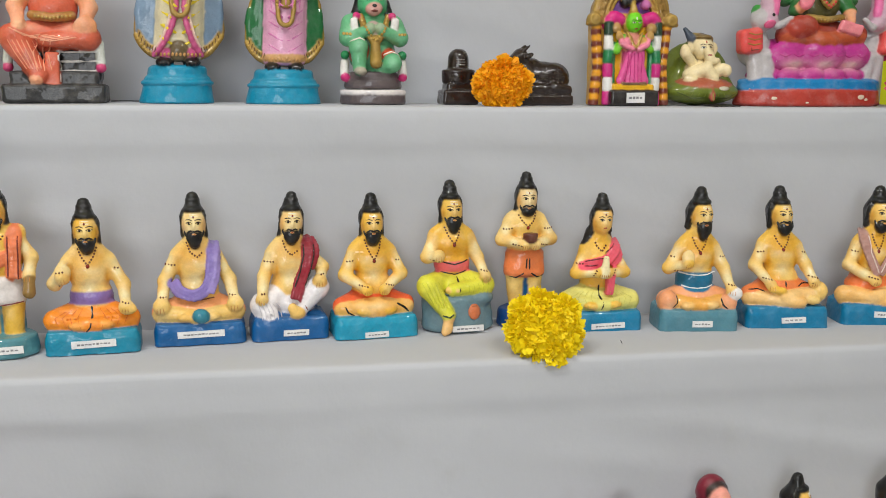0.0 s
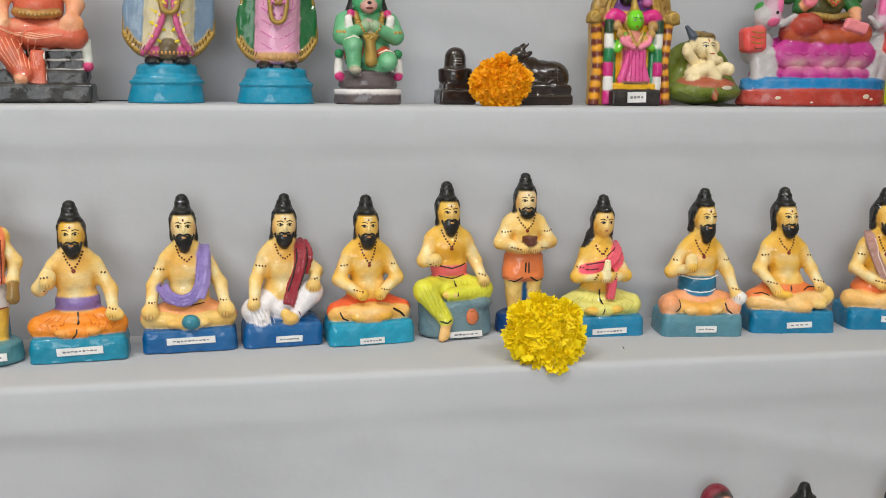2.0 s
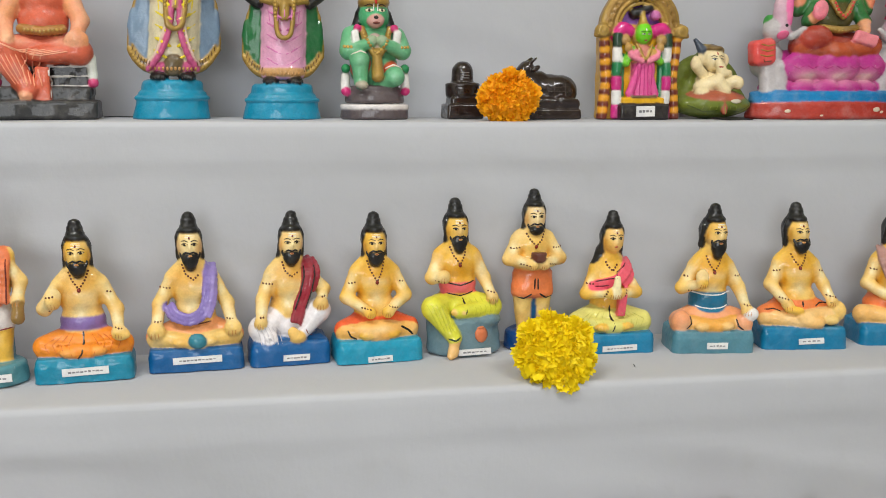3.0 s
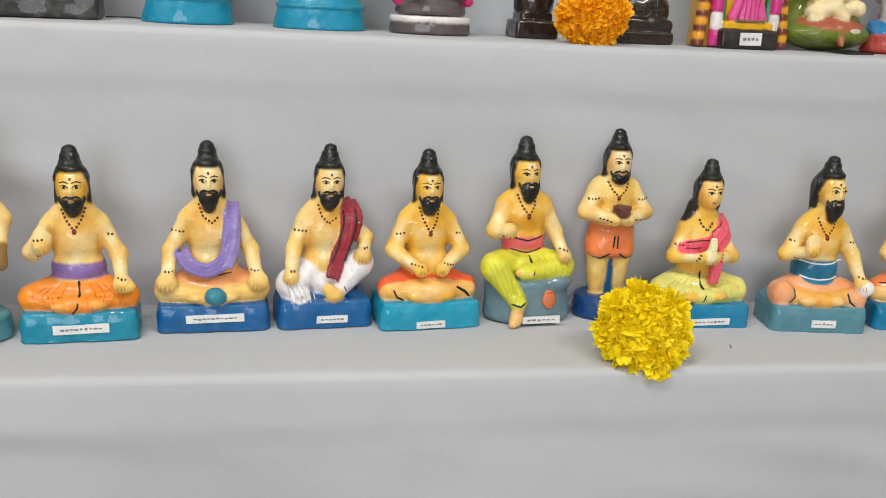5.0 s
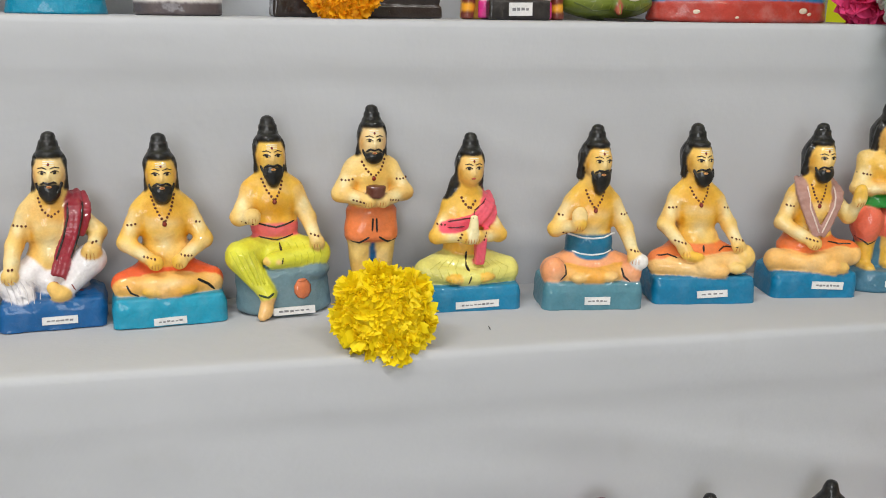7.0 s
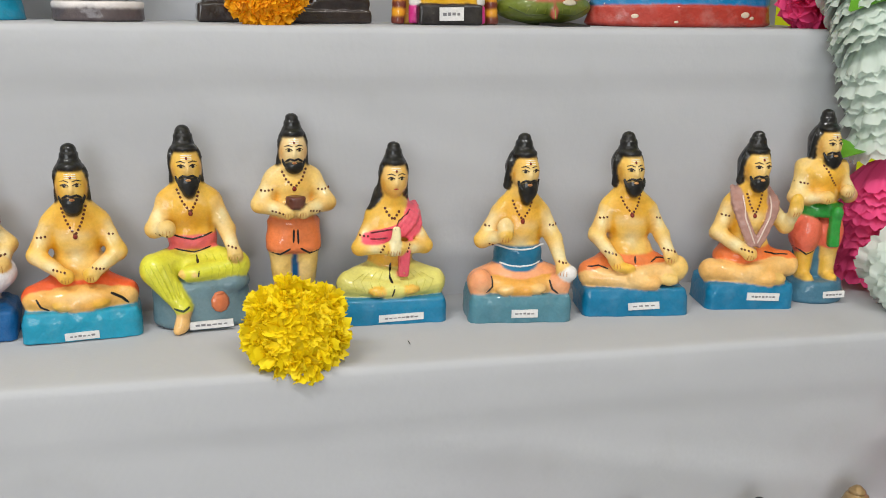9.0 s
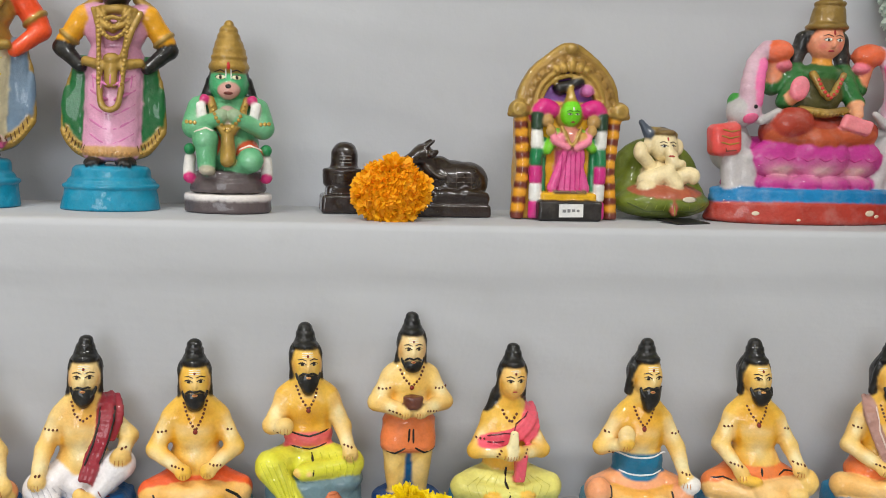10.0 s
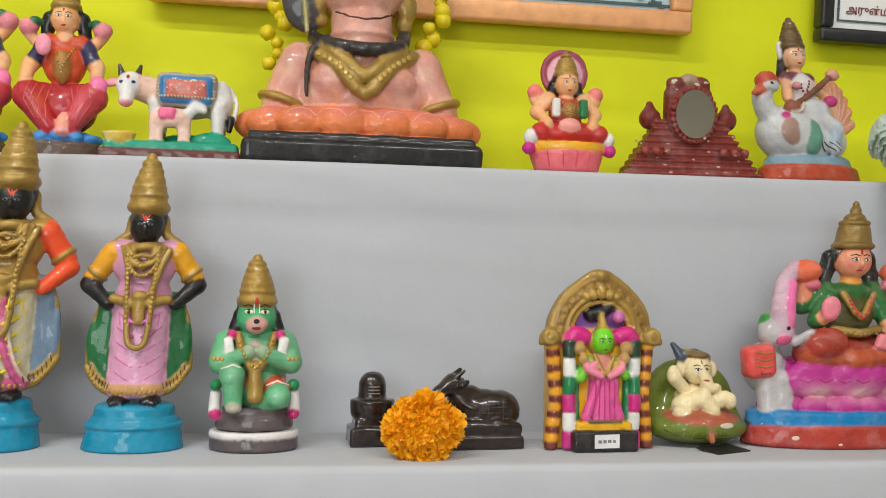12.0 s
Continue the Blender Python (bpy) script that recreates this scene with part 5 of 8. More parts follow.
def monkey_idol():
    s = Clay(0.12)
    N, G = (88, 78, 80), (98, 172, 124)
    s.drum((0, 0, 0.75), 3.75, 3.0, 0.75, 0.25, N, 0.03)
    s.drum((0, 0, 1.35), 3.75, 3.0, 0.28, 0.2, (228, 222, 220), 0.0, 0.08)
    s.drum((0, 0, 2.3), 3.3, 2.7, 0.55, 0.3, N, 0.05)
    s.drum((0, 0, 3.1), 2.9, 2.4, 0.5, 0.3, N, 0.05, 0.2)
    s.ball((0, 0.5, 5.6), (2.6, 1.9, 2.6), G)
    s.ball((0, 0.5, 8.0), (2.7, 1.8, 2.0), G)
    for q in (-1, 1):
        s.cap((q * 2.4, 0.3, 8.8), (q * 2.9, -0.8, 7.3), 1.1, 1.0, G)
        s.cap((q * 2.9, -0.9, 7.2), (q * 0.8, -2.0, 8.0), 0.85, 0.55, G, 0.15)
        s.ball((q * 0.55, -2.1, 8.3), (0.6, 0.45, 0.6), (150, 172, 138), k=0.15)
        s.spray((q * 2.6, -1.3, 7.6), (0.8, 0.8, 0.8), (166, 214, 180), 0.6, True)
        s.rope([(q * 3.2, -0.5, 4.6), (q * 3.3, -0.7, 3.2)], 0.5, (226, 224, 220), 0.1)
        s.ball((q * 3.2, -0.8, 5.4), (0.5, 0.5, 0.5), (30, 130, 76), k=0.1)
        s.ball((q * 3.25, -0.9, 3.0), 0.5, (206, 46, 118), k=0.1)
        s.box((q * 2.2, -1.3, 8.5), (0.42, 0.4, 0.95), 0.25, (232, 230, 226), (0, q * 8, 0), 0.08)
        s.ball((q * 2.0, -1.2, 9.6), 0.45, (206, 46, 118), k=0.1)
        s.cap((q * 1.45, 0.7, 11.2), (q * 1.9, 0.5, 9.4), 0.55, 0.6, BLACK)
    # one knee raised, the other folded on the base, red shorts with pale hems
    for q, knee, foot in ((-1, (-1.85, -1.7, 6.3), (-1.75, -1.9, 4.0)), (1, (1.9, -1.8, 4.6), (0.4, -1.2, 3.7))):
        s.cap((q * 1.3, 0.2, 5.4), knee, 1.25, 1.0, (222, 92, 58), 0.15)
        s.ball((knee[0], knee[1] - 0.15, knee[2] - 0.05), (1.08, 1.0, 1.08), G, k=0.12)
        s.cap(knee, foot, 0.98, 0.75, G, 0.12)
        s.spray((knee[0], knee[1] - 1.0, knee[2]), (0.6, 0.8, 0.7), (150, 206, 168), 0.7, True)
    s.ball((-1.7, -2.4, 3.65), (0.7, 0.9, 0.42), (178, 170, 150), k=0.12)
    s.cap((0, -2.0, 7.0), (0, -2.3, 4.6), 0.5, 0.68, GOLD, 0.12)
    s.rope([(-1.5, -1.0, 9.6), (-1.0, -1.7, 8.0), (0, -2.1, 6.8), (1.0, -1.7, 8.0), (1.5, -1.0, 9.6)], 0.34, GOLD, 0.1)
    s.ball((0, -1.2, 7.8), (0.9, 0.8, 1.3), (190, 168, 158), k=0.2)
    s.ball((0, 0.2, 11.1), (1.6, 1.45, 1.75), (74, 172, 116), k=0.15)
    s.ball((0, -1.0, 10.4), (0.9, 0.7, 0.75), (198, 150, 140), k=0.2)
    s.ball((0, 0.6, 11.5), (1.75, 1.3, 1.5), BLACK, k=0.1)
    crown(s, 0, 0.2, 12.4, 1.6, 3.9)
    s.fire()
    features(s, 0, 11.25, 1.5, (16, 16, 14), (120, 60, 54), (226, 226, 190), (196, 40, 36))
    for a in (-0.22, 0.22):
        s.line([(a, 12.2), (a, 11.4)], 0.06, (244, 244, 238), 0.03)
    s.dab(0, 10.75, 0.26, 0.2, BLACK, 0.15)
    for q in (-1, 1):
        z0 = 7.0 if q < 0 else 5.6
        s.line([(q * 0.9, z0 - 0.2), (q * 1.8, z0 + 0.2), (q * 2.8, z0 - 0.2)], 0.1, (236, 226, 212), 0.02)
        s.beads([(q * 2.4, 7.6), (q * 3.6, 7.7)], 0.18, (190, 158, 80, 0.4), 0.34)
    s.beads([(-1.5, 9.4), (-0.9, 7.9), (0, 6.9), (0.9, 7.9), (1.5, 9.4)], 0.17, (182, 148, 72, 0.5), 0.36)
    return finish(s, 0.0685, 1.176, "green seated monkey idol with gold crown on grey base", 3, 1.272, "clay_idol", MID, 1.02, "idol")


monkey_idol()


def stone_idols():
    D = (46, 30, 25)
    s = Clay(0.1, 0.62)
    s.box((0, 0, 0.8), (2.0, 1.7, 0.8), 0.25, D)
    s.box((0, 0, 1.9), (1.55, 1.35, 0.5), 0.3, D)
    s.drum((0, 0, 2.9), 1.75, 1.5, 0.75, 0.4, D, -0.1)
    s.drum((0, 0, 3.6), 1.9, 1.65, 0.22, 0.18, D)
    s.cap((0, 0, 3.6), (0, 0, 5.0), 1.2, 1.15, D)
    for q in range(3):
        s.line([(-0.5, 4.9 - q * 0.28), (0.5, 4.9 - q * 0.28)], 0.08, (150, 146, 142))
    finish(s, 0.171, 1.193, "dark brown stone lingam on carved pedestal", 4, 1.272, "stone_idol", MID, 1.06, "idol", PAINT_STONE)
    s = Clay(0.11, 0.62)
    s.box((0.4, 0, 0.55), (3.6, 1.9, 0.55), 0.15, D)
    s.box((0.4, 0, 1.3), (3.4, 1.75, 0.3), 0.15, D)
    s.ball((0.9, 0, 3.1), (3.0, 1.6, 1.75), D)
    s.ball((2.4, 0, 3.0), (1.6, 1.55, 1.7), D)
    s.ball((-0.9, 0, 3.5), (1.5, 1.3, 1.6), D)
    s.ball((-0.4, 0, 4.5), (0.9, 0.8, 0.7), D)
    s.cap((-1.2, -0.2, 4.2), (-2.0, -0.5, 5.2), 1.0, 0.8, D)
    s.cap((-1.9, -0.5, 5.4), (-3.2, -1.0, 4.7), 0.85, 0.55, D)
    s.ball((-3.3, -1.05, 4.6), (0.55, 0.5, 0.45), D)
    for q in (-1, 1):
        s.cap((-1.7, -0.5 + q * 0.5, 6.0), (-1.1, -0.5 + q * 0.75, 6.5), 0.28, 0.14, D, 0.1)
        s.ball((-1.2, -0.5 + q * 1.0, 5.4), (0.55, 0.3, 0.3), D, (0, -30, 0), 0.1)
        s.cap((-1.0, q * 1.3, 1.9), (1.0, q * 1.6, 1.9), 0.5, 0.42, D)
        s.cap((1.8, q * 1.5, 2.0), (3.4, q * 1.6, 1.8), 0.6, 0.4, D)
    s.rope([(-1.7, -1.1, 4.4), (-0.9, -1.5, 3.6), (-0.2, -1.6, 3.4)], 0.16, (84, 74, 66), 0.06)
    s.fire()
    for pts in ([(-0.3, 4.2), (0.5, 3.4), (2.6, 3.5)], [(0.2, 3.0), (2.8, 3.0)], [(0.9, 4.2), (0.9, 2.4)], [(2.2, 4.2), (2.2, 2.4)], [(-3.0, 0.95), (3.8, 0.95)], [(-2.6, 5.3), (-2.1, 5.7), (-1.4, 5.6)]):
        s.line(pts, 0.04, (92, 78, 70))
    finish(s, 0.2605, 1.178, "dark brown stone bull lying on a plinth", 4, 1.272, "stone_idol", MID, 1.05, "idol", PAINT_STONE)


stone_idols()


def arch_shrine():
    s = Clay(0.12)
    K = (34, 30, 30)
    s.box((0, 0.9, 5.2), (4.5, 1.0, 5.2), 0.3, (196, 150, 60))
    s.box((0, -0.4, 0.9), (2.9, 1.8, 0.9), 0.25, K)
    s.box((0, -0.3, 2.0), (2.5, 1.4, 0.45), 0.2, (226, 172, 20))
    s.box((0, 0.4, 5.4), (2.7, 0.8, 3.6), 0.3, (224, 170, 20))
    s.drum((0, 0.75, 10.4), 3.0, 0.7, 1.9, 0.3, (112, 66, 146))
    s.ball((0, 0.7, 10.6), (3.0, 0.6, 2.9), (112, 66, 146))
    for q in (-1, 1):
        for w in range(14):
            s.drum((q * (3.95 + 0.4 * abs(w - 6.5) / 6.5), -0.15, 0.4 + 0.66 * w), 0.6, 0.62, 0.34, 0.1, (228, 158, 38) if w % 2 else (110, 46, 34), 0.0, 0.05)
        for w, c in enumerate(((206, 44, 132), (228, 228, 224), (206, 44, 132), (24, 122, 74), (228, 228, 224), (30, 60, 40))):
            s.drum((q * 2.95, -0.75, 0.9 + 1.55 * w), 0.55, 0.55, 0.8, 0.2, c, 0.0, 0.05)
        s.rope([(q * 2.3, -0.5, 2.6), (q * 2.35, -0.5, 7.0)], 0.34, (24, 128, 76), 0.08)
        s.rope([(q * 2.9, -0.3, 9.2), (q * 2.4, -0.5, 9.9), (q * 1.6, -0.4, 9.7)], 0.72, (216, 40, 132), 0.1)
        s.ball((q * 4.55, -0.4, 9.7), (0.95, 0.75, 0.85), GOLD, k=0.12)
        s.ring((q * 4.7, -0.95, 9.7), 0.5, 0.16, (186, 152, 76, 0.45), (90, 0, 0), k=0.06)
        s.cap((q * 5.0, -0.4, 9.5), (q * 5.4, -0.5, 9.2), 0.42, 0.26, GOLD)
        s.box((q * 4.2, 0.2, 9.4), (0.85, 0.9, 0.2), 0.12, GOLD)

    def band(r, y, peak):
        return [(r * math.cos(a), y, 10.1 + r * math.sin(a) * (1 + peak * math.sin(a) ** 10)) for a in np.linspace(0.02, math.pi - 0.02, 25)]
    s.rope(band(3.55, 0.5, 0.15), 1.12, (150, 116, 56, 0.4), 0.1)
    s.rope(band(2.62, -0.25, 0.0), 0.2, (184, 150, 74, 0.45), 0.04)
    s.rope(band(3.1, -0.4, 0.04), 0.26, (172, 138, 66, 0.45), 0.04)
    s.rope(band(3.62, -0.35, 0.08), 0.2, (188, 154, 80, 0.45), 0.04)
    s.rope(band(4.4, 0.0, 0.17), 0.34, GOLD, 0.06)
    for x, y, z in band(3.36, -0.62, 0.06)[1::2]:
        s.ball((x, y, z), 0.13, (176, 142, 70, 0.45), k=0.04)
    for r in (3.34, 4.02):
        s.rope(band(r, -0.72 + 0.1 * (r - 3), 0.1), 0.13, None, 0.1, "cut")
    for x, y, z in band(3.8, -0.62, 0.12)[1::2]:
        s.ball((x, y, z), (0.2, 0.2, 0.2), None, None, 0.1, "cut")
    for q, w in ((0, 0.62), (-0.75, 0.48), (0.75, 0.48), (-1.35, 0.36), (1.35, 0.36)):
        s.ball((q, -0.55, 13.55 - 0.28 * abs(q)), (0.36, 0.4, w), (180, 146, 72, 0.45), (0, 22 * q, 0), 0.06)
    s.ball((0, -0.3, 15.0), (0.6, 0.5, 0.55), GOLD, k=0.15)
    # small idol inside
    P = (226, 92, 156)
    s.drum((0, -0.7, 4.3), 1.25, 0.9, 2.1, 0.4, P, 0.15, 0.2)
    s.ball((0, -0.7, 7.0), (1.4, 0.9, 1.3), (204, 128, 112), k=0.2)
    s.ball((0.9, -1.1, 5.2), (0.5, 0.45, 1.4), P, k=0.15)
    s.cap((-1.2, -0.7, 7.6), (-2.0, -1.1, 6.2), 0.45, 0.4, (110, 190, 40))
    s.cap((1.2, -0.7, 7.6), (2.0, -1.1, 6.4), 0.45, 0.4, (110, 190, 40))
    s.ball((-1.0, -1.4, 7.0), (0.5, 0.35, 0.65), (234, 134, 158), k=0.1)
    s.ball((1.1, -1.3, 7.2), (0.45, 0.35, 0.6), (196, 150, 70), k=0.1)
    s.ball((-2.1, -0.9, 8.7), (0.6, 0.5, 0.6), (180, 140, 80), k=0.1)
    s.ball((2.1, -0.9, 8.7), (0.6, 0.5, 0.6), (180, 140, 80), k=0.1)
    s.ball((0, -0.5, 9.2), (1.3, 0.7, 1.2), (172, 138, 66, 0.4), k=0.1)
    s.ball((0, -1.0, 9.4), (0.95, 0.8, 1.1), (110, 206, 26), k=0.1)
    s.cap((0, -0.7, 10.4), (0, -0.6, 11.6), 0.6, 0.22, (170, 140, 60, 0.4))
    s.cap((-0.9, -0.2, 11.6), (0.9, -0.2, 12.2), 0.5, 0.4, BLACK)
    s.ball((1.6, -0.3, 11.4), 0.55, (196, 110, 170), k=0.1)
    for q in (-1, 1):
        s.rope([(q * 1.7, -1.0, 8.0), (q * 1.5, -1.5, 7.0), (q * 0.4, -1.7, 6.4)], 0.3, (234, 134, 158), 0.06)
        s.ball((q * 1.9, -1.3, 7.9), (0.45, 0.4, 0.5), (190, 150, 84), k=0.08)
        s.cap((q * 0.5, -1.4, 6.2), (q * 1.5, -1.1, 2.9), 0.3, 0.45, (222, 84, 150), 0.08)
    s.box((0, -1.3, 2.55), (1.5, 0.5, 0.12), 0.1, (120, 96, 70))
    s.rope([(-0.9, -1.3, 8.2), (0, -1.75, 6.6), (0.9, -1.3, 8.2)], 0.16, (178, 144, 72, 0.4), 0.04)
    s.fire()
    features(s, 0, 9.2, 0.75, (20, 40, 20), (150, 40, 50), (226, 240, 200), (236, 236, 226), (30, 70, 20))
    for q in range(5):
        s.line([(-0.8 + q * 0.4, 6.0), (-1.0 + q * 0.5, 2.6)], 0.06, (190, 40, 120))
    s.sticker(0, 0.95, 2.2, 1.15, -2.22, 4, 1, 21)
    return finish(s, 0.3715, 1.164, "small green-faced idol inside a gold arch shrine", 3, 1.272, "clay_idol", MID, 1.025, "idol")


arch_shrine()


def leaf_baby():
    s = Clay(0.12)
    G = (104, 118, 36)
    s.ball((0, 0, 1.6), (4.6, 3.2, 1.5), G)
    s.ball((0, 1.5, 3.7), (4.3, 1.3, 3.7), G, (-14, 0, 0))
    for q in (-1, 1):
        s.cap((q * 3.3, 0.7, 2.2), (q * 0.4, 1.7, 7.2), 1.15, 0.6, G)
    s.cap((0.2, 1.8, 4.0), (0.2, 1.9, 7.4), 2.2, 0.6, G)
    s.ball((0, -0.5, 2.0), (3.7, 2.6, 1.35), (170, 88, 62))
    s.cap((0, -2.6, 2.2), (0.0, -3.2, 0.8), 0.42, 0.3, (170, 84, 60))
    C = (232, 214, 168)
    s.ball((-0.3, 0.1, 3.9), (1.6, 1.3, 1.3), C)
    s.ball((0.1, 0.0, 6.5), (1.32, 1.15, 1.3), C, k=0.1)
    s.rope([(0.15, -1.15, 6.3), (0.25, -1.6, 5.5), (0.7, -1.8, 5.0), (1.2, -1.7, 5.2)], 0.42, C, 0.12, r2=0.26)
    for q in (-1, 1):
        s.ball((0.1 + q * 1.4, 0.1, 6.5), (0.55, 0.3, 0.75), C, k=0.12)
    s.ball((0.1, 0.55, 7.0), (1.4, 1.05, 1.25), (40, 30, 28), k=0.1)
    s.ball((0.1, -0.1, 7.75), (1.0, 0.9, 0.35), (120, 96, 52, 0.3), k=0.08)
    s.cap((-1.3, 0.2, 7.6), (-2.0, 0.3, 8.6), 0.5, 0.28, (70, 80, 96))
    s.cap((-0.9, 0.2, 7.9), (1.2, 0.2, 7.6), 0.32, 0.3, (150, 128, 70, 0.3))
    s.cap((-1.0, -0.3, 4.6), (-2.3, -0.7, 5.8), 0.55, 0.6, C, 0.06)
    s.ball((-2.4, -0.8, 6.2), (0.6, 0.45, 0.75), C)
    s.cap((0.8, -0.5, 4.8), (1.3, -1.3, 5.0), 0.55, 0.45, C, 0.06)
    s.ball((0.4, -1.3, 5.3), (0.5, 0.6, 0.9), C, (0, 20, 0))
    s.cap((-1.6, -0.7, 3.4), (-0.1, -1.6, 4.2), 0.9, 0.75, C, 0.06)
    s.cap((0.0, -1.6, 4.0), (0.7, -2.0, 3.2), 0.8, 0.6, C, 0.06)
    s.cap((0.6, -1.0, 3.6), (1.9, -1.8, 4.2), 0.85, 0.65, C, 0.06)
    s.ball((2.2, -2.0, 4.0), (0.55, 0.6, 0.75), C, k=0.06)
    s.ball((-1.9, -1.6, 2.9), (0.9, 0.55, 0.55), C, (0, 20, 0))
    s.fire()
    features(s, 0.1, 6.4, 0.95, (30, 22, 18), (176, 70, 60))
    for q in (-1, 1):
        s.line([(q * 0.6, 1.0), (q * 2.2, 0.9), (q * 3.8, 1.6)], 0.07, (70, 84, 24))
    s.dab(1.5, 2.0, 0.8, 0.25, (206, 198, 176), 0.06)
    for q in range(9):
        s.line([(-3.4 + q * 0.85, 0.6), (-3.0 + q * 0.75, 1.5)], 0.05, (142, 150, 56))
    finish(s, 0.4705, 1.184, "cream baby figurine lying on a green leaf", 3, 1.272, "clay_idol", MID, 1.06, "idol")
    bm = bmesh.new()
    slab(bm, (-0.02, -0.012, 0.0005), (0.02, 0.014, 0.002))
    ob = part("foil_scrap", bm, BLACK_FRAME, None, "", False)
    ob.matrix_world = pose(0.482, 1.146, 1.272, 4, 0, 24)
    tagged(ob, "black folded packing scrap under a leaf figurine", "packing")


leaf_baby()


def lotus_goddess():
    s = Clay(0.12, 0.95, 0.075)
    R, P = (158, 56, 40), (190, 50, 142)
    s.drum((0, 0, 1.1), 8.7, 4.0, 1.1, 0.45, (182, 62, 50), 0.03)
    s.drum((0, 0, 2.6), 8.6, 3.7, 0.75, 0.35, (14, 128, 188), 0.04)
    for ring_z, rr, n, c in ((3.7, 5.9, 8, P), (6.2, 5.0, 5, P)):
        for q in range(n):
            a = math.pi * (1.04 + 0.92 * q / (n - 1))
            s.ball((rr * math.cos(a), 0.6 + 0.52 * rr * math.sin(a), ring_z), (1.7, 0.9, 0.95) if n == 8 else (2.7, 1.1, 1.95), c, k=0.06)
            if n == 5:
                s.spray((rr * math.cos(a), 0.1 + 0.62 * rr * math.sin(a), 5.0), (1.9, 1.0, 1.0), (222, 168, 176), 0.9, True)
    s.drum((0, 0.5, 5.2), 5.3, 2.7, 2.1, 0.5, (190, 62, 140))
    s.ball((0, 0.2, 8.6), (4.6, 2.6, 1.6), R)
    for q in (-1, 1):
        s.cap((q * 1.5, 0.2, 9.0), (q * 4.0, -1.0, 8.8), 1.5, 1.3, R)
        s.cap((q * 4.0, -1.2, 8.6), (q * -0.6, -2.4, 8.0), 1.15, 0.75, (186, 84, 48))
        # upper arms with lotus buds
        s.cap((q * 2.2, 0.7, 14.4), (q * 3.9, 0.8, 13.0), 0.95, 0.85, (42, 112, 52))
        s.cap((q * 3.9, 0.8, 13.0), (q * 4.2, 0.3, 15.2), 0.75, 0.6, (240, 150, 110))
        s.ball((q * 4.2, 0.2, 16.2), (1.4, 1.2, 1.15), (232, 104, 62))
        s.ball((q * 3.6, 0.0, 15.0), (0.8, 0.6, 0.6), (232, 120, 140), k=0.1)
        s.cap((q * 2.2, 0.1, 13.6), (q * 3.2, -0.6, 11.6), 0.9, 0.75, (42, 112, 52))
        s.cap((q * 1.6, 0.9, 17.6), (q * 2.4, 0.9, 14.6), 0.8, 0.55, BLACK)
    s.ball((-2.6, -1.7, 12.8), (0.85, 0.45, 1.15), (244, 132, 150))
    s.cap((-3.2, -0.6, 11.6), (-2.6, -1.5, 12.2), 0.7, 0.55, (240, 170, 130))
    s.cap((3.2, -0.6, 11.6), (2.8, -2.0, 10.4), 0.7, 0.5, (240, 170, 130))
    s.box((2.6, -2.5, 9.5), (1.4, 0.4, 0.7), 0.3, (244, 140, 150), (0, 15, 0))
    s.ball((0, 0.3, 12.2), (2.2, 1.6, 2.4), (88, 84, 42))
    s.ball((0, 0.4, 14.2), (2.2, 1.4, 1.1), (52, 104, 50))
    s.cap((0, 0.3, 14.6), (0, 0.2, 16.4), 0.85, 0.8, (240, 164, 66))
    s.ball((0, 0.0, 17.3), (1.5, 1.4, 1.75), (240, 156, 120), k=0.12)
    s.ball((0, 0.6, 17.8), (1.8, 1.3, 1.6), BLACK, k=0.1)
    s.ball((0, -1.4, 17.0), (0.2, 0.3, 0.4), (240, 156, 120), k=0.12)
    C = (140, 112, 54, 0.4)
    s.ring((0, 0.3, 18.7), 1.5, 0.3, C, k=0.08)
    s.drum((0, 0.3, 19.5), 1.62, 1.55, 0.9, 0.3, C, 0.16, 0.08)
    s.ball((0, 0.3, 20.3), (1.38, 1.3, 0.75), C, k=0.1)
    s.ring((0, 0.3, 20.9), 1.08, 0.24, C, k=0.06)
    s.ball((0, 0.3, 21.3), (0.95, 0.9, 0.65), C, k=0.08)
    s.ball((0, 0.3, 22.1), (0.5, 0.5, 0.55), C, k=0.08)
    s.ball((0, 0.3, 22.7), (0.3, 0.3, 0.4), C, k=0.06)
    s.ball((-2.9, -1.9, 9.5), (1.9, 1.3, 1.5), (176, 62, 44), k=0.15)
    for q in (-1, 1):
        s.spray((q * 0.8, -1.2, 16.8), (0.5, 0.6, 0.5), (240, 110, 110), 0.6, True)
    s.rope([(-1.4, -1.2, 14.2), (0, -1.9, 12.0), (1.4, -1.2, 14.2)], 0.32, GOLD, 0.08)
    s.rope([(-2.0, -1.2, 10.8), (0, -1.8, 10.5), (2.0, -1.2, 10.8)], 0.42, GOLD, 0.08)
    # two white elephants with pink trunks raised beside the seat
    for q in (-1, 1):
        E = (196, 192, 194)
        s.ball((q * 7.1, 0.5, 7.2), (1.7, 1.7, 2.4), E)
        s.cap((q * 7.2, -0.6, 6.0), (q * 7.0, -0.9, 3.4), 1.0, 0.85, E)
        s.cap((q * 6.2, -0.9, 6.0), (q * 5.8, -1.2, 3.4), 0.9, 0.75, E)
        s.ball((q * 6.9, -0.6, 10.5), (1.35, 1.3, 1.55), E)
        s.rope([(q * 6.4, -1.2, 10.2), (q * 6.6, -0.9, 12.4), (q * 6.2, -0.3, 15.0), (q * 5.2, 0.2, 16.6)], 0.95, (212, 176, 194), 0.2, r2=0.62)
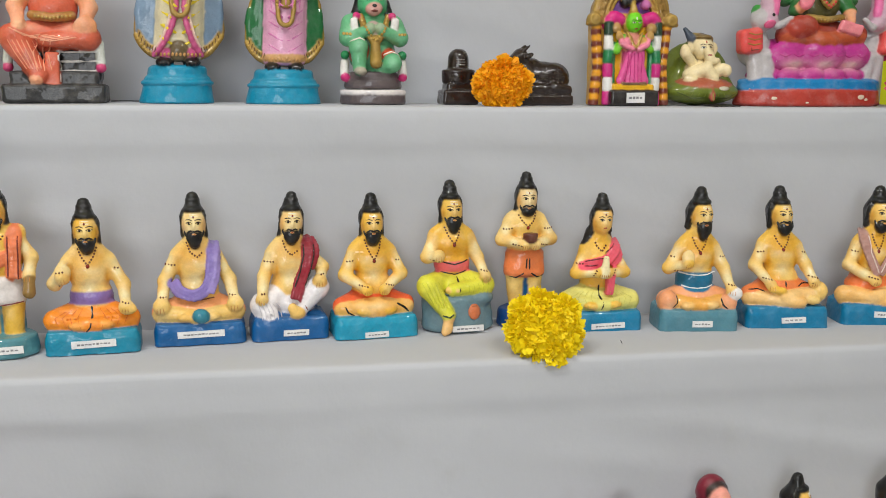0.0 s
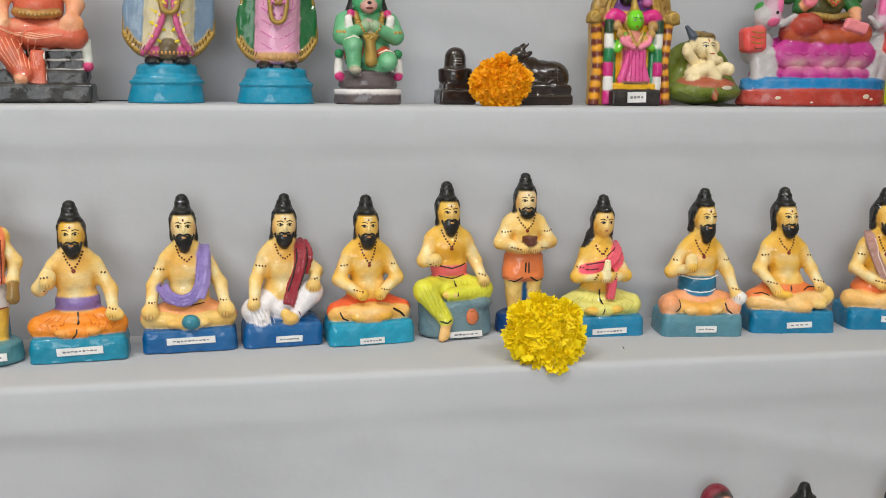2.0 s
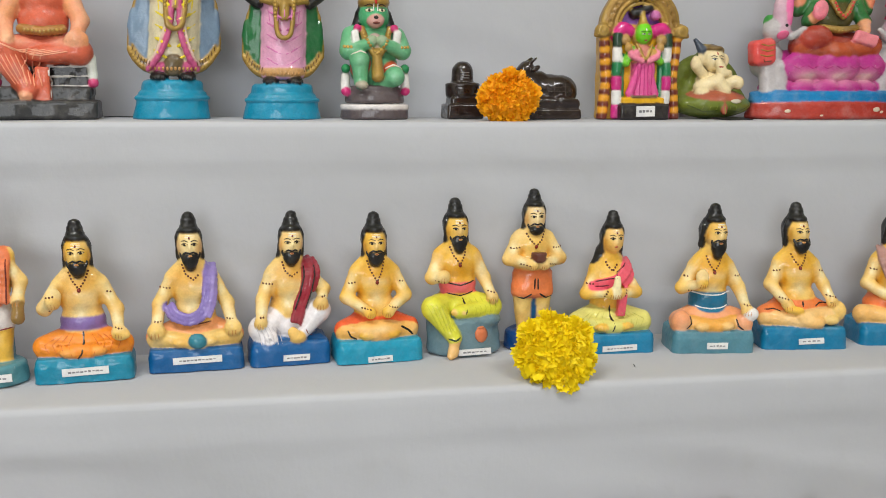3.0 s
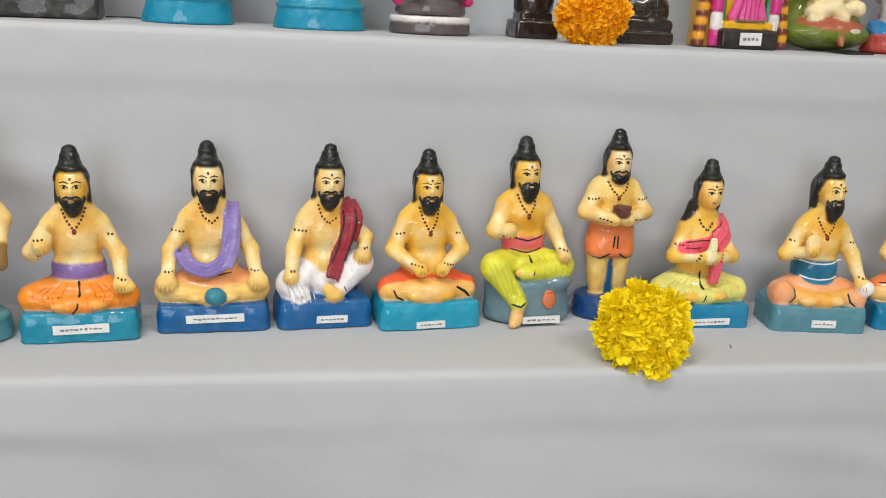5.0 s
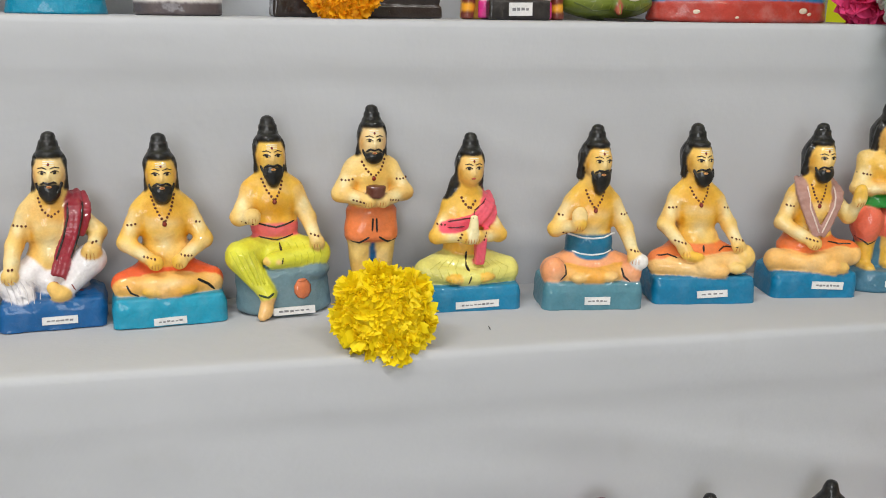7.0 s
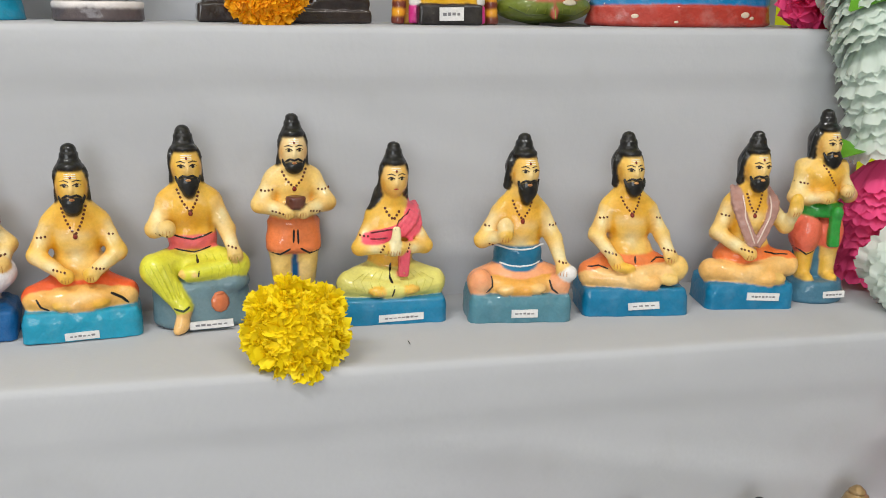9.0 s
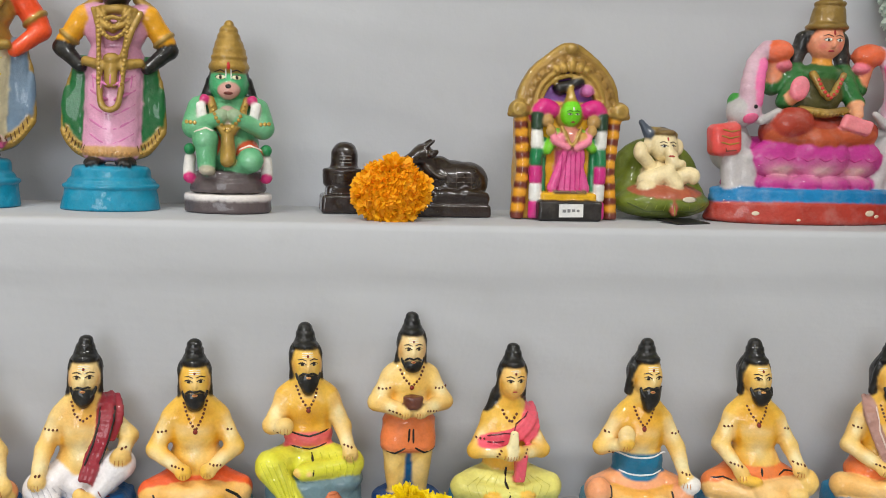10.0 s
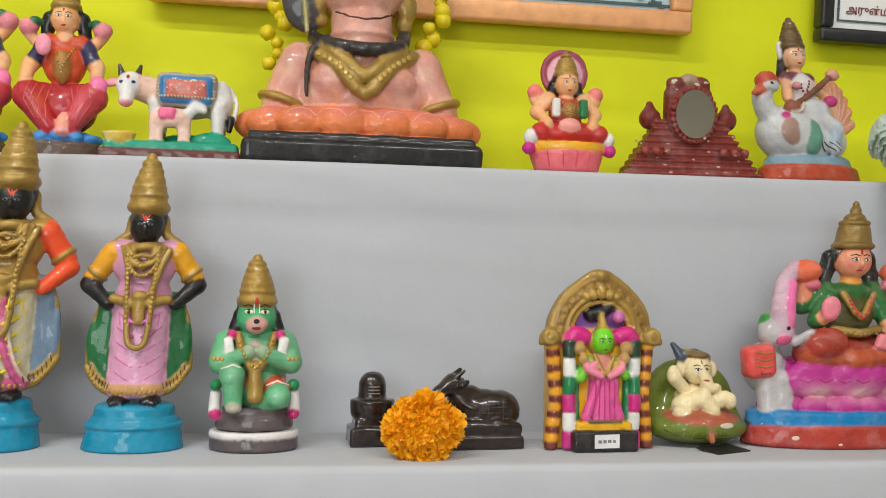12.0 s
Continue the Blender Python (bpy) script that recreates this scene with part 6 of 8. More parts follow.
        s.rope([(q * 6.1, -1.6, 11.2), (q * 6.1, -1.4, 13.2), (q * 5.8, -0.8, 15.0)], 0.45, (236, 110, 170), 0.12)
        s.cap((q * 5.6, -1.8, 9.6), (q * 4.4, -2.0, 10.6), 0.42, 0.28, E)
        s.box((q * 8.3, -1.0, 7.8), (1.25, 1.1, 1.5), 0.6, (230, 84, 80), (0, q * 8, 0), 0.08)
        s.ball((q * 7.6, -0.3, 11.3), (0.5, 0.8, 0.9), (56, 150, 60), k=0.1)
    s.fire()
    features(s, 0, 17.2, 1.15, (24, 20, 20), (206, 40, 60))
    for q in range(7):
        a = -4.5 + q * 1.5
        s.line([(a - 0.6, 6.3), (a, 6.0), (a + 0.6, 6.3)], 0.1, (190, 50, 134))
        s.spray((a, -2.6, 5.4), (0.8, 1.2, 0.7), (206, 170, 172), 0.8)
        s.spray((a + 0.7, -2.6, 7.2), (0.7, 1.2, 0.5), (206, 120, 170), 0.6)
    s.beads([(-1.2, 14.0), (-0.6, 12.6), (0, 11.9), (0.6, 12.6), (1.2, 14.0)], 0.17, (206, 60, 50), 0.42)
    s.beads([(-2.0, 10.6), (0, 10.3), (2.0, 10.6)], 0.17, (182, 148, 72, 0.5), 0.4)
    for w in range(3):
        s.line([(-9.0, 8.7 - 0.6 * w), (-8.2, 8.5 - 0.6 * w), (-7.4, 8.7 - 0.6 * w)], 0.1, (176, 124, 56))
    s.line([(-8.5, 7.0), (-8.4, 6.7), (-7.5, 6.8)], 0.07, (120, 60, 40))
    for x in (-6.7,):
        s.dab(x + 0.3, 10.9, 0.2, 0.2, BLACK, 0.1)
        s.dab(x, 9.8, 0.6, 0.5, (244, 110, 160), 0.12)
    for x, z, w in ((-5.5, 1.0, 0.35), (4.6, 1.2, 0.5), (5.4, 0.9, 0.3), (-2.0, 0.5, 0.2)):
        s.dab(x, z, w, w * 0.6, (232, 214, 190), 0.04)
    return s.build("clay_idol", pose(0.613, 1.184, 1.272, 0, 0, 2) @ Matrix.Diagonal((1.14, 1.0, 1.0, 1.0)), "seated goddess idol on pink lotus between white elephants", "idol", MID, PAINT_WORN)


lotus_goddess()


def robed_sitter():
    s = Clay(0.12)
    K, O, S = (46, 46, 46), (206, 98, 70), (234, 160, 122)
    s.box((0, 0, 1.0), (5.2, 3.0, 1.0), 0.35, K)
    s.box((0, 0.4, 2.6), (4.5, 2.4, 0.8), 0.3, K)
    s.box((1.6, 1.0, 4.6), (3.1, 1.6, 2.2), 0.3, (48, 48, 50))
    for q in range(4):
        s.rope([(0.4, -0.9, 3.4 + q * 1.0), (4.6, -0.9, 3.5 + q * 1.0)], 0.13, (206, 204, 200), 0.05)
    s.ball((-0.4, 0.4, 7.2), (3.8, 2.2, 1.9), O)
    s.cap((-1.5, 0.0, 7.2), (-4.0, -1.2, 7.0), 1.6, 1.4, O)
    s.cap((-3.8, -1.4, 6.6), (-1.4, -2.0, 3.0), 1.5, 1.0, O)
    s.cap((1.0, 0.0, 7.4), (3.6, -1.0, 7.0), 1.6, 1.3, O)
    s.cap((3.6, -1.2, 6.8), (-0.8, -2.0, 6.6), 1.1, 0.7, O)
    for q in range(6):
        s.cap((-3.8 + 0.6 * q, -2.9, 7.0), (-2.4 + 0.35 * q, -3.0, 3.2), 0.1, 0.08, None, 0.2, "cut")
    s.box((-0.1, -1.9, 3.6), (0.7, 0.5, 1.8), 0.2, O)
    s.ball((-1.7, -2.3, 2.5), (0.7, 1.0, 0.5), S)
    s.ball((0, 0.5, 10.0), (2.5, 1.7, 2.4), O)
    s.ball((0, 0.5, 12.4), (2.7, 1.6, 1.8), O)
    for q in (-1, 1):
        s.cap((q * 2.6, 0.4, 12.8), (q * 3.7, -0.2, 10.2), 1.0, 0.9, S)
        s.cap((q * 3.7, -0.2, 10.2), (q * 3.3, -1.8, 8.2), 0.85, 0.65, S)
        s.rope([(q * 4.6, -0.5, 6.4), (q * 4.7, -0.7, 4.4)], 0.5, (214, 218, 208), 0.08)
        s.ball((q * 4.7, -0.8, 3.8), 0.55, (206, 70, 120), k=0.1)
    s.ball((3.4, -1.8, 8.2), (1.2, 0.6, 1.0), S)
    s.rope([(-2.0, -1.1, 9.3), (0, -1.8, 9.0), (2.0, -1.1, 9.3)], 0.5, (170, 120, 60, 0.3), 0.08)
    s.cap((0, 0.3, 13.5), (0, 0.2, 15), 0.9, 0.85, S)
    s.ball((0, 0.1, 16), (1.5, 1.4, 1.7), S)
    s.ball((0, 0.6, 16.5), (1.7, 1.2, 1.5), BLACK, k=0.1)
    crown(s, 0, 0.3, 17.4, 1.6, 4.0)
    s.fire()
    features(s, 0, 15.9, 1.1)
    # raised folds and knees of the robe lightened in the paint
    for w in range(6):
        s.line([(-4.2 + 0.5 * w, 7.9 - 0.25 * w), (-2.6 + 0.5 * w, 7.0 - 0.1 * w), (-1.0 + 0.7 * w, 7.2 - 0.05 * w)], 0.07, (236, 166, 134))
        s.line([(-4.3 + 0.45 * w, 6.6), (-3.6 + 0.42 * w, 5.2), (-2.6 + 0.3 * w, 3.6)], 0.06, (236, 160, 128))
    for q in (-1, 1):
        s.spray((q * 2.2, -1.6, 8.0), (1.2, 1.0, 0.6), (236, 170, 136), 0.6, True)
    s.beads([(-2.0, 9.2), (0, 8.9), (2.0, 9.2)], 0.16, (186, 152, 80, 0.4), 0.4)
    for q in (-1.3, -0.6, 0.1):
        s.line([(q, 6.9), (q - 0.6, 5.4), (q - 0.2, 3.4)], 0.08, (236, 156, 122))
    s.line([(0.55, 5.4), (0.6, 3.6), (0.62, 2.2)], 0.1, (226, 220, 214))
    return finish(s, -0.277, 1.178, "idol in orange-red robes seated on grey stepped throne", 5, 1.272, "clay_idol", MID, 1.0, "idol", PAINT_WORN)


robed_sitter()

# ---- top step ----
TOP = "painted idols on the top step"
TZ = 1.532


def red_goddess(x, y, label, scale=1.0):
    s = Clay(0.12)
    R, S = (178, 38, 48), (238, 176, 128)
    s.drum((0, 0, 0.8), 3.8, 2.8, 0.8, 0.3, (94, 74, 62), 0.03)
    s.drum((0, 0, 2.0), 3.4, 2.5, 0.6, 0.3, (22, 110, 186), 0.1)
    for q in range(7):
        a = math.pi * (1.0 + q / 6)
        s.ball((3.2 * math.cos(a), 2.3 * math.sin(a), 2.0), (0.7, 0.6, 0.5), (60, 140, 206), k=0.1)
    s.ball((0, 0.4, 5.0), (3.2, 2.0, 2.6), R)
    # orange cloth tint, then a pink highlight painted on the skirt
    s.spray((-1.6, -2.2, 5.4), (1.0, 1.0, 1.4), (226, 96, 60), 0.7, True)
    s.spray((1.9, -2.2, 5.0), (0.7, 1.0, 1.6), (226, 120, 140), 0.7, True)
    for q in (-1, 1):
        s.cap((q * 1.2, 0.0, 6.0), (q * 3.0, -1.2, 6.2), 1.5, 1.3, R)
        s.cap((q * 3.0, -1.4, 6.0), (q * 0.9, -1.8, 3.0), 1.4, 0.9, R if q < 0 else (196, 62, 72))
        s.cap((q * 2.0, 0.4, 11.3), (q * 2.7, 0.0, 9.9), 0.8, 0.75, (46, 44, 84))
        s.cap((q * 2.7, 0.0, 9.9), (q * 3.1, -0.1, 9.2), 0.7, 0.68, (226, 170, 96))
        s.cap((q * 3.2, 0.0, 9.4), (q * 3.3, -1.5, 7.4), 0.75, 0.6, S)
        s.cap((q * 2.4, 0.8, 11.4), (q * 3.4, 0.6, 12.4), 0.6, 0.5, S)
        s.ball((q * 3.5, 0.4, 13.2), (0.95, 0.8, 0.9), (226, 136, 146))
        s.ball((q * 2.9, 0.2, 13.7), (0.6, 0.5, 0.5), (30, 100, 60), k=0.1)
        s.cap((q * 1.5, 0.7, 14.2), (q * 2.0, 0.7, 11.6), 0.75, 0.5, BLACK)
    s.ball((0.5, -2.2, 3.2), (0.7, 0.7, 1.2), (240, 160, 136))
    s.ball((0.4, -2.4, 2.4), (0.6, 1.0, 0.4), (244, 168, 170))
    s.ball((-1.7, -1.5, 11.0), (0.75, 0.4, 1.1), (240, 150, 170))
    s.ball((3.6, -1.8, 7.2), (0.8, 0.6, 0.9), (238, 120, 170))
    s.ball((0, 0.4, 9.4), (2.0, 1.5, 2.2), (206, 80, 44))
    s.ball((0, -0.9, 9.0), (0.8, 0.7, 1.7), (166, 118, 60, 0.3))
    s.cap((-1.4, 0.4, 11.6), (1.4, 0.4, 11.6), 0.9, 0.9, (206, 80, 44))
    s.cap((0, 0.2, 12), (0, 0.1, 13), 0.8, 0.75, S)
    s.ball((0, 0.0, 14.0), (1.3, 1.25, 1.6), S, k=0.12)
    s.ball((0, 0.6, 14.6), (1.6, 1.2, 1.5), BLACK, k=0.1)
    crown(s, 0, 0.3, 15.3, 1.4, 3.4)
    s.fire()
    features(s, 0, 13.9, 1.0)
    for q in (-1, 1):
        for w in range(4):
            s.line([(q * (0.9 + 0.6 * w), 7.2), (q * (1.3 + 0.6 * w), 5.4), (q * (1.0 + 0.35 * w), 3.6)], 0.08, (206, 84, 84))
    s.beads([(-1.0, 11.2), (0, 8.6), (1.0, 11.2)], 0.15, (182, 148, 72, 0.5), 0.36)
    return finish(s, x, y, label, 4, TZ, "clay_idol", TOP, scale, "idol")


red_goddess(-0.133, 1.315, "seated goddess idol in red robes on blue and brown base")
red_goddess(-0.226, 1.318, "seated goddess idol in deep red robes on brown base", 1.05)


def cow_and_calf():
    s = Clay(0.12)
    W = (222, 220, 216)
    s.box((0, 0, 0.5), (6.3, 2.6, 0.5), 0.3, (96, 50, 44))
    s.box((0.1, 0, 1.25), (6.0, 2.4, 0.5), 0.4, (10, 148, 118))
    s.ball((1.6, 0.6, 1.8), (3.4, 1.2, 1.0), (14, 150, 118), k=0.4)
    s.ball((3.6, -0.8, 1.9), (1.8, 0.9, 1.0), (14, 150, 118), k=0.3)
    s.ball((1.4, 0.5, 6.2), (3.7, 1.6, 1.9), (230, 190, 172))
    s.ball((4.2, 0.5, 6.0), (1.3, 1.5, 2.1), W)
    for x, y in ((-1.4, -0.5), (-1.2, 1.5), (4.2, -0.6), (4.3, 1.4)):
        s.cap((x, y, 5.4), (x - 0.1, y, 2.0), 0.8, 0.45, W)
        s.cap((x - 0.1, y, 2.0), (x - 0.15, y - 0.1, 1.5), 0.48, 0.55, BLACK, 0.08)
    s.cap((-1.6, 0.3, 6.6), (-3.4, -0.4, 7.0), 1.4, 1.1, (230, 192, 176))
    s.ball((-3.9, -0.7, 7.0), (1.15, 1.1, 1.2), W)
    s.cap((-3.9, -1.2, 6.6), (-4.0, -1.9, 5.4), 0.85, 0.62, W)
    s.ball((-4.0, -2.0, 5.2), (0.62, 0.5, 0.45), (234, 150, 160), k=0.12)
    for q in (-1, 1):
        s.ball((-3.9 + q * 1.6, -0.5, 7.2), (0.75, 0.25, 0.4), (234, 150, 160), (0, q * 18, 0), 0.1)
        s.cap((-3.9 + q * 0.7, -0.4, 8.0), (-3.9 + q * 0.95, -0.3, 8.9), 0.36, 0.16, (52, 48, 44), 0.1)
    s.rope([(5.2, 0.4, 7.2), (5.8, 0.2, 6.0), (5.6, -0.4, 4.2)], 0.22, W, 0.1)
    s.cap((5.3, -0.5, 4.2), (5.2, -0.6, 3.2), 0.4, 0.28, BLACK, 0.1)
    # saddle cloth
    s.box((1.3, -0.2, 6.8), (2.7, 1.45, 1.6), 0.5, (176, 166, 150, 0.25), (8, 0, 0), 0.05)
    s.box((1.3, -0.35, 6.8), (2.4, 1.5, 1.3), 0.4, (40, 122, 178), (8, 0, 0), 0.05)
    s.box((1.3, -0.5, 6.85), (1.9, 1.5, 0.95), 0.4, (206, 110, 92), (8, 0, 0), 0.05)
    # calf
    s.ball((-0.1, -1.6, 4.0), (1.9, 0.75, 0.95), (234, 196, 178))
    s.box((-0.3, -1.8, 4.3), (0.8, 0.72, 0.6), 0.4, (236, 110, 150), None, 0.05)
    for x in (-1.6, -1.0, 0.9, 1.4):
        s.cap((x, -1.6, 3.4), (x, -1.7, 1.7), 0.4, 0.28, (234, 196, 178))
        s.ball((x, -1.8, 1.5), (0.34, 0.4, 0.25), BLACK, k=0.06)
    s.cap((1.5, -1.5, 4.4), (2.2, -1.3, 5.1), 0.55, 0.5, W)
    s.cap((2.2, -1.3, 5.2), (2.9, -1.6, 4.8), 0.55, 0.36, W)
    s.drum((-4.5, -1.6, 2.0), 1.2, 0.9, 0.5, 0.2, (214, 190, 80), -0.3)
    s.fire()
    for q in (-1, 1):
        s.dab(-3.95 + q * 0.55, 7.1, 0.2, 0.16, (60, 90, 130), 0.1)
        s.dab(-3.95 + q * 0.55, 7.1, 0.09, 0.1, BLACK, 0.14)
    s.dab(-3.9, 7.6, 0.16, 0.2, (196, 40, 50), 0.1)
    rnd = random.Random(5)
    for _ in range(26):
        a, b = rnd.uniform(-0.4, 2.9), rnd.uniform(6.4, 7.6)
        s.line([(a, b), (a + rnd.uniform(-0.3, 0.3), b + rnd.uniform(-0.2, 0.2))], 0.07, (226, 222, 206), 0.02)
    s.beads([(-1.3, 8.0), (-1.3, 6.0), (3.8, 5.9), (3.8, 8.0)], 0.13, (206, 196, 170, 0.4), 0.3)
    return finish(s, -0.0265, 1.312, "white cow with calf on green base", 3, TZ, "clay_cow", TOP, 1.07, "figurine")


cow_and_calf()


def great_bust():
    s = Clay(0.19)
    P, K, L = (214, 152, 140), (20, 19, 21), (226, 124, 70)
    s.box((0, 0, 1.3), (12.2, 5.2, 1.3), 0.7, K)
    s.box((0, 0, 2.7), (11.5, 4.8, 0.6), 0.4, K)
    for q in range(8):
        a = math.pi * (1.03 + 0.94 * q / 7)
        s.ball((10.2 * math.cos(a), 0.5 + 3.9 * math.sin(a), 4.5), (2.9, 1.5, 1.75), L, k=0.06)
        s.spray((10.4 * math.cos(a), 0.3 + 4.6 * math.sin(a), 5.6), (2.2, 1.2, 0.8), (216, 124, 118), 0.85, True)
    s.drum((0, 0.4, 4.6), 10.6, 4.0, 1.7, 0.8, L)
    s.ball((0, 0.6, 8.0), (8.2, 3.8, 4.0), P)
    s.ball((0, 0.6, 11.0), (7.2, 3.2, 2.8), P)
    for q in (-1, 1):
        s.cap((q * 6.4, 0.6, 11.2), (q * 8.2, 0.2, 6.6), 2.3, 2.2, P)
        s.ring((q * 8.1, 0.2, 7.0), 2.3, 0.42, GOLD, (0, q * -18, 0), k=0.08)
        s.ball((q * 3.1, -2.0, 9.2), (2.4, 1.5, 1.9), P)
        s.ball((q * 4.7, 0.3, 17.8), (1.1, 1.0, 2.0), GOLD, k=0.15)
        s.ball((q * 4.5, 0.3, 15.9), (0.9, 0.8, 0.9), GOLD, k=0.15)
    s.cap((0, 0.4, 12), (0, 0.2, 16.6), 3.4, 3.2, P)
    s.ring((0, 0.2, 14.2), 3.15, 0.3, P, k=0.3)
    # pale highlight band painted across the throat
    s.spray((0, -3.2, 14.6), (2.6, 1.2, 0.9), (226, 176, 166), 0.7, True)
    s.ball((0, -0.2, 20.2), (4.5, 3.9, 4.9), P, k=0.12)
    s.ball((0, -3.8, 18.9), (1.3, 0.6, 0.42), (196, 84, 90), k=0.15)
    s.ball((0, -4.0, 21.2), (0.7, 0.8, 1.2), P, k=0.3)
    s.ball((0, 1.0, 23.0), (4.5, 3.4, 3.6), (58, 50, 46), k=0.2)
    # gold breast collar coming to a point
    s.rope([(-5.2, -1.2, 12.2), (-2.6, -3.2, 10.2), (0, -3.8, 7.6), (2.6, -3.2, 10.2), (5.2, -1.2, 12.2)], 0.7, GOLD, 0.15)
    s.rope([(-4.0, -1.8, 12.6), (-2.0, -3.2, 11.0), (0, -3.6, 9.4), (2.0, -3.2, 11.0), (4.0, -1.8, 12.6)], 0.8, GOLD, 0.15)
    # dark snake round the neck, with its tail over one shoulder
    s.rope([(-5.0, 0.6, 14.0), (-3.6, -2.2, 12.9), (0, -3.6, 12.2), (3.6, -2.2, 12.9), (4.6, 0.6, 15.0)], 0.72, (46, 40, 40), 0.15)
    s.rope([(-3.8, -2.0, 13.4), (-5.2, -2.0, 12.2), (-5.8, -2.3, 10.0), (-5.8, -2.8, 7.2)], 0.52, (46, 40, 40), 0.12, r2=0.18)
    s.ball((-6.2, 0.2, 17.4), (2.2, 1.0, 3.0), (64, 62, 64), (0, -12, 0), 0.15)
    s.cap((-5.8, -0.8, 14.4), (-6.4, -0.8, 20.0), 0.28, 0.22, (176, 170, 120, 0.3), 0.06)
    s.fire()
    for q in (-1, 1):
        s.beads([(q * 1.0, 8.6), (q * 3.0, 10.6), (q * 5.0, 12.0)], 0.3, (196, 164, 80, 0.5), 0.7)
    # dark crease under the chin put in as a painted line
    s.line([(-3.0, 16.6), (-1.6, 15.75), (0, 15.45), (1.6, 15.75), (3.0, 16.6)], 0.12, (70, 36, 34))
    for q in (-1, 1):
        s.dab(q * 1.6, 22.2, 0.8, 0.4, (244, 240, 232), 0.15)
        s.dab(q * 1.6, 22.2, 0.34, 0.36, BLACK, 0.2)
    for a in (-8.0, -5.0, -1.7, 1.7, 5.0):
        s.line([(a, 5.0), (a + 0.8, 5.75), (a + 1.6, 5.9), (a + 2.5, 5.7), (a + 3.2, 5.0)], 0.07, (232, 164, 140))
    return finish(s, 0.162, 1.337, "large pink bust idol on orange lotus and black base", 3, TZ, "clay_bust", TOP, 1.0, "bust")


great_bust()


def yellow_locks():
    """Glossy yellow plastic blossom chains that hang from a head ornament behind the bust."""
    mat = plain("yellow_plastic", lin((222, 200, 30)), 0.2, 60, 0.12, 0.1, 0.0, 0.3)
    for q, x, z0 in ((-1, 0.072, 1.652), (1, 0.243, 1.645)):
        root = empty("plastic_garland", pose(x, 1.375, z0), "shiny yellow plastic blossom chain beside the bust", "garland", "yellow plastic chains")
        rnd = random.Random(8 + q)
        for i in range(14):
            bm = bmesh.new()
            bmesh.ops.create_icosphere(bm, subdivisions=2, radius=0.0085 + rnd.uniform(-0.002, 0.003))
            for v in bm.verts:
                v.co *= 1 + 0.22 * noise.noise(v.co * 260 + Vector((i, 0, 0)))
            ob = part("blossom", bm, mat, root)
            ob.location = (rnd.uniform(-0.012, 0.012) + (q * 0.012 if i > 6 else 0), rnd.uniform(-0.006, 0.006), 0.0105 * i)


yellow_locks()


def pink_lotus_goddess():
    s = Clay(0.12)
    P, S = (234, 110, 120), (238, 176, 128)
    s.drum((0, 0, 1.3), 3.3, 2.4, 1.3, 0.6, P, -0.26)
    s.drum((0, 0, 2.8), 4.2, 2.9, 0.5, 0.3, (236, 172, 40), 0.0)
    s.ball((0, 0.2, 4.2), (4.0, 2.4, 1.2), (190, 46, 46))
    for q in (-1, 1):
        s.cap((q * 1.2, 0.1, 4.6), (q * 3.2, -1.0, 4.3), 1.1, 1.0, (190, 46, 46))
        s.ball((q * 4.2, -1.0, 3.8), (0.8, 0.7, 0.8), (230, 228, 224), k=0.1)
        s.ball((q * 4.4, -1.0, 2.6), (0.7, 0.7, 0.7), (196, 40, 130), k=0.1)
        s.cap((q * 1.9, 0.4, 8.0), (q * 3.2, 0.2, 6.6), 0.75, 0.7, S)
        s.cap((q * 3.2, 0.2, 6.6), (q * 2.4, -1.4, 5.2), 0.65, 0.5, S)
        s.cap((q * 2.4, 0.6, 8.2), (q * 3.3, 0.6, 8.0), 0.65, 0.65, S)
        s.ball((q * 3.4, 0.5, 8.8), (0.85, 0.7, 0.85), (236, 128, 118))
        s.cap((q * 1.2, 0.7, 9.6), (q * 1.7, 0.6, 7.8), 0.65, 0.45, BLACK)
        s.box((q * 1.5, -1.0, 7.0), (0.4, 0.4, 1.0), 0.2, (226, 226, 220) if q < 0 else (36, 120, 70), None, 0.06)
    s.ball((-0.3, -1.9, 5.0), (1.2, 0.7, 0.8), (240, 160, 150))
    s.ball((0, 0.4, 6.6), (1.9, 1.4, 1.9), (186, 66, 52))
    s.ball((0, -0.8, 6.6), (0.8, 0.7, 1.0), (166, 118, 60, 0.3))
    s.cap((0, 0.2, 8.2), (0, 0.1, 9), 0.75, 0.7, S)
    s.ball((0, 1.1, 11.0), (2.4, 0.5, 2.5), (226, 170, 184))
    s.ring((0, 1.0, 11.0), 2.3, 0.36, (160, 70, 90), (90, 0, 0), 1.0)
    s.ball((0, 0.0, 9.7), (1.2, 1.15, 1.45), S, k=0.12)
    s.ball((0, 0.6, 10.2), (1.45, 1.1, 1.4), BLACK, k=0.1)
    crown(s, 0, 0.4, 10.8, 1.25, 2.5, (164, 132, 62, 0.45), 3)
    s.fire()
    features(s, 0, 9.6, 0.95)
    s.beads([(-1.0, 8.2), (0, 6.0), (1.0, 8.2)], 0.14, (182, 148, 72, 0.5), 0.34)
    for a in (-2.4, -1.1, 0.2, 1.5, 2.6):
        s.line([(a * 1.15, 2.3), (a, 0.6)], 0.08, (214, 76, 96))
    return finish(s, 0.3765, 1.305, "small goddess idol on pink lotus with round halo", 4, TZ, "clay_idol", TOP, 0.99, "idol")


pink_lotus_goddess()


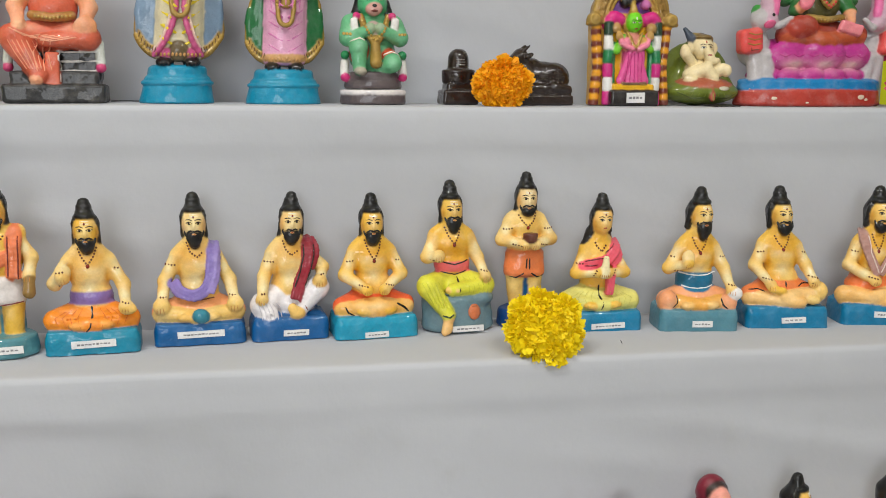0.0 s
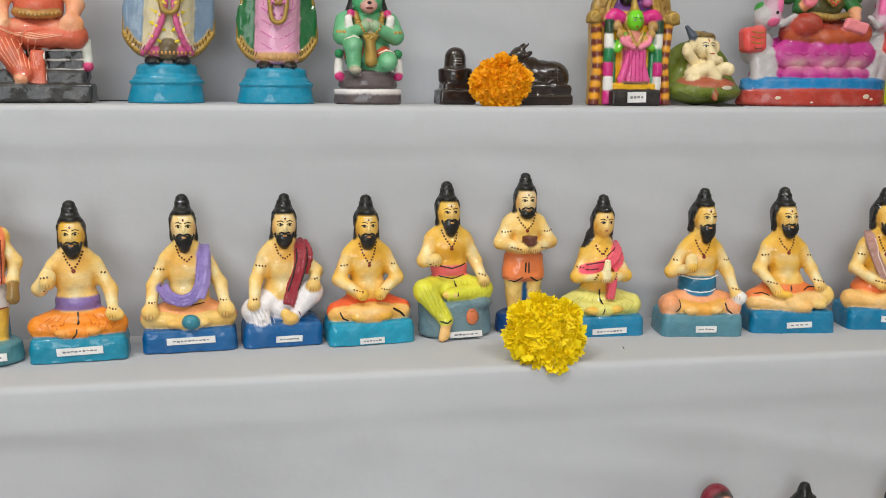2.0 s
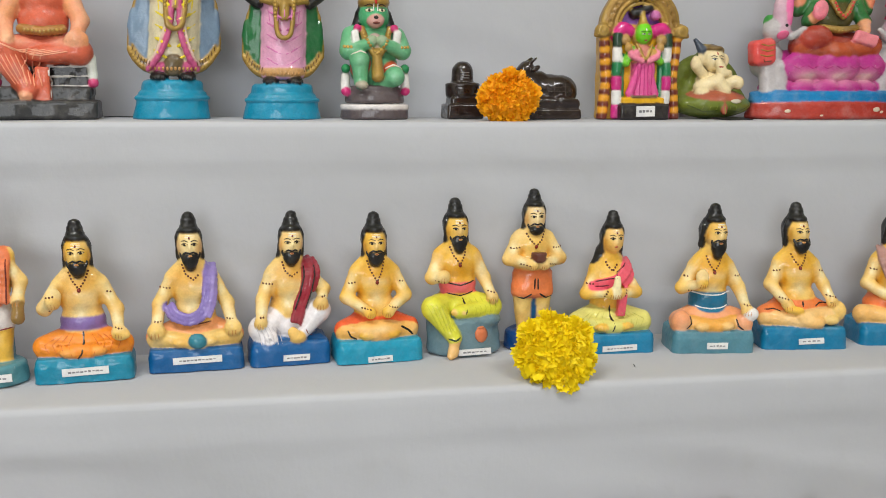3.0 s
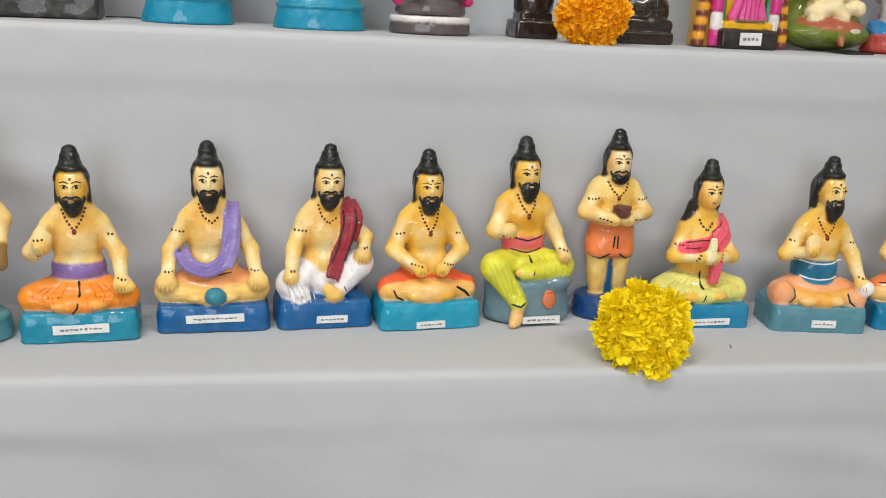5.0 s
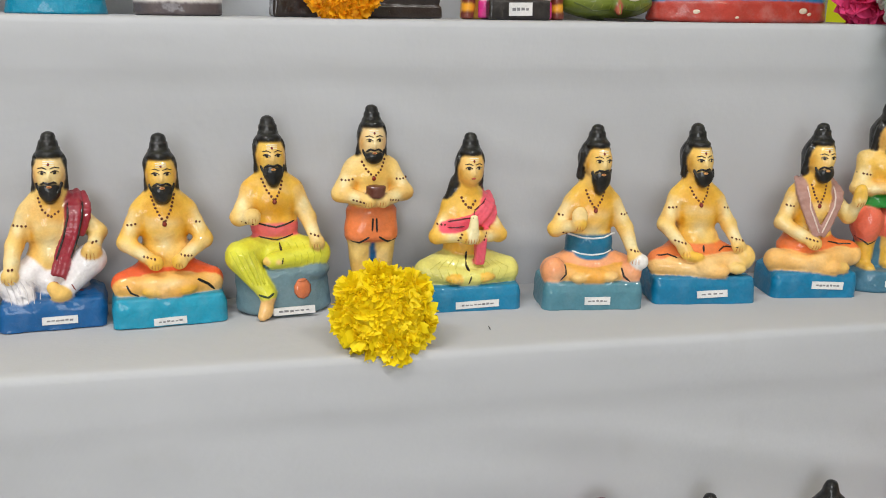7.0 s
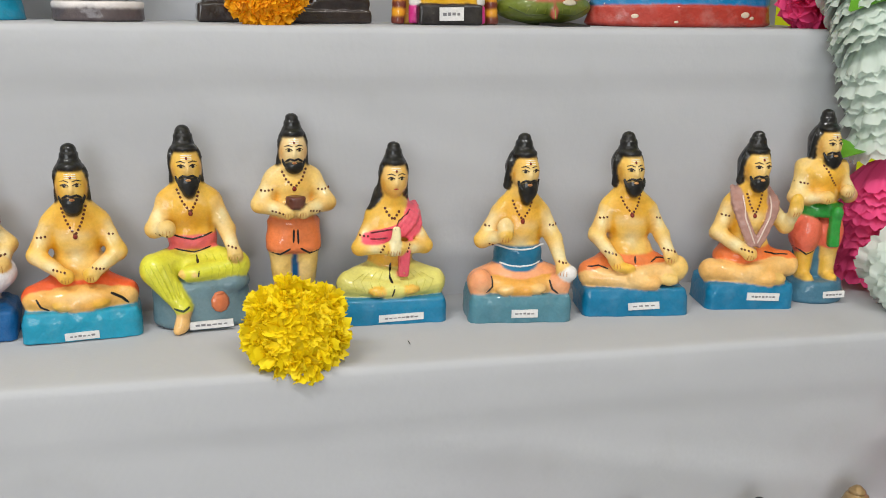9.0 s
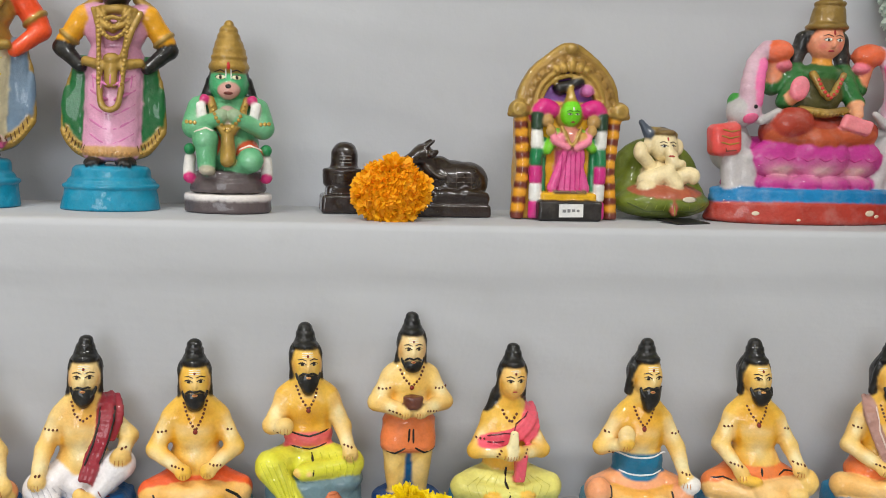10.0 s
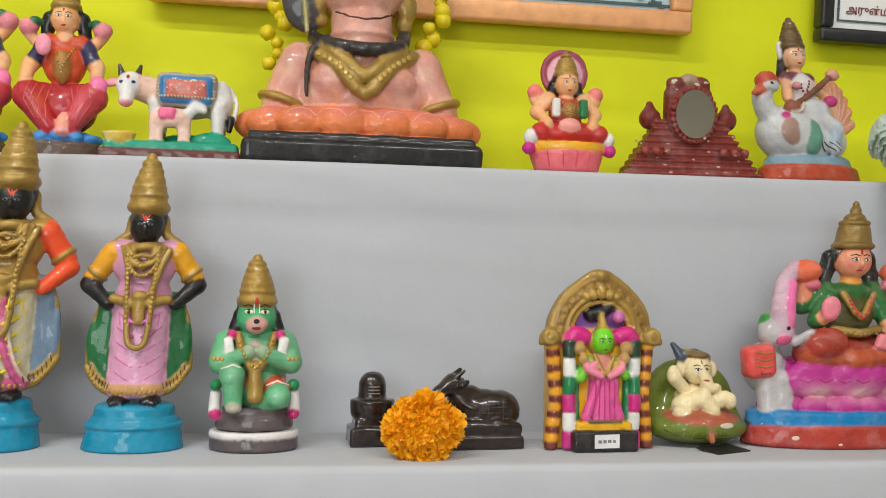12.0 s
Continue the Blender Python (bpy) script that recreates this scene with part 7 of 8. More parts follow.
def mirror_stand():
    root = empty("mirror_stand", pose(0.513, 1.310, TZ, 0, 0, -2) @ Matrix.Scale(1.06, 4), "maroon carved temple-shaped stand with oval mirror", "mirror")
    s = Clay(0.12, 1.0)
    M = (116, 40, 34)
    for q in range(9):
        w = 7.0 - q * 0.44
        s.box((0, 0.5, 0.35 + 0.66 * q), (w, 1.9 - q * 0.1, 0.36), 0.14, M, None, 0.06)
        s.rope([(-w, -1.4 + q * 0.1, 0.45 + 0.66 * q), (w, -1.4 + q * 0.1, 0.45 + 0.66 * q)], 0.15, (132, 50, 42), 0.05)
    for q in (-1, 1):
        s.ball((q * 4.0, 0.4, 6.2), (1.1, 1.0, 1.1), M)
        s.drum((q * 4.0, 0.4, 6.9), 0.7, 0.7, 0.5, 0.25, M, 0.2)
        s.ball((q * 4.0, 0.4, 7.6), 0.36, M)
        for w in range(3):
            s.ball((q * (2.9 + w * 1.1), -1.9, 2.6), 0.42, (150, 66, 54), k=0.06)
    s.box((0, 0.5, 6.6), (2.5, 0.9, 3.0), 0.9, M)
    s.ball((0, -0.9, 6.4), (2.6, 0.75, 3.1), M, k=0.1)
    s.ball((-1.3, 0.3, 9.8), (1.0, 0.7, 0.8), (120, 52, 46))
    s.ball((1.3, 0.3, 9.8), (1.0, 0.7, 0.8), (120, 52, 46))
    s.ball((0, 0.3, 10.2), (0.9, 0.7, 0.7), (166, 140, 116))
    for q in range(28):
        a = 2 * math.pi * q / 28
        s.ball((2.2 * math.cos(a), -1.45, 6.4 + 2.7 * math.sin(a)), 0.3, (132, 48, 42), k=0.08)
    s.fire()
    rnd = random.Random(3)
    for _ in range(26):
        s.dab(rnd.uniform(-6, 6), rnd.uniform(0.4, 4.4), rnd.uniform(0.08, 0.25), rnd.uniform(0.06, 0.16), (206, 166, 140), 0.04)
    for _ in range(8):
        s.dab(rnd.uniform(-1.8, 1.8), rnd.uniform(9.4, 10.4), rnd.uniform(0.15, 0.3), 0.14, (214, 196, 172), 0.06)
    body = s.build("stand", Matrix.Identity(4), "", "", "", PAINT_WORN)
    body.parent = root
    bm = bmesh.new()
    bmesh.ops.create_cone(bm, cap_ends=True, segments=48, radius1=1.0, radius2=0.97, depth=0.15)
    bmesh.ops.scale(bm, vec=(0.0205, 0.0252, 0.02), verts=bm.verts)
    bmesh.ops.rotate(bm, matrix=Matrix.Rotation(radians(90), 3, "X"), verts=bm.verts)
    part("mirror", bm, GLASS_MIRROR, root, "oval mirror glass", False).location = (0, -0.0172, 0.064)


mirror_stand()


def swan_goddess():
    s = Clay(0.12, 0.86, -0.12)
    W = (214, 216, 216)
    s.drum((0.3, 0, 0.9), 5.6, 3.0, 0.9, 0.4, (194, 78, 46), 0.04)
    s.drum((0.3, 0, 2.2), 5.0, 2.7, 0.6, 0.4, (132, 168, 186), 0.1)
    s.ball((-1.6, -0.3, 5.0), (3.6, 2.6, 3.0), W)
    s.ball((1.6, 0.2, 4.6), (3.4, 2.4, 2.4), W)
    s.ball((-2.2, -2.0, 5.0), (1.7, 0.9, 1.7), (168, 134, 120), k=0.3)
    s.ball((-0.4, -2.2, 4.6), (1.3, 0.7, 1.8), (106, 160, 138), k=0.2)
    s.rope([(-3.6, -0.6, 6.4), (-4.6, -0.9, 8.2), (-4.2, -1.1, 9.8)], 1.1, W, 0.3, r2=0.85)
    s.ball((-4.1, -1.2, 10.2), (1.2, 1.0, 1.0), (206, 80, 56), k=0.2)
    s.ball((-4.0, -1.6, 9.6), (0.95, 0.8, 0.7), W, k=0.1)
    s.cap((-4.8, -1.5, 9.3), (-6.0, -1.8, 8.8), 0.55, 0.2, (214, 90, 44), 0.1)
    for q in range(6):
        a = radians(12 + q * 15)
        s.cap((4.0, 0.8, 5.2), (4.0 + 2.6 * math.cos(a), 1.0, 5.6 + 5.2 * math.sin(a)), 0.9, 0.55, (232, 160, 130), 0.15)
    # sitting figure with a long-necked lute
    s.ball((0.6, -0.6, 7.4), (2.4, 1.7, 1.5), (216, 216, 218))
    s.cap((0.6, -1.2, 7.0), (2.6, -1.8, 5.6), 1.1, 0.9, (220, 218, 220))
    s.cap((2.6, -1.8, 5.6), (2.2, -2.2, 3.4), 0.85, 0.6, (206, 206, 210))
    s.ball((0.2, -0.2, 9.6), (1.6, 1.3, 1.8), (222, 216, 214))
    s.cap((-1.0, -0.1, 10.8), (1.2, -0.1, 10.8), 0.75, 0.75, (120, 60, 80))
    s.rope([(-1.8, -1.6, 7.6), (0.6, -1.8, 9.2), (3.2, -1.5, 11.2)], 0.3, (126, 74, 52), 0.06)
    s.ball((-1.8, -1.8, 7.4), (1.0, 0.7, 0.9), (150, 84, 60), k=0.1)
    s.ball((3.3, -1.4, 11.2), (0.7, 0.6, 0.6), (232, 160, 150), k=0.1)
    s.cap((1.4, -0.1, 10.6), (2.6, -1.0, 9.0), 0.6, 0.5, (238, 180, 140))
    s.cap((-1.2, -0.1, 10.6), (-1.9, -1.2, 8.6), 0.6, 0.5, (238, 180, 140))
    s.ball((2.6, -1.8, 8.4), (0.7, 0.5, 0.6), (206, 60, 130), k=0.1)
    s.ball((-2.8, -2.0, 6.4), (0.6, 0.5, 0.6), (206, 50, 130), k=0.1)
    s.cap((0, 0, 11), (0, 0, 12.2), 0.65, 0.62, (238, 180, 140))
    s.ball((0, -0.1, 13.1), (1.15, 1.1, 1.4), (238, 186, 150), k=0.12)
    s.ball((0, 0.5, 13.6), (1.4, 1.1, 1.4), BLACK, k=0.1)
    s.cap((-1.0, 0.5, 12.8), (-1.5, 0.4, 10.8), 0.55, 0.4, BLACK)
    for q in (-1, 1):
        s.ball((q * 1.35, 0.3, 13.8), (0.35, 0.3, 1.0), (226, 224, 220), k=0.08)
    crown(s, 0, 0.2, 14.2, 1.25, 3.0, (110, 84, 50, 0.35))
    # blue shading sprayed into the skirt colour, grey low on the swan
    s.spray((2.4, -2.4, 4.6), (1.0, 1.0, 1.4), (126, 172, 196), 0.7, True)
    s.spray((-3.4, -1.8, 3.2), (1.6, 1.0, 0.7), (150, 160, 168), 0.6, True)
    s.spray((0.9, -1.9, 7.2), (0.6, 0.8, 0.8), (156, 186, 206), 0.6, True)
    s.ball((-0.9, -1.5, 9.9), (0.5, 0.4, 0.4), (226, 150, 160), k=0.1)
    s.rope([(-2.2, -2.3, 7.0), (-1.2, -2.4, 7.2), (-0.8, -2.3, 8.0)], 0.16, (226, 214, 196), 0.05)
    s.fire()
    features(s, 0, 13.0, 0.9)
    s.dab(-4.2, 9.8, 0.16, 0.16, BLACK, 0.1)
    for q in range(6):
        a = radians(12 + q * 15)
        s.line([(4.3, 5.8), (4.0 + 2.4 * math.cos(a), 5.6 + 4.8 * math.sin(a))], 0.1, (244, 190, 160))
    for q in range(4):
        s.line([(0.6 + 0.5 * q, 4.2), (1.4 + 0.55 * q, 3.2)], 0.07, (60, 60, 60))
    s.beads([(-0.8, 10.6), (0, 9.0), (0.8, 10.6)], 0.14, (150, 40, 50), 0.34)
    return finish(s, 0.65, 1.314, "goddess idol with lute seated on a white swan", 4, TZ, "clay_idol", TOP, 1.06, "idol", PAINT_WORN)


swan_goddess()


# ---- lower step: only the heads of its figurines rise into view ----
LOW = "painted clay figurines on the lower step"
AZ = 0.785


def low_sage(x, y, dx, h, label, rz=0):
    s = Clay(0.17)
    sage_base(s, TEAL, 4.2)
    crossed_legs(s, (236, 132, 60), SKIN, spread=3.3)
    sage_torso(s, SKIN)
    arm(s, (-2.4, 0.3, 9.0), (-3.0, -0.4, 6.4), (-0.9, -1.9, 5.0))
    arm(s, (2.4, 0.3, 9.0), (3.0, -0.4, 6.4), (0.9, -1.9, 5.0))
    sage_head(s, 11.8, dx, 1.0, (236, 194, 100))
    s.fire()
    sage_face(s)
    trimmings(s, 10.3, 8.4, 8.2, 2.7)
    finish(s, x, y, label, rz, AZ, "clay_figurine", LOW, h / 14.9)


low_sage(-0.185, 0.888, 0.1, 13.9, "clay sage with tied hair seated on the lower step", 5)
low_sage(-0.104, 0.888, 0.0, 13.6, "clay sage with tied hair seated on the lower step", 5)
low_sage(0.465, 0.888, 0.85, 13.3, "clay sage turned sideways on the lower step", 34)
low_sage(0.571, 0.888, 0.8, 13.4, "clay sage turned sideways on the lower step", 28)


def veiled_woman(x, y):
    s = Clay(0.17)
    V = (120, 22, 44)
    s.drum((0, 0, 0.8), 3.2, 2.6, 0.8, 0.3, TEAL)
    s.drum((0, 0.2, 4.4), 2.7, 2.0, 3.6, 0.8, (60, 130, 60), 0.35)
    s.ball((0, 0.3, 8.4), (2.2, 1.5, 1.9), (84, 130, 52))
    s.ball((0.1, 1.1, 9.4), (2.0, 1.2, 3.6), V, (0, 6, 0), 0.2)
    s.ball((-1.6, 0.3, 8.0), (1.1, 1.2, 2.8), V, (0, 20, 0), 0.2)
    s.ball((1.6, 0.4, 8.0), (0.8, 1.1, 2.8), V, (0, -12, 0), 0.2)
    s.cap((0, -0.1, 9.4), (0.1, -0.2, 10.4), 0.7, 0.7, (232, 150, 138))
    s.ball((0.2, -0.5, 11.6), (1.15, 1.05, 1.5), (234, 158, 142), k=0.12)
    s.ball((0.15, 0.3, 12.4), (1.28, 1.05, 1.15), (46, 28, 24), k=0.08)
    s.ball((0.0, 1.05, 12.2), (1.6, 1.3, 1.75), V, (14, 0, 0), k=0.1)
    s.fire()
    features(s, 0.2, 11.4, 1.05, lips=(186, 40, 66), mark=(226, 190, 90))
    s.beads([(-1.8, 8.8), (-1.0, 9.4), (-0.4, 8.6)], 0.17, (206, 172, 80, 0.4), 0.36)
    finish(s, x, y, "clay woman with maroon veil on the lower step", 4, AZ, "clay_figurine", LOW, 0.965)


veiled_woman(0.377, 0.888)


def dark_haired(x, y):
    s = Clay(0.17)
    s.drum((0, 0, 0.8), 2.8, 2.4, 0.8, 0.3, TEAL)
    s.drum((0, 0.2, 4.2), 2.5, 1.9, 3.4, 0.8, (200, 70, 120), 0.4)
    s.ball((0, 0.2, 7.6), (1.9, 1.4, 1.6), (226, 120, 150))
    s.ball((0, -0.1, 9.6), (1.15, 1.1, 1.4), SKIN_Y, k=0.12)
    s.ball((0, 0.4, 10.1), (1.45, 1.3, 1.55), BLACK, k=0.1)
    s.cap((-0.9, 0.6, 9.6), (-1.4, 0.6, 7.6), 0.7, 0.5, (206, 60, 120))
    s.fire()
    features(s, 0, 9.4, 0.95)
    finish(s, x, y, "small dark-haired clay doll on the lower step", 4, AZ, "clay_figurine", LOW)


dark_haired(0.285, 0.888)


def crowned(x, y):
    s = Clay(0.18)
    s.drum((0, 0, 0.8), 2.8, 2.4, 0.8, 0.3, (60, 50, 46))
    s.drum((0, 0.2, 4.2), 2.6, 1.9, 3.4, 0.8, (60, 110, 70), 0.4)
    s.ball((0, 0.2, 8.0), (2.1, 1.5, 1.6), (206, 140, 60))
    s.ball((0, 0, 10.2), (1.25, 1.2, 1.5), SKIN_Y, k=0.12)
    s.ball((0, 0.5, 10.6), (1.5, 1.2, 1.4), BLACK, k=0.1)
    crown(s, 0, 0.2, 11.2, 1.4, 2.4, (150, 124, 84, 0.4), 3)
    s.fire()
    features(s, 0, 10, 1.0)
    finish(s, x, y, "crowned clay idol on the lower step", 4, AZ, "clay_figurine", LOW)


crowned(0.657, 0.888)


# ---- flowers ----
def petals(bm, centre, r, n, rnd, face, wide, longer, squash=(1, 1, 1), cover=-0.35, spread=0.45, root=0.42, lump=0.0, start=1.0):
    """Frilled petals all over a ball, standing out from its heart."""
    golden = math.pi * (3 - math.sqrt(5))
    for i in range(n):
        h = start - (start - cover) * (i + 0.5) / n
        ring_r = math.sqrt(max(0, 1 - h * h))
        a = golden * i + rnd.uniform(-0.15, 0.15)
        d = face @ Vector((ring_r * math.cos(a), ring_r * math.sin(a), h))
        d = (d + Vector([rnd.uniform(-0.1, 0.1) for _ in range(3)])).normalized()
        t = d.orthogonal().normalized()
        t = (Matrix.Rotation(rnd.uniform(0, 6.28), 3, d) @ t)
        b = d.cross(t)
        L = r * longer * rnd.uniform(0.82, 1.1)
        w = r * wide * rnd.uniform(0.8, 1.2)
        swell = 1 + lump * noise.noise(d * 2.6 + Vector((n, 0.0, 0.0)))
        base = centre + Vector([d[q] * squash[q] for q in range(3)]) * (r * root * swell)
        out = Vector([d[q] * squash[q] for q in range(3)])
        out = (out * 0.8 + b * spread).normalized()
        b = t.cross(out)
        rows = []
        curl = rnd.uniform(0.1, 0.4)
        for j, (s, ww, c) in enumerate(((0, 0.35, 0), (0.4, 0.8, 0.04), (0.75, 1.15, 0.12), (1.0, 0.85, 0.24))):
            row = []
            for k in range(4):
                u = k / 1.5 - 1
                z = (rnd.uniform(-0.12, 0.1) if j == 3 else 0)
                row.append(bm.verts.new(base + out * L * (s + z) + t * u * w * ww + b * (c * curl * L * 2 + (0.18 * w * math.cos(u * 3.1 + j)))))
            rows.append(row)
        for j in range(3):
            for k in range(3):
                bm.faces.new((rows[j][k], rows[j][k + 1], rows[j + 1][k + 1], rows[j + 1][k]))


def marigold(place, r, material, label, face, seed, squash=(1, 1, 1), bumps=(), tilt=0.0):
    """Tight lumpy heart of small florets, longer frilled petals standing out all round it."""
    rnd = random.Random(seed)
    root = empty("marigold", pose(*place, tilt), label, "flower", "marigolds on the steps")
    f = Vector(face).to_track_quat("Z", "Y").to_matrix()
    bm = bmesh.new()
    petals(bm, Vector((0, 0, 0)), r, 760, rnd, f, 0.11, 0.19, squash, -0.8, 0.9, 0.89, 0.12)
    petals(bm, Vector((0, 0, 0)), r, 130, rnd, f, 0.06, 0.26, squash, 0.72, 0.6, 0.82)
    petals(bm, Vector((0, 0, 0)), r, 170, rnd, f, 0.1, 0.42, squash, -0.55, 0.2, 0.72, 0.14, 0.4)
    for dx, dz, k in bumps:
        petals(bm, Vector((dx * r, -0.1 * r, dz * r)), r * k, 60, rnd, f, 0.2, 0.7, squash, -0.3, 0.5, 0.55)
    part("petals", bm, material, root)
    bm = bmesh.new()
    bmesh.ops.create_icosphere(bm, subdivisions=4, radius=r * 0.86)
    for v in bm.verts:
        v.co = Vector([v.co[q] * squash[q] for q in range(3)])
        v.co *= 1 + 0.06 * noise.noise(v.co * 260) + 0.05 * noise.noise(v.co * 700)
    part("heart", bm, material, root)


marigold((0.2165, 0.948, 1.0602), 0.0362, YELLOW_PETAL, "bright yellow marigold head lying at the step edge", (0.0, -0.8, 0.35), 4, (0.97, 0.6, 0.93),
         ((0.16, -0.72, 0.4), (-0.6, 0.5, 0.36), (-0.15, 0.72, 0.36), (0.55, 0.45, 0.4)), -25)
marigold((0.2085, 1.125, 1.2955), 0.0298, ORANGE_PETAL, "orange marigold head between dark stone idols", (0.0, -0.8, 0.35), 9, (1.05, 0.7, 0.84),
         ((0.6, 0.2, 0.5), (-0.6, -0.1, 0.45), (0.1, 0.6, 0.5)))


def frill(bm, centre, axis, r, rnd, seg=76):
    """One ruffled round of crepe paper, threaded on its axis."""
    f = axis.to_track_quat("Z", "Y").to_matrix()
    ph, n1, n2 = rnd.uniform(0, 6.28), rnd.randint(13, 17), rnd.randint(23, 29)
    rings = []
    for j, q in enumerate((0.15, 0.55, 0.85, 1.0)):
        row = []
        for i in range(seg):
            a = 2 * math.pi * i / seg
            ruf = (0.05 * math.sin(n1 * a + ph) + 0.035 * math.sin(n2 * a - ph)) * q * q * r
            rr = r * q * (1 + 0.04 * math.sin(6 * a + ph * 2) + (rnd.uniform(-0.04, 0.04) if j == 3 else 0))
            row.append(bm.verts.new(centre + f @ Vector((rr * math.cos(a), rr * math.sin(a), ruf - 0.72 * r * q * q))))
        rings.append(row)
    for j in range(3):
        for i in range(seg):
            k = (i + 1) % seg
            bm.faces.new((rings[j][i], rings[j][k], rings[j + 1][k], rings[j + 1][i]))


def leaf_blade(bm, base, way, up, length, width):
    side = way.cross(up).normalized()
    rows = []
    for j in range(7):
        u = j / 6
        w = width * math.sin(math.pi * min(1, u * 0.93 + 0.05)) ** 0.8
        c = base + way * length * u + up * (0.22 * length * math.sin(u * 2.2) - 0.18 * length * u * u)
        rows.append([bm.verts.new(c - side * w + up * 0.12 * w), bm.verts.new(c - up * 0.1 * w), bm.verts.new(c + side * w + up * 0.12 * w)])
    for j in range(6):
        for k in range(2):
            bm.faces.new((rows[j][k], rows[j][k + 1], rows[j + 1][k + 1], rows[j + 1][k]))


def garland(x, seed, label, dirx):
    """Crepe paper rounds threaded in white and pink lengths that come down over the steps."""
    rnd = random.Random(seed)
    root = empty("garland", pose(0, 0, 0), label, "garland", "crepe garlands at the ends of the steps")
    runs = [("white", [(x - 0.03 * dirx, 1.27, 1.60), (x - 0.01 * dirx, 1.235, 1.555), (x, 1.215, 1.47)], 0.029),
            ("pink", [(x, 1.205, 1.455), (x, 1.205, 1.345)], 0.027),
            ("white", [(x + 0.0 * dirx, 1.10, 1.34), (x + 0.004 * dirx, 1.055, 1.27), (x + 0.022 * dirx, 1.045, 1.188)], 0.037),
            ("pink", [(x + 0.028 * dirx, 1.052, 1.158), (x + 0.028 * dirx, 1.055, 1.062)], 0.033),
            ("white", [(x + 0.012 * dirx, 0.985, 1.070), (x + 0.016 * dirx, 0.94, 1.047), (x + 0.022 * dirx, 0.893, 0.99)], 0.032),
            ("pink", [(x + 0.022 * dirx, 0.893, 0.96), (x + 0.024 * dirx, 0.892, 0.86)], 0.031)]
    for colour, pts, r in runs:
        turned = pts[0][2] == 1.070
        pts = [Vector(p) for p in pts]
        for a, b in zip(pts[:-1], pts[1:]):
            n = max(2, int((b - a).length / 0.0062))
            for q in range(n):
                c = a + (b - a) * q / n
                ax = ((a - b).normalized() + Vector([rnd.uniform(-0.08, 0.08) for _ in range(3)])).normalized()
                if turned:
                    ax = -ax
                bm = bmesh.new()
                frill(bm, Vector((0, 0, 0)), ax, r * rnd.uniform(0.92, 1.08), rnd)
                part("round", bm, WHITE_PETAL if colour == "white" else PINK_PETAL, root, colour + " crepe round").location = c
    for base, side in (((x - 0.02 * dirx, 1.09, 1.312), -1), ((x + 0.02 * dirx, 1.06, 1.300), -1), ((x + 0.03 * dirx, 1.045, 1.17), 1), ((x + 0.0 * dirx, 1.045, 1.168), -1), ((x - 0.01 * dirx, 0.885, 0.985), -1), ((x + 0.05 * dirx, 0.90, 0.985), 1), ((x - 0.0 * dirx, 0.895, 0.85), -1)):
        bm = bmesh.new()
        way = Vector((side * 0.85, -0.25, -0.1 + rnd.uniform(-0.2, 0.2))).normalized()
        leaf_blade(bm, Vector(base), way, Vector((0, -0.35, 1)).normalized(), 0.055, 0.015)
        part("leaf", bm, LEAF, root, "green crepe leaf")
    for z in (1.172, 1.166):
        bm = bmesh.new()
        bmesh.ops.create_icosphere(bm, subdivisions=2, radius=0.0045)
        part("bead", bm, PAPER, root, "pearl bead").location = (x + 0.03 * dirx, 1.028, z)


garland(0.738, 31, "white and pink crepe paper garland over step ends", 1)
garland(-0.375, 47, "white and pink crepe paper garland over the steps", -1)


def crepe_flower(place, r, seed, label):
    rnd = random.Random(seed)
    root = empty("paper_flower", Matrix.Translation(place), label, "flower")
    bm = bmesh.new()
    f = Vector((-0.2, -0.9, 0.4)).to_track_quat("Z", "Y").to_matrix()
    petals(bm, Vector((0, 0, 0)), r, 130, rnd, f, 0.34, 0.6, (1.15, 0.8, 0.85), -0.8, 0.45, 0.42)
    part("petals", bm, PINK_PETAL, root)


crepe_flower((0.737, 1.145, 1.299), 0.033, 12, "pink crepe paper flower beside the goddess idol")


# ---- framed pictures on the yellow cloth ----
def picture(x0, x1, z0, z1, bar, moulding, name, label, tilt, marks):
    w, h = x1 - x0, z1 - z0
    root = empty(name, pose(x0, 1.432, z0, 4, tilt, 0), label, "picture")
    for nm, lo, hi in (("bottom_rail", (0, -0.018, 0), (w, 0.004, bar)), ("top_rail", (0, -0.018, h - bar), (w, 0.004, h)), ("side_rail", (0, -0.018, bar), (bar, 0.004, h - bar)), ("side_rail", (w - bar, -0.018, bar), (w, 0.004, h - bar))):
        bm = bmesh.new()
        slab(bm, lo, hi, 0.004)
        part(nm, bm, moulding, root)
    bm = bmesh.new()
    slab(bm, (bar * 0.8, -0.006, bar * 0.8), (w - bar * 0.8, 0.0, h - bar * 0.8))
    part("print", bm, PRINT if marks == 0 else PAPER, root, "pale printed sheet", False)
    return root


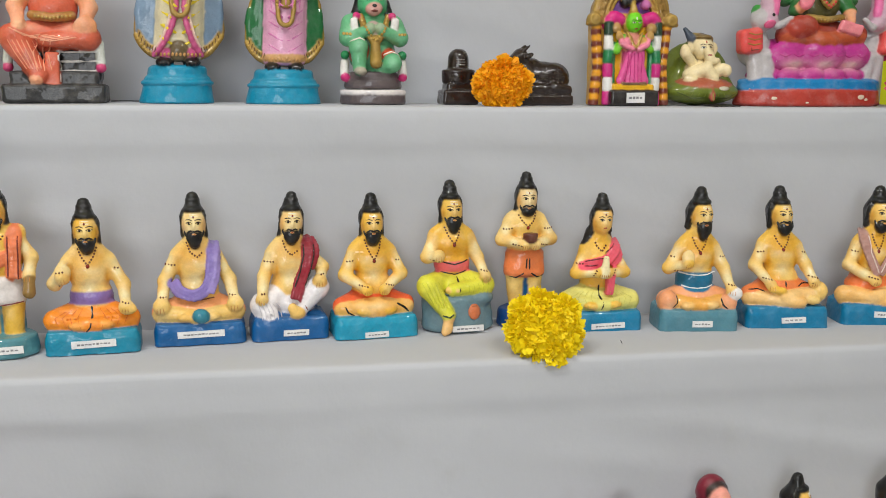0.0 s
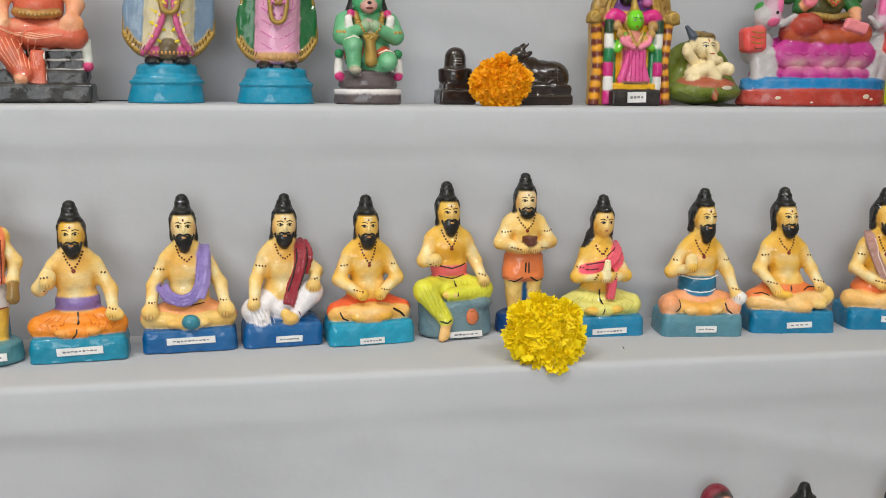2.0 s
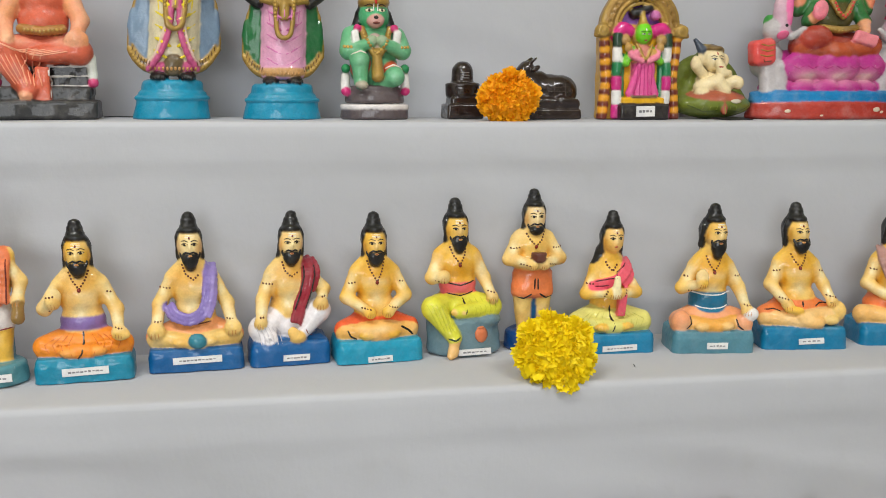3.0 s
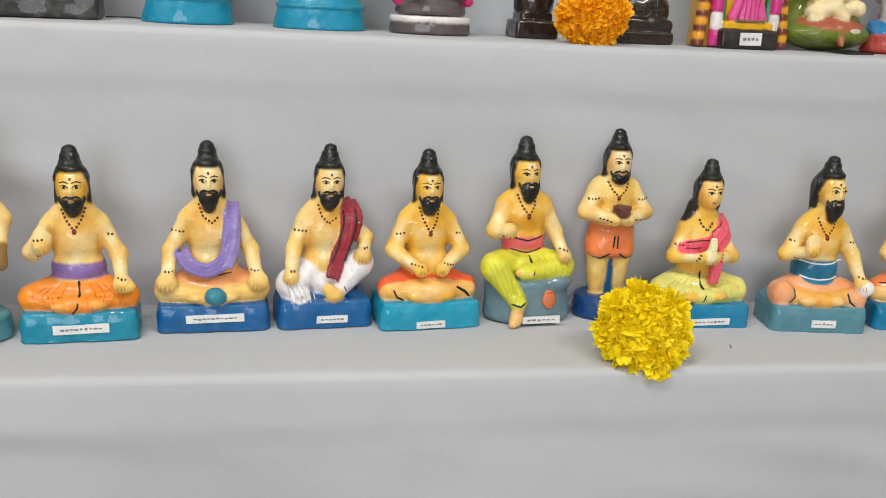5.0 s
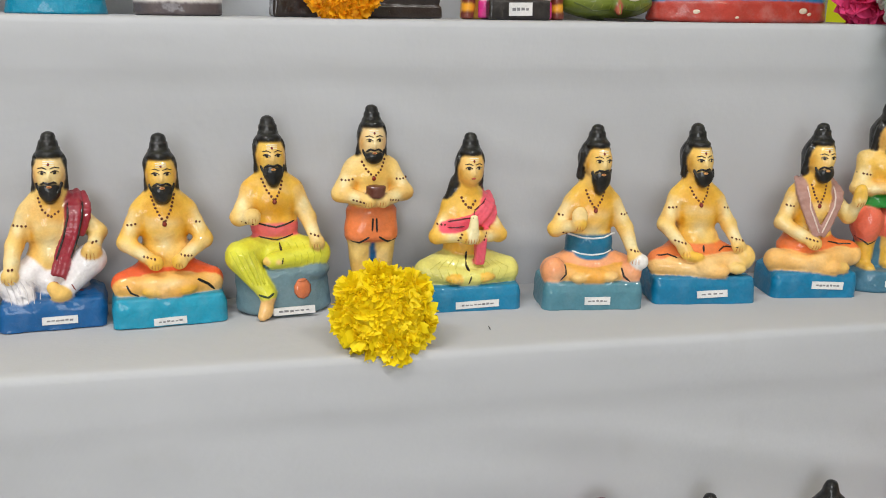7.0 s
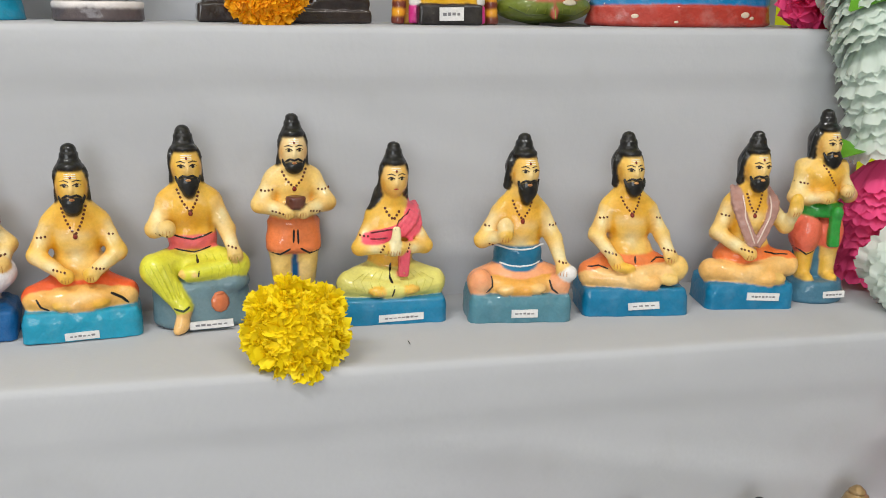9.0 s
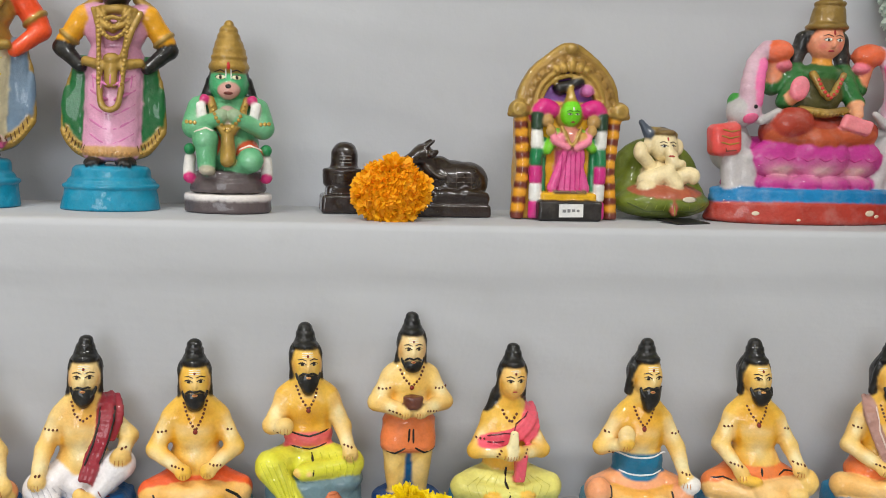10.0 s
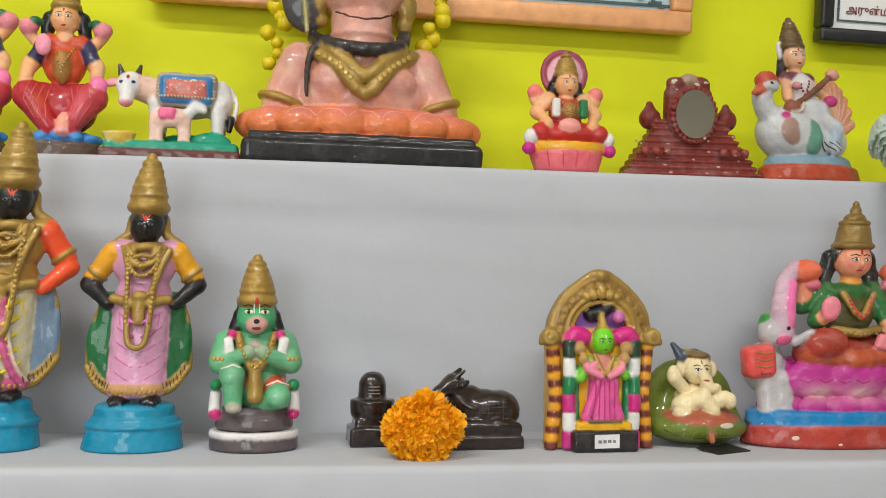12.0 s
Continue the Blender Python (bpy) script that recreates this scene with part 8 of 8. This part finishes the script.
orange_frame = picture(-0.075, 0.559, 1.728, 2.12, 0.026, GOLD_FRAME, "framed_picture", "copper-gold framed picture hanging on yellow cloth", 0.6, 0)
rnd_marks = random.Random(6)
bm = bmesh.new()
slab(bm, (0.02, -0.0085, 0.031), (0.61, -0.0065, 0.034))
part("border_line", bm, GREY_INK, orange_frame, "", False)
bm = bmesh.new()
for q in range(26):
    a, b = 0.585 + rnd_marks.uniform(-0.022, 0.022), 0.045 + rnd_marks.uniform(-0.016, 0.03)
    slab(bm, (a, -0.0095, b), (a + rnd_marks.uniform(0.003, 0.009), -0.0075, b + rnd_marks.uniform(0.002, 0.006)))
part("corner_ornament", bm, GREY_INK, orange_frame, "grey corner ornament", False)

dark_frame = picture(0.722, 1.12, 1.722, 2.0, 0.017, BLACK_FRAME, "framed_notice", "black framed white notice hanging on yellow cloth", 1.0, 1)
bm = bmesh.new()
slab(bm, (0.026, -0.0085, 0.027), (0.37, -0.0065, 0.029))
slab(bm, (0.026, -0.0085, 0.029), (0.028, -0.0065, 0.25))
part("border_line", bm, GREY_INK, dark_frame, "", False)
text = bpy.data.curves.new("lettering", "FONT")
text.body, text.size, text.extrude = "\u0b85\u0bb0\u0bc1\u0bb3\u0bcd\u0bae\u0bbf", 0.0135, 0.0004
letters = new("lettering", text)
text.materials.append(INK)
letters.parent = dark_frame
letters.matrix_basis = pose(0.037, -0.0072, 0.038, 90, 0, 0)

# ---- thin black wire lying at the back of the middle step, and lint on the cloth ----
wire = bpy.data.curves.new("wire", "CURVE")
wire.dimensions, wire.bevel_depth = "3D", 0.0007
sp = wire.splines.new("NURBS")
sp.points.add(4)
for p, c in zip(sp.points, ((-0.225, 1.20, 1.2735), (-0.21, 1.195, 1.2745), (-0.2, 1.205, 1.2735), (-0.185, 1.20, 1.2735), (-0.165, 1.21, 1.2735))):
    p.co = (*c, 1)
sp.use_endpoint_u = True
wire.materials.append(BLACK_FRAME)
tagged(new("wire", wire), "thin black wire lying on the middle step", "wire")
for place, ang in (((0.258, 1.2665, 1.355), 80), ((0.336, 1.0955, 1.205), 20), ((0.304, 0.97, 1.0365), 60)):
    bm = bmesh.new()
    slab(bm, (-0.002, -0.0003, -0.0003), (0.002, 0.0003, 0.0003))
    ob = part("lint", bm, BLACK_FRAME, None, "", False)
    ob.matrix_world = Matrix.Translation(place) @ pose(0, 0, 0, 0, ang, 0)
    tagged(ob, "tiny dark thread caught on white cloth", "thread")
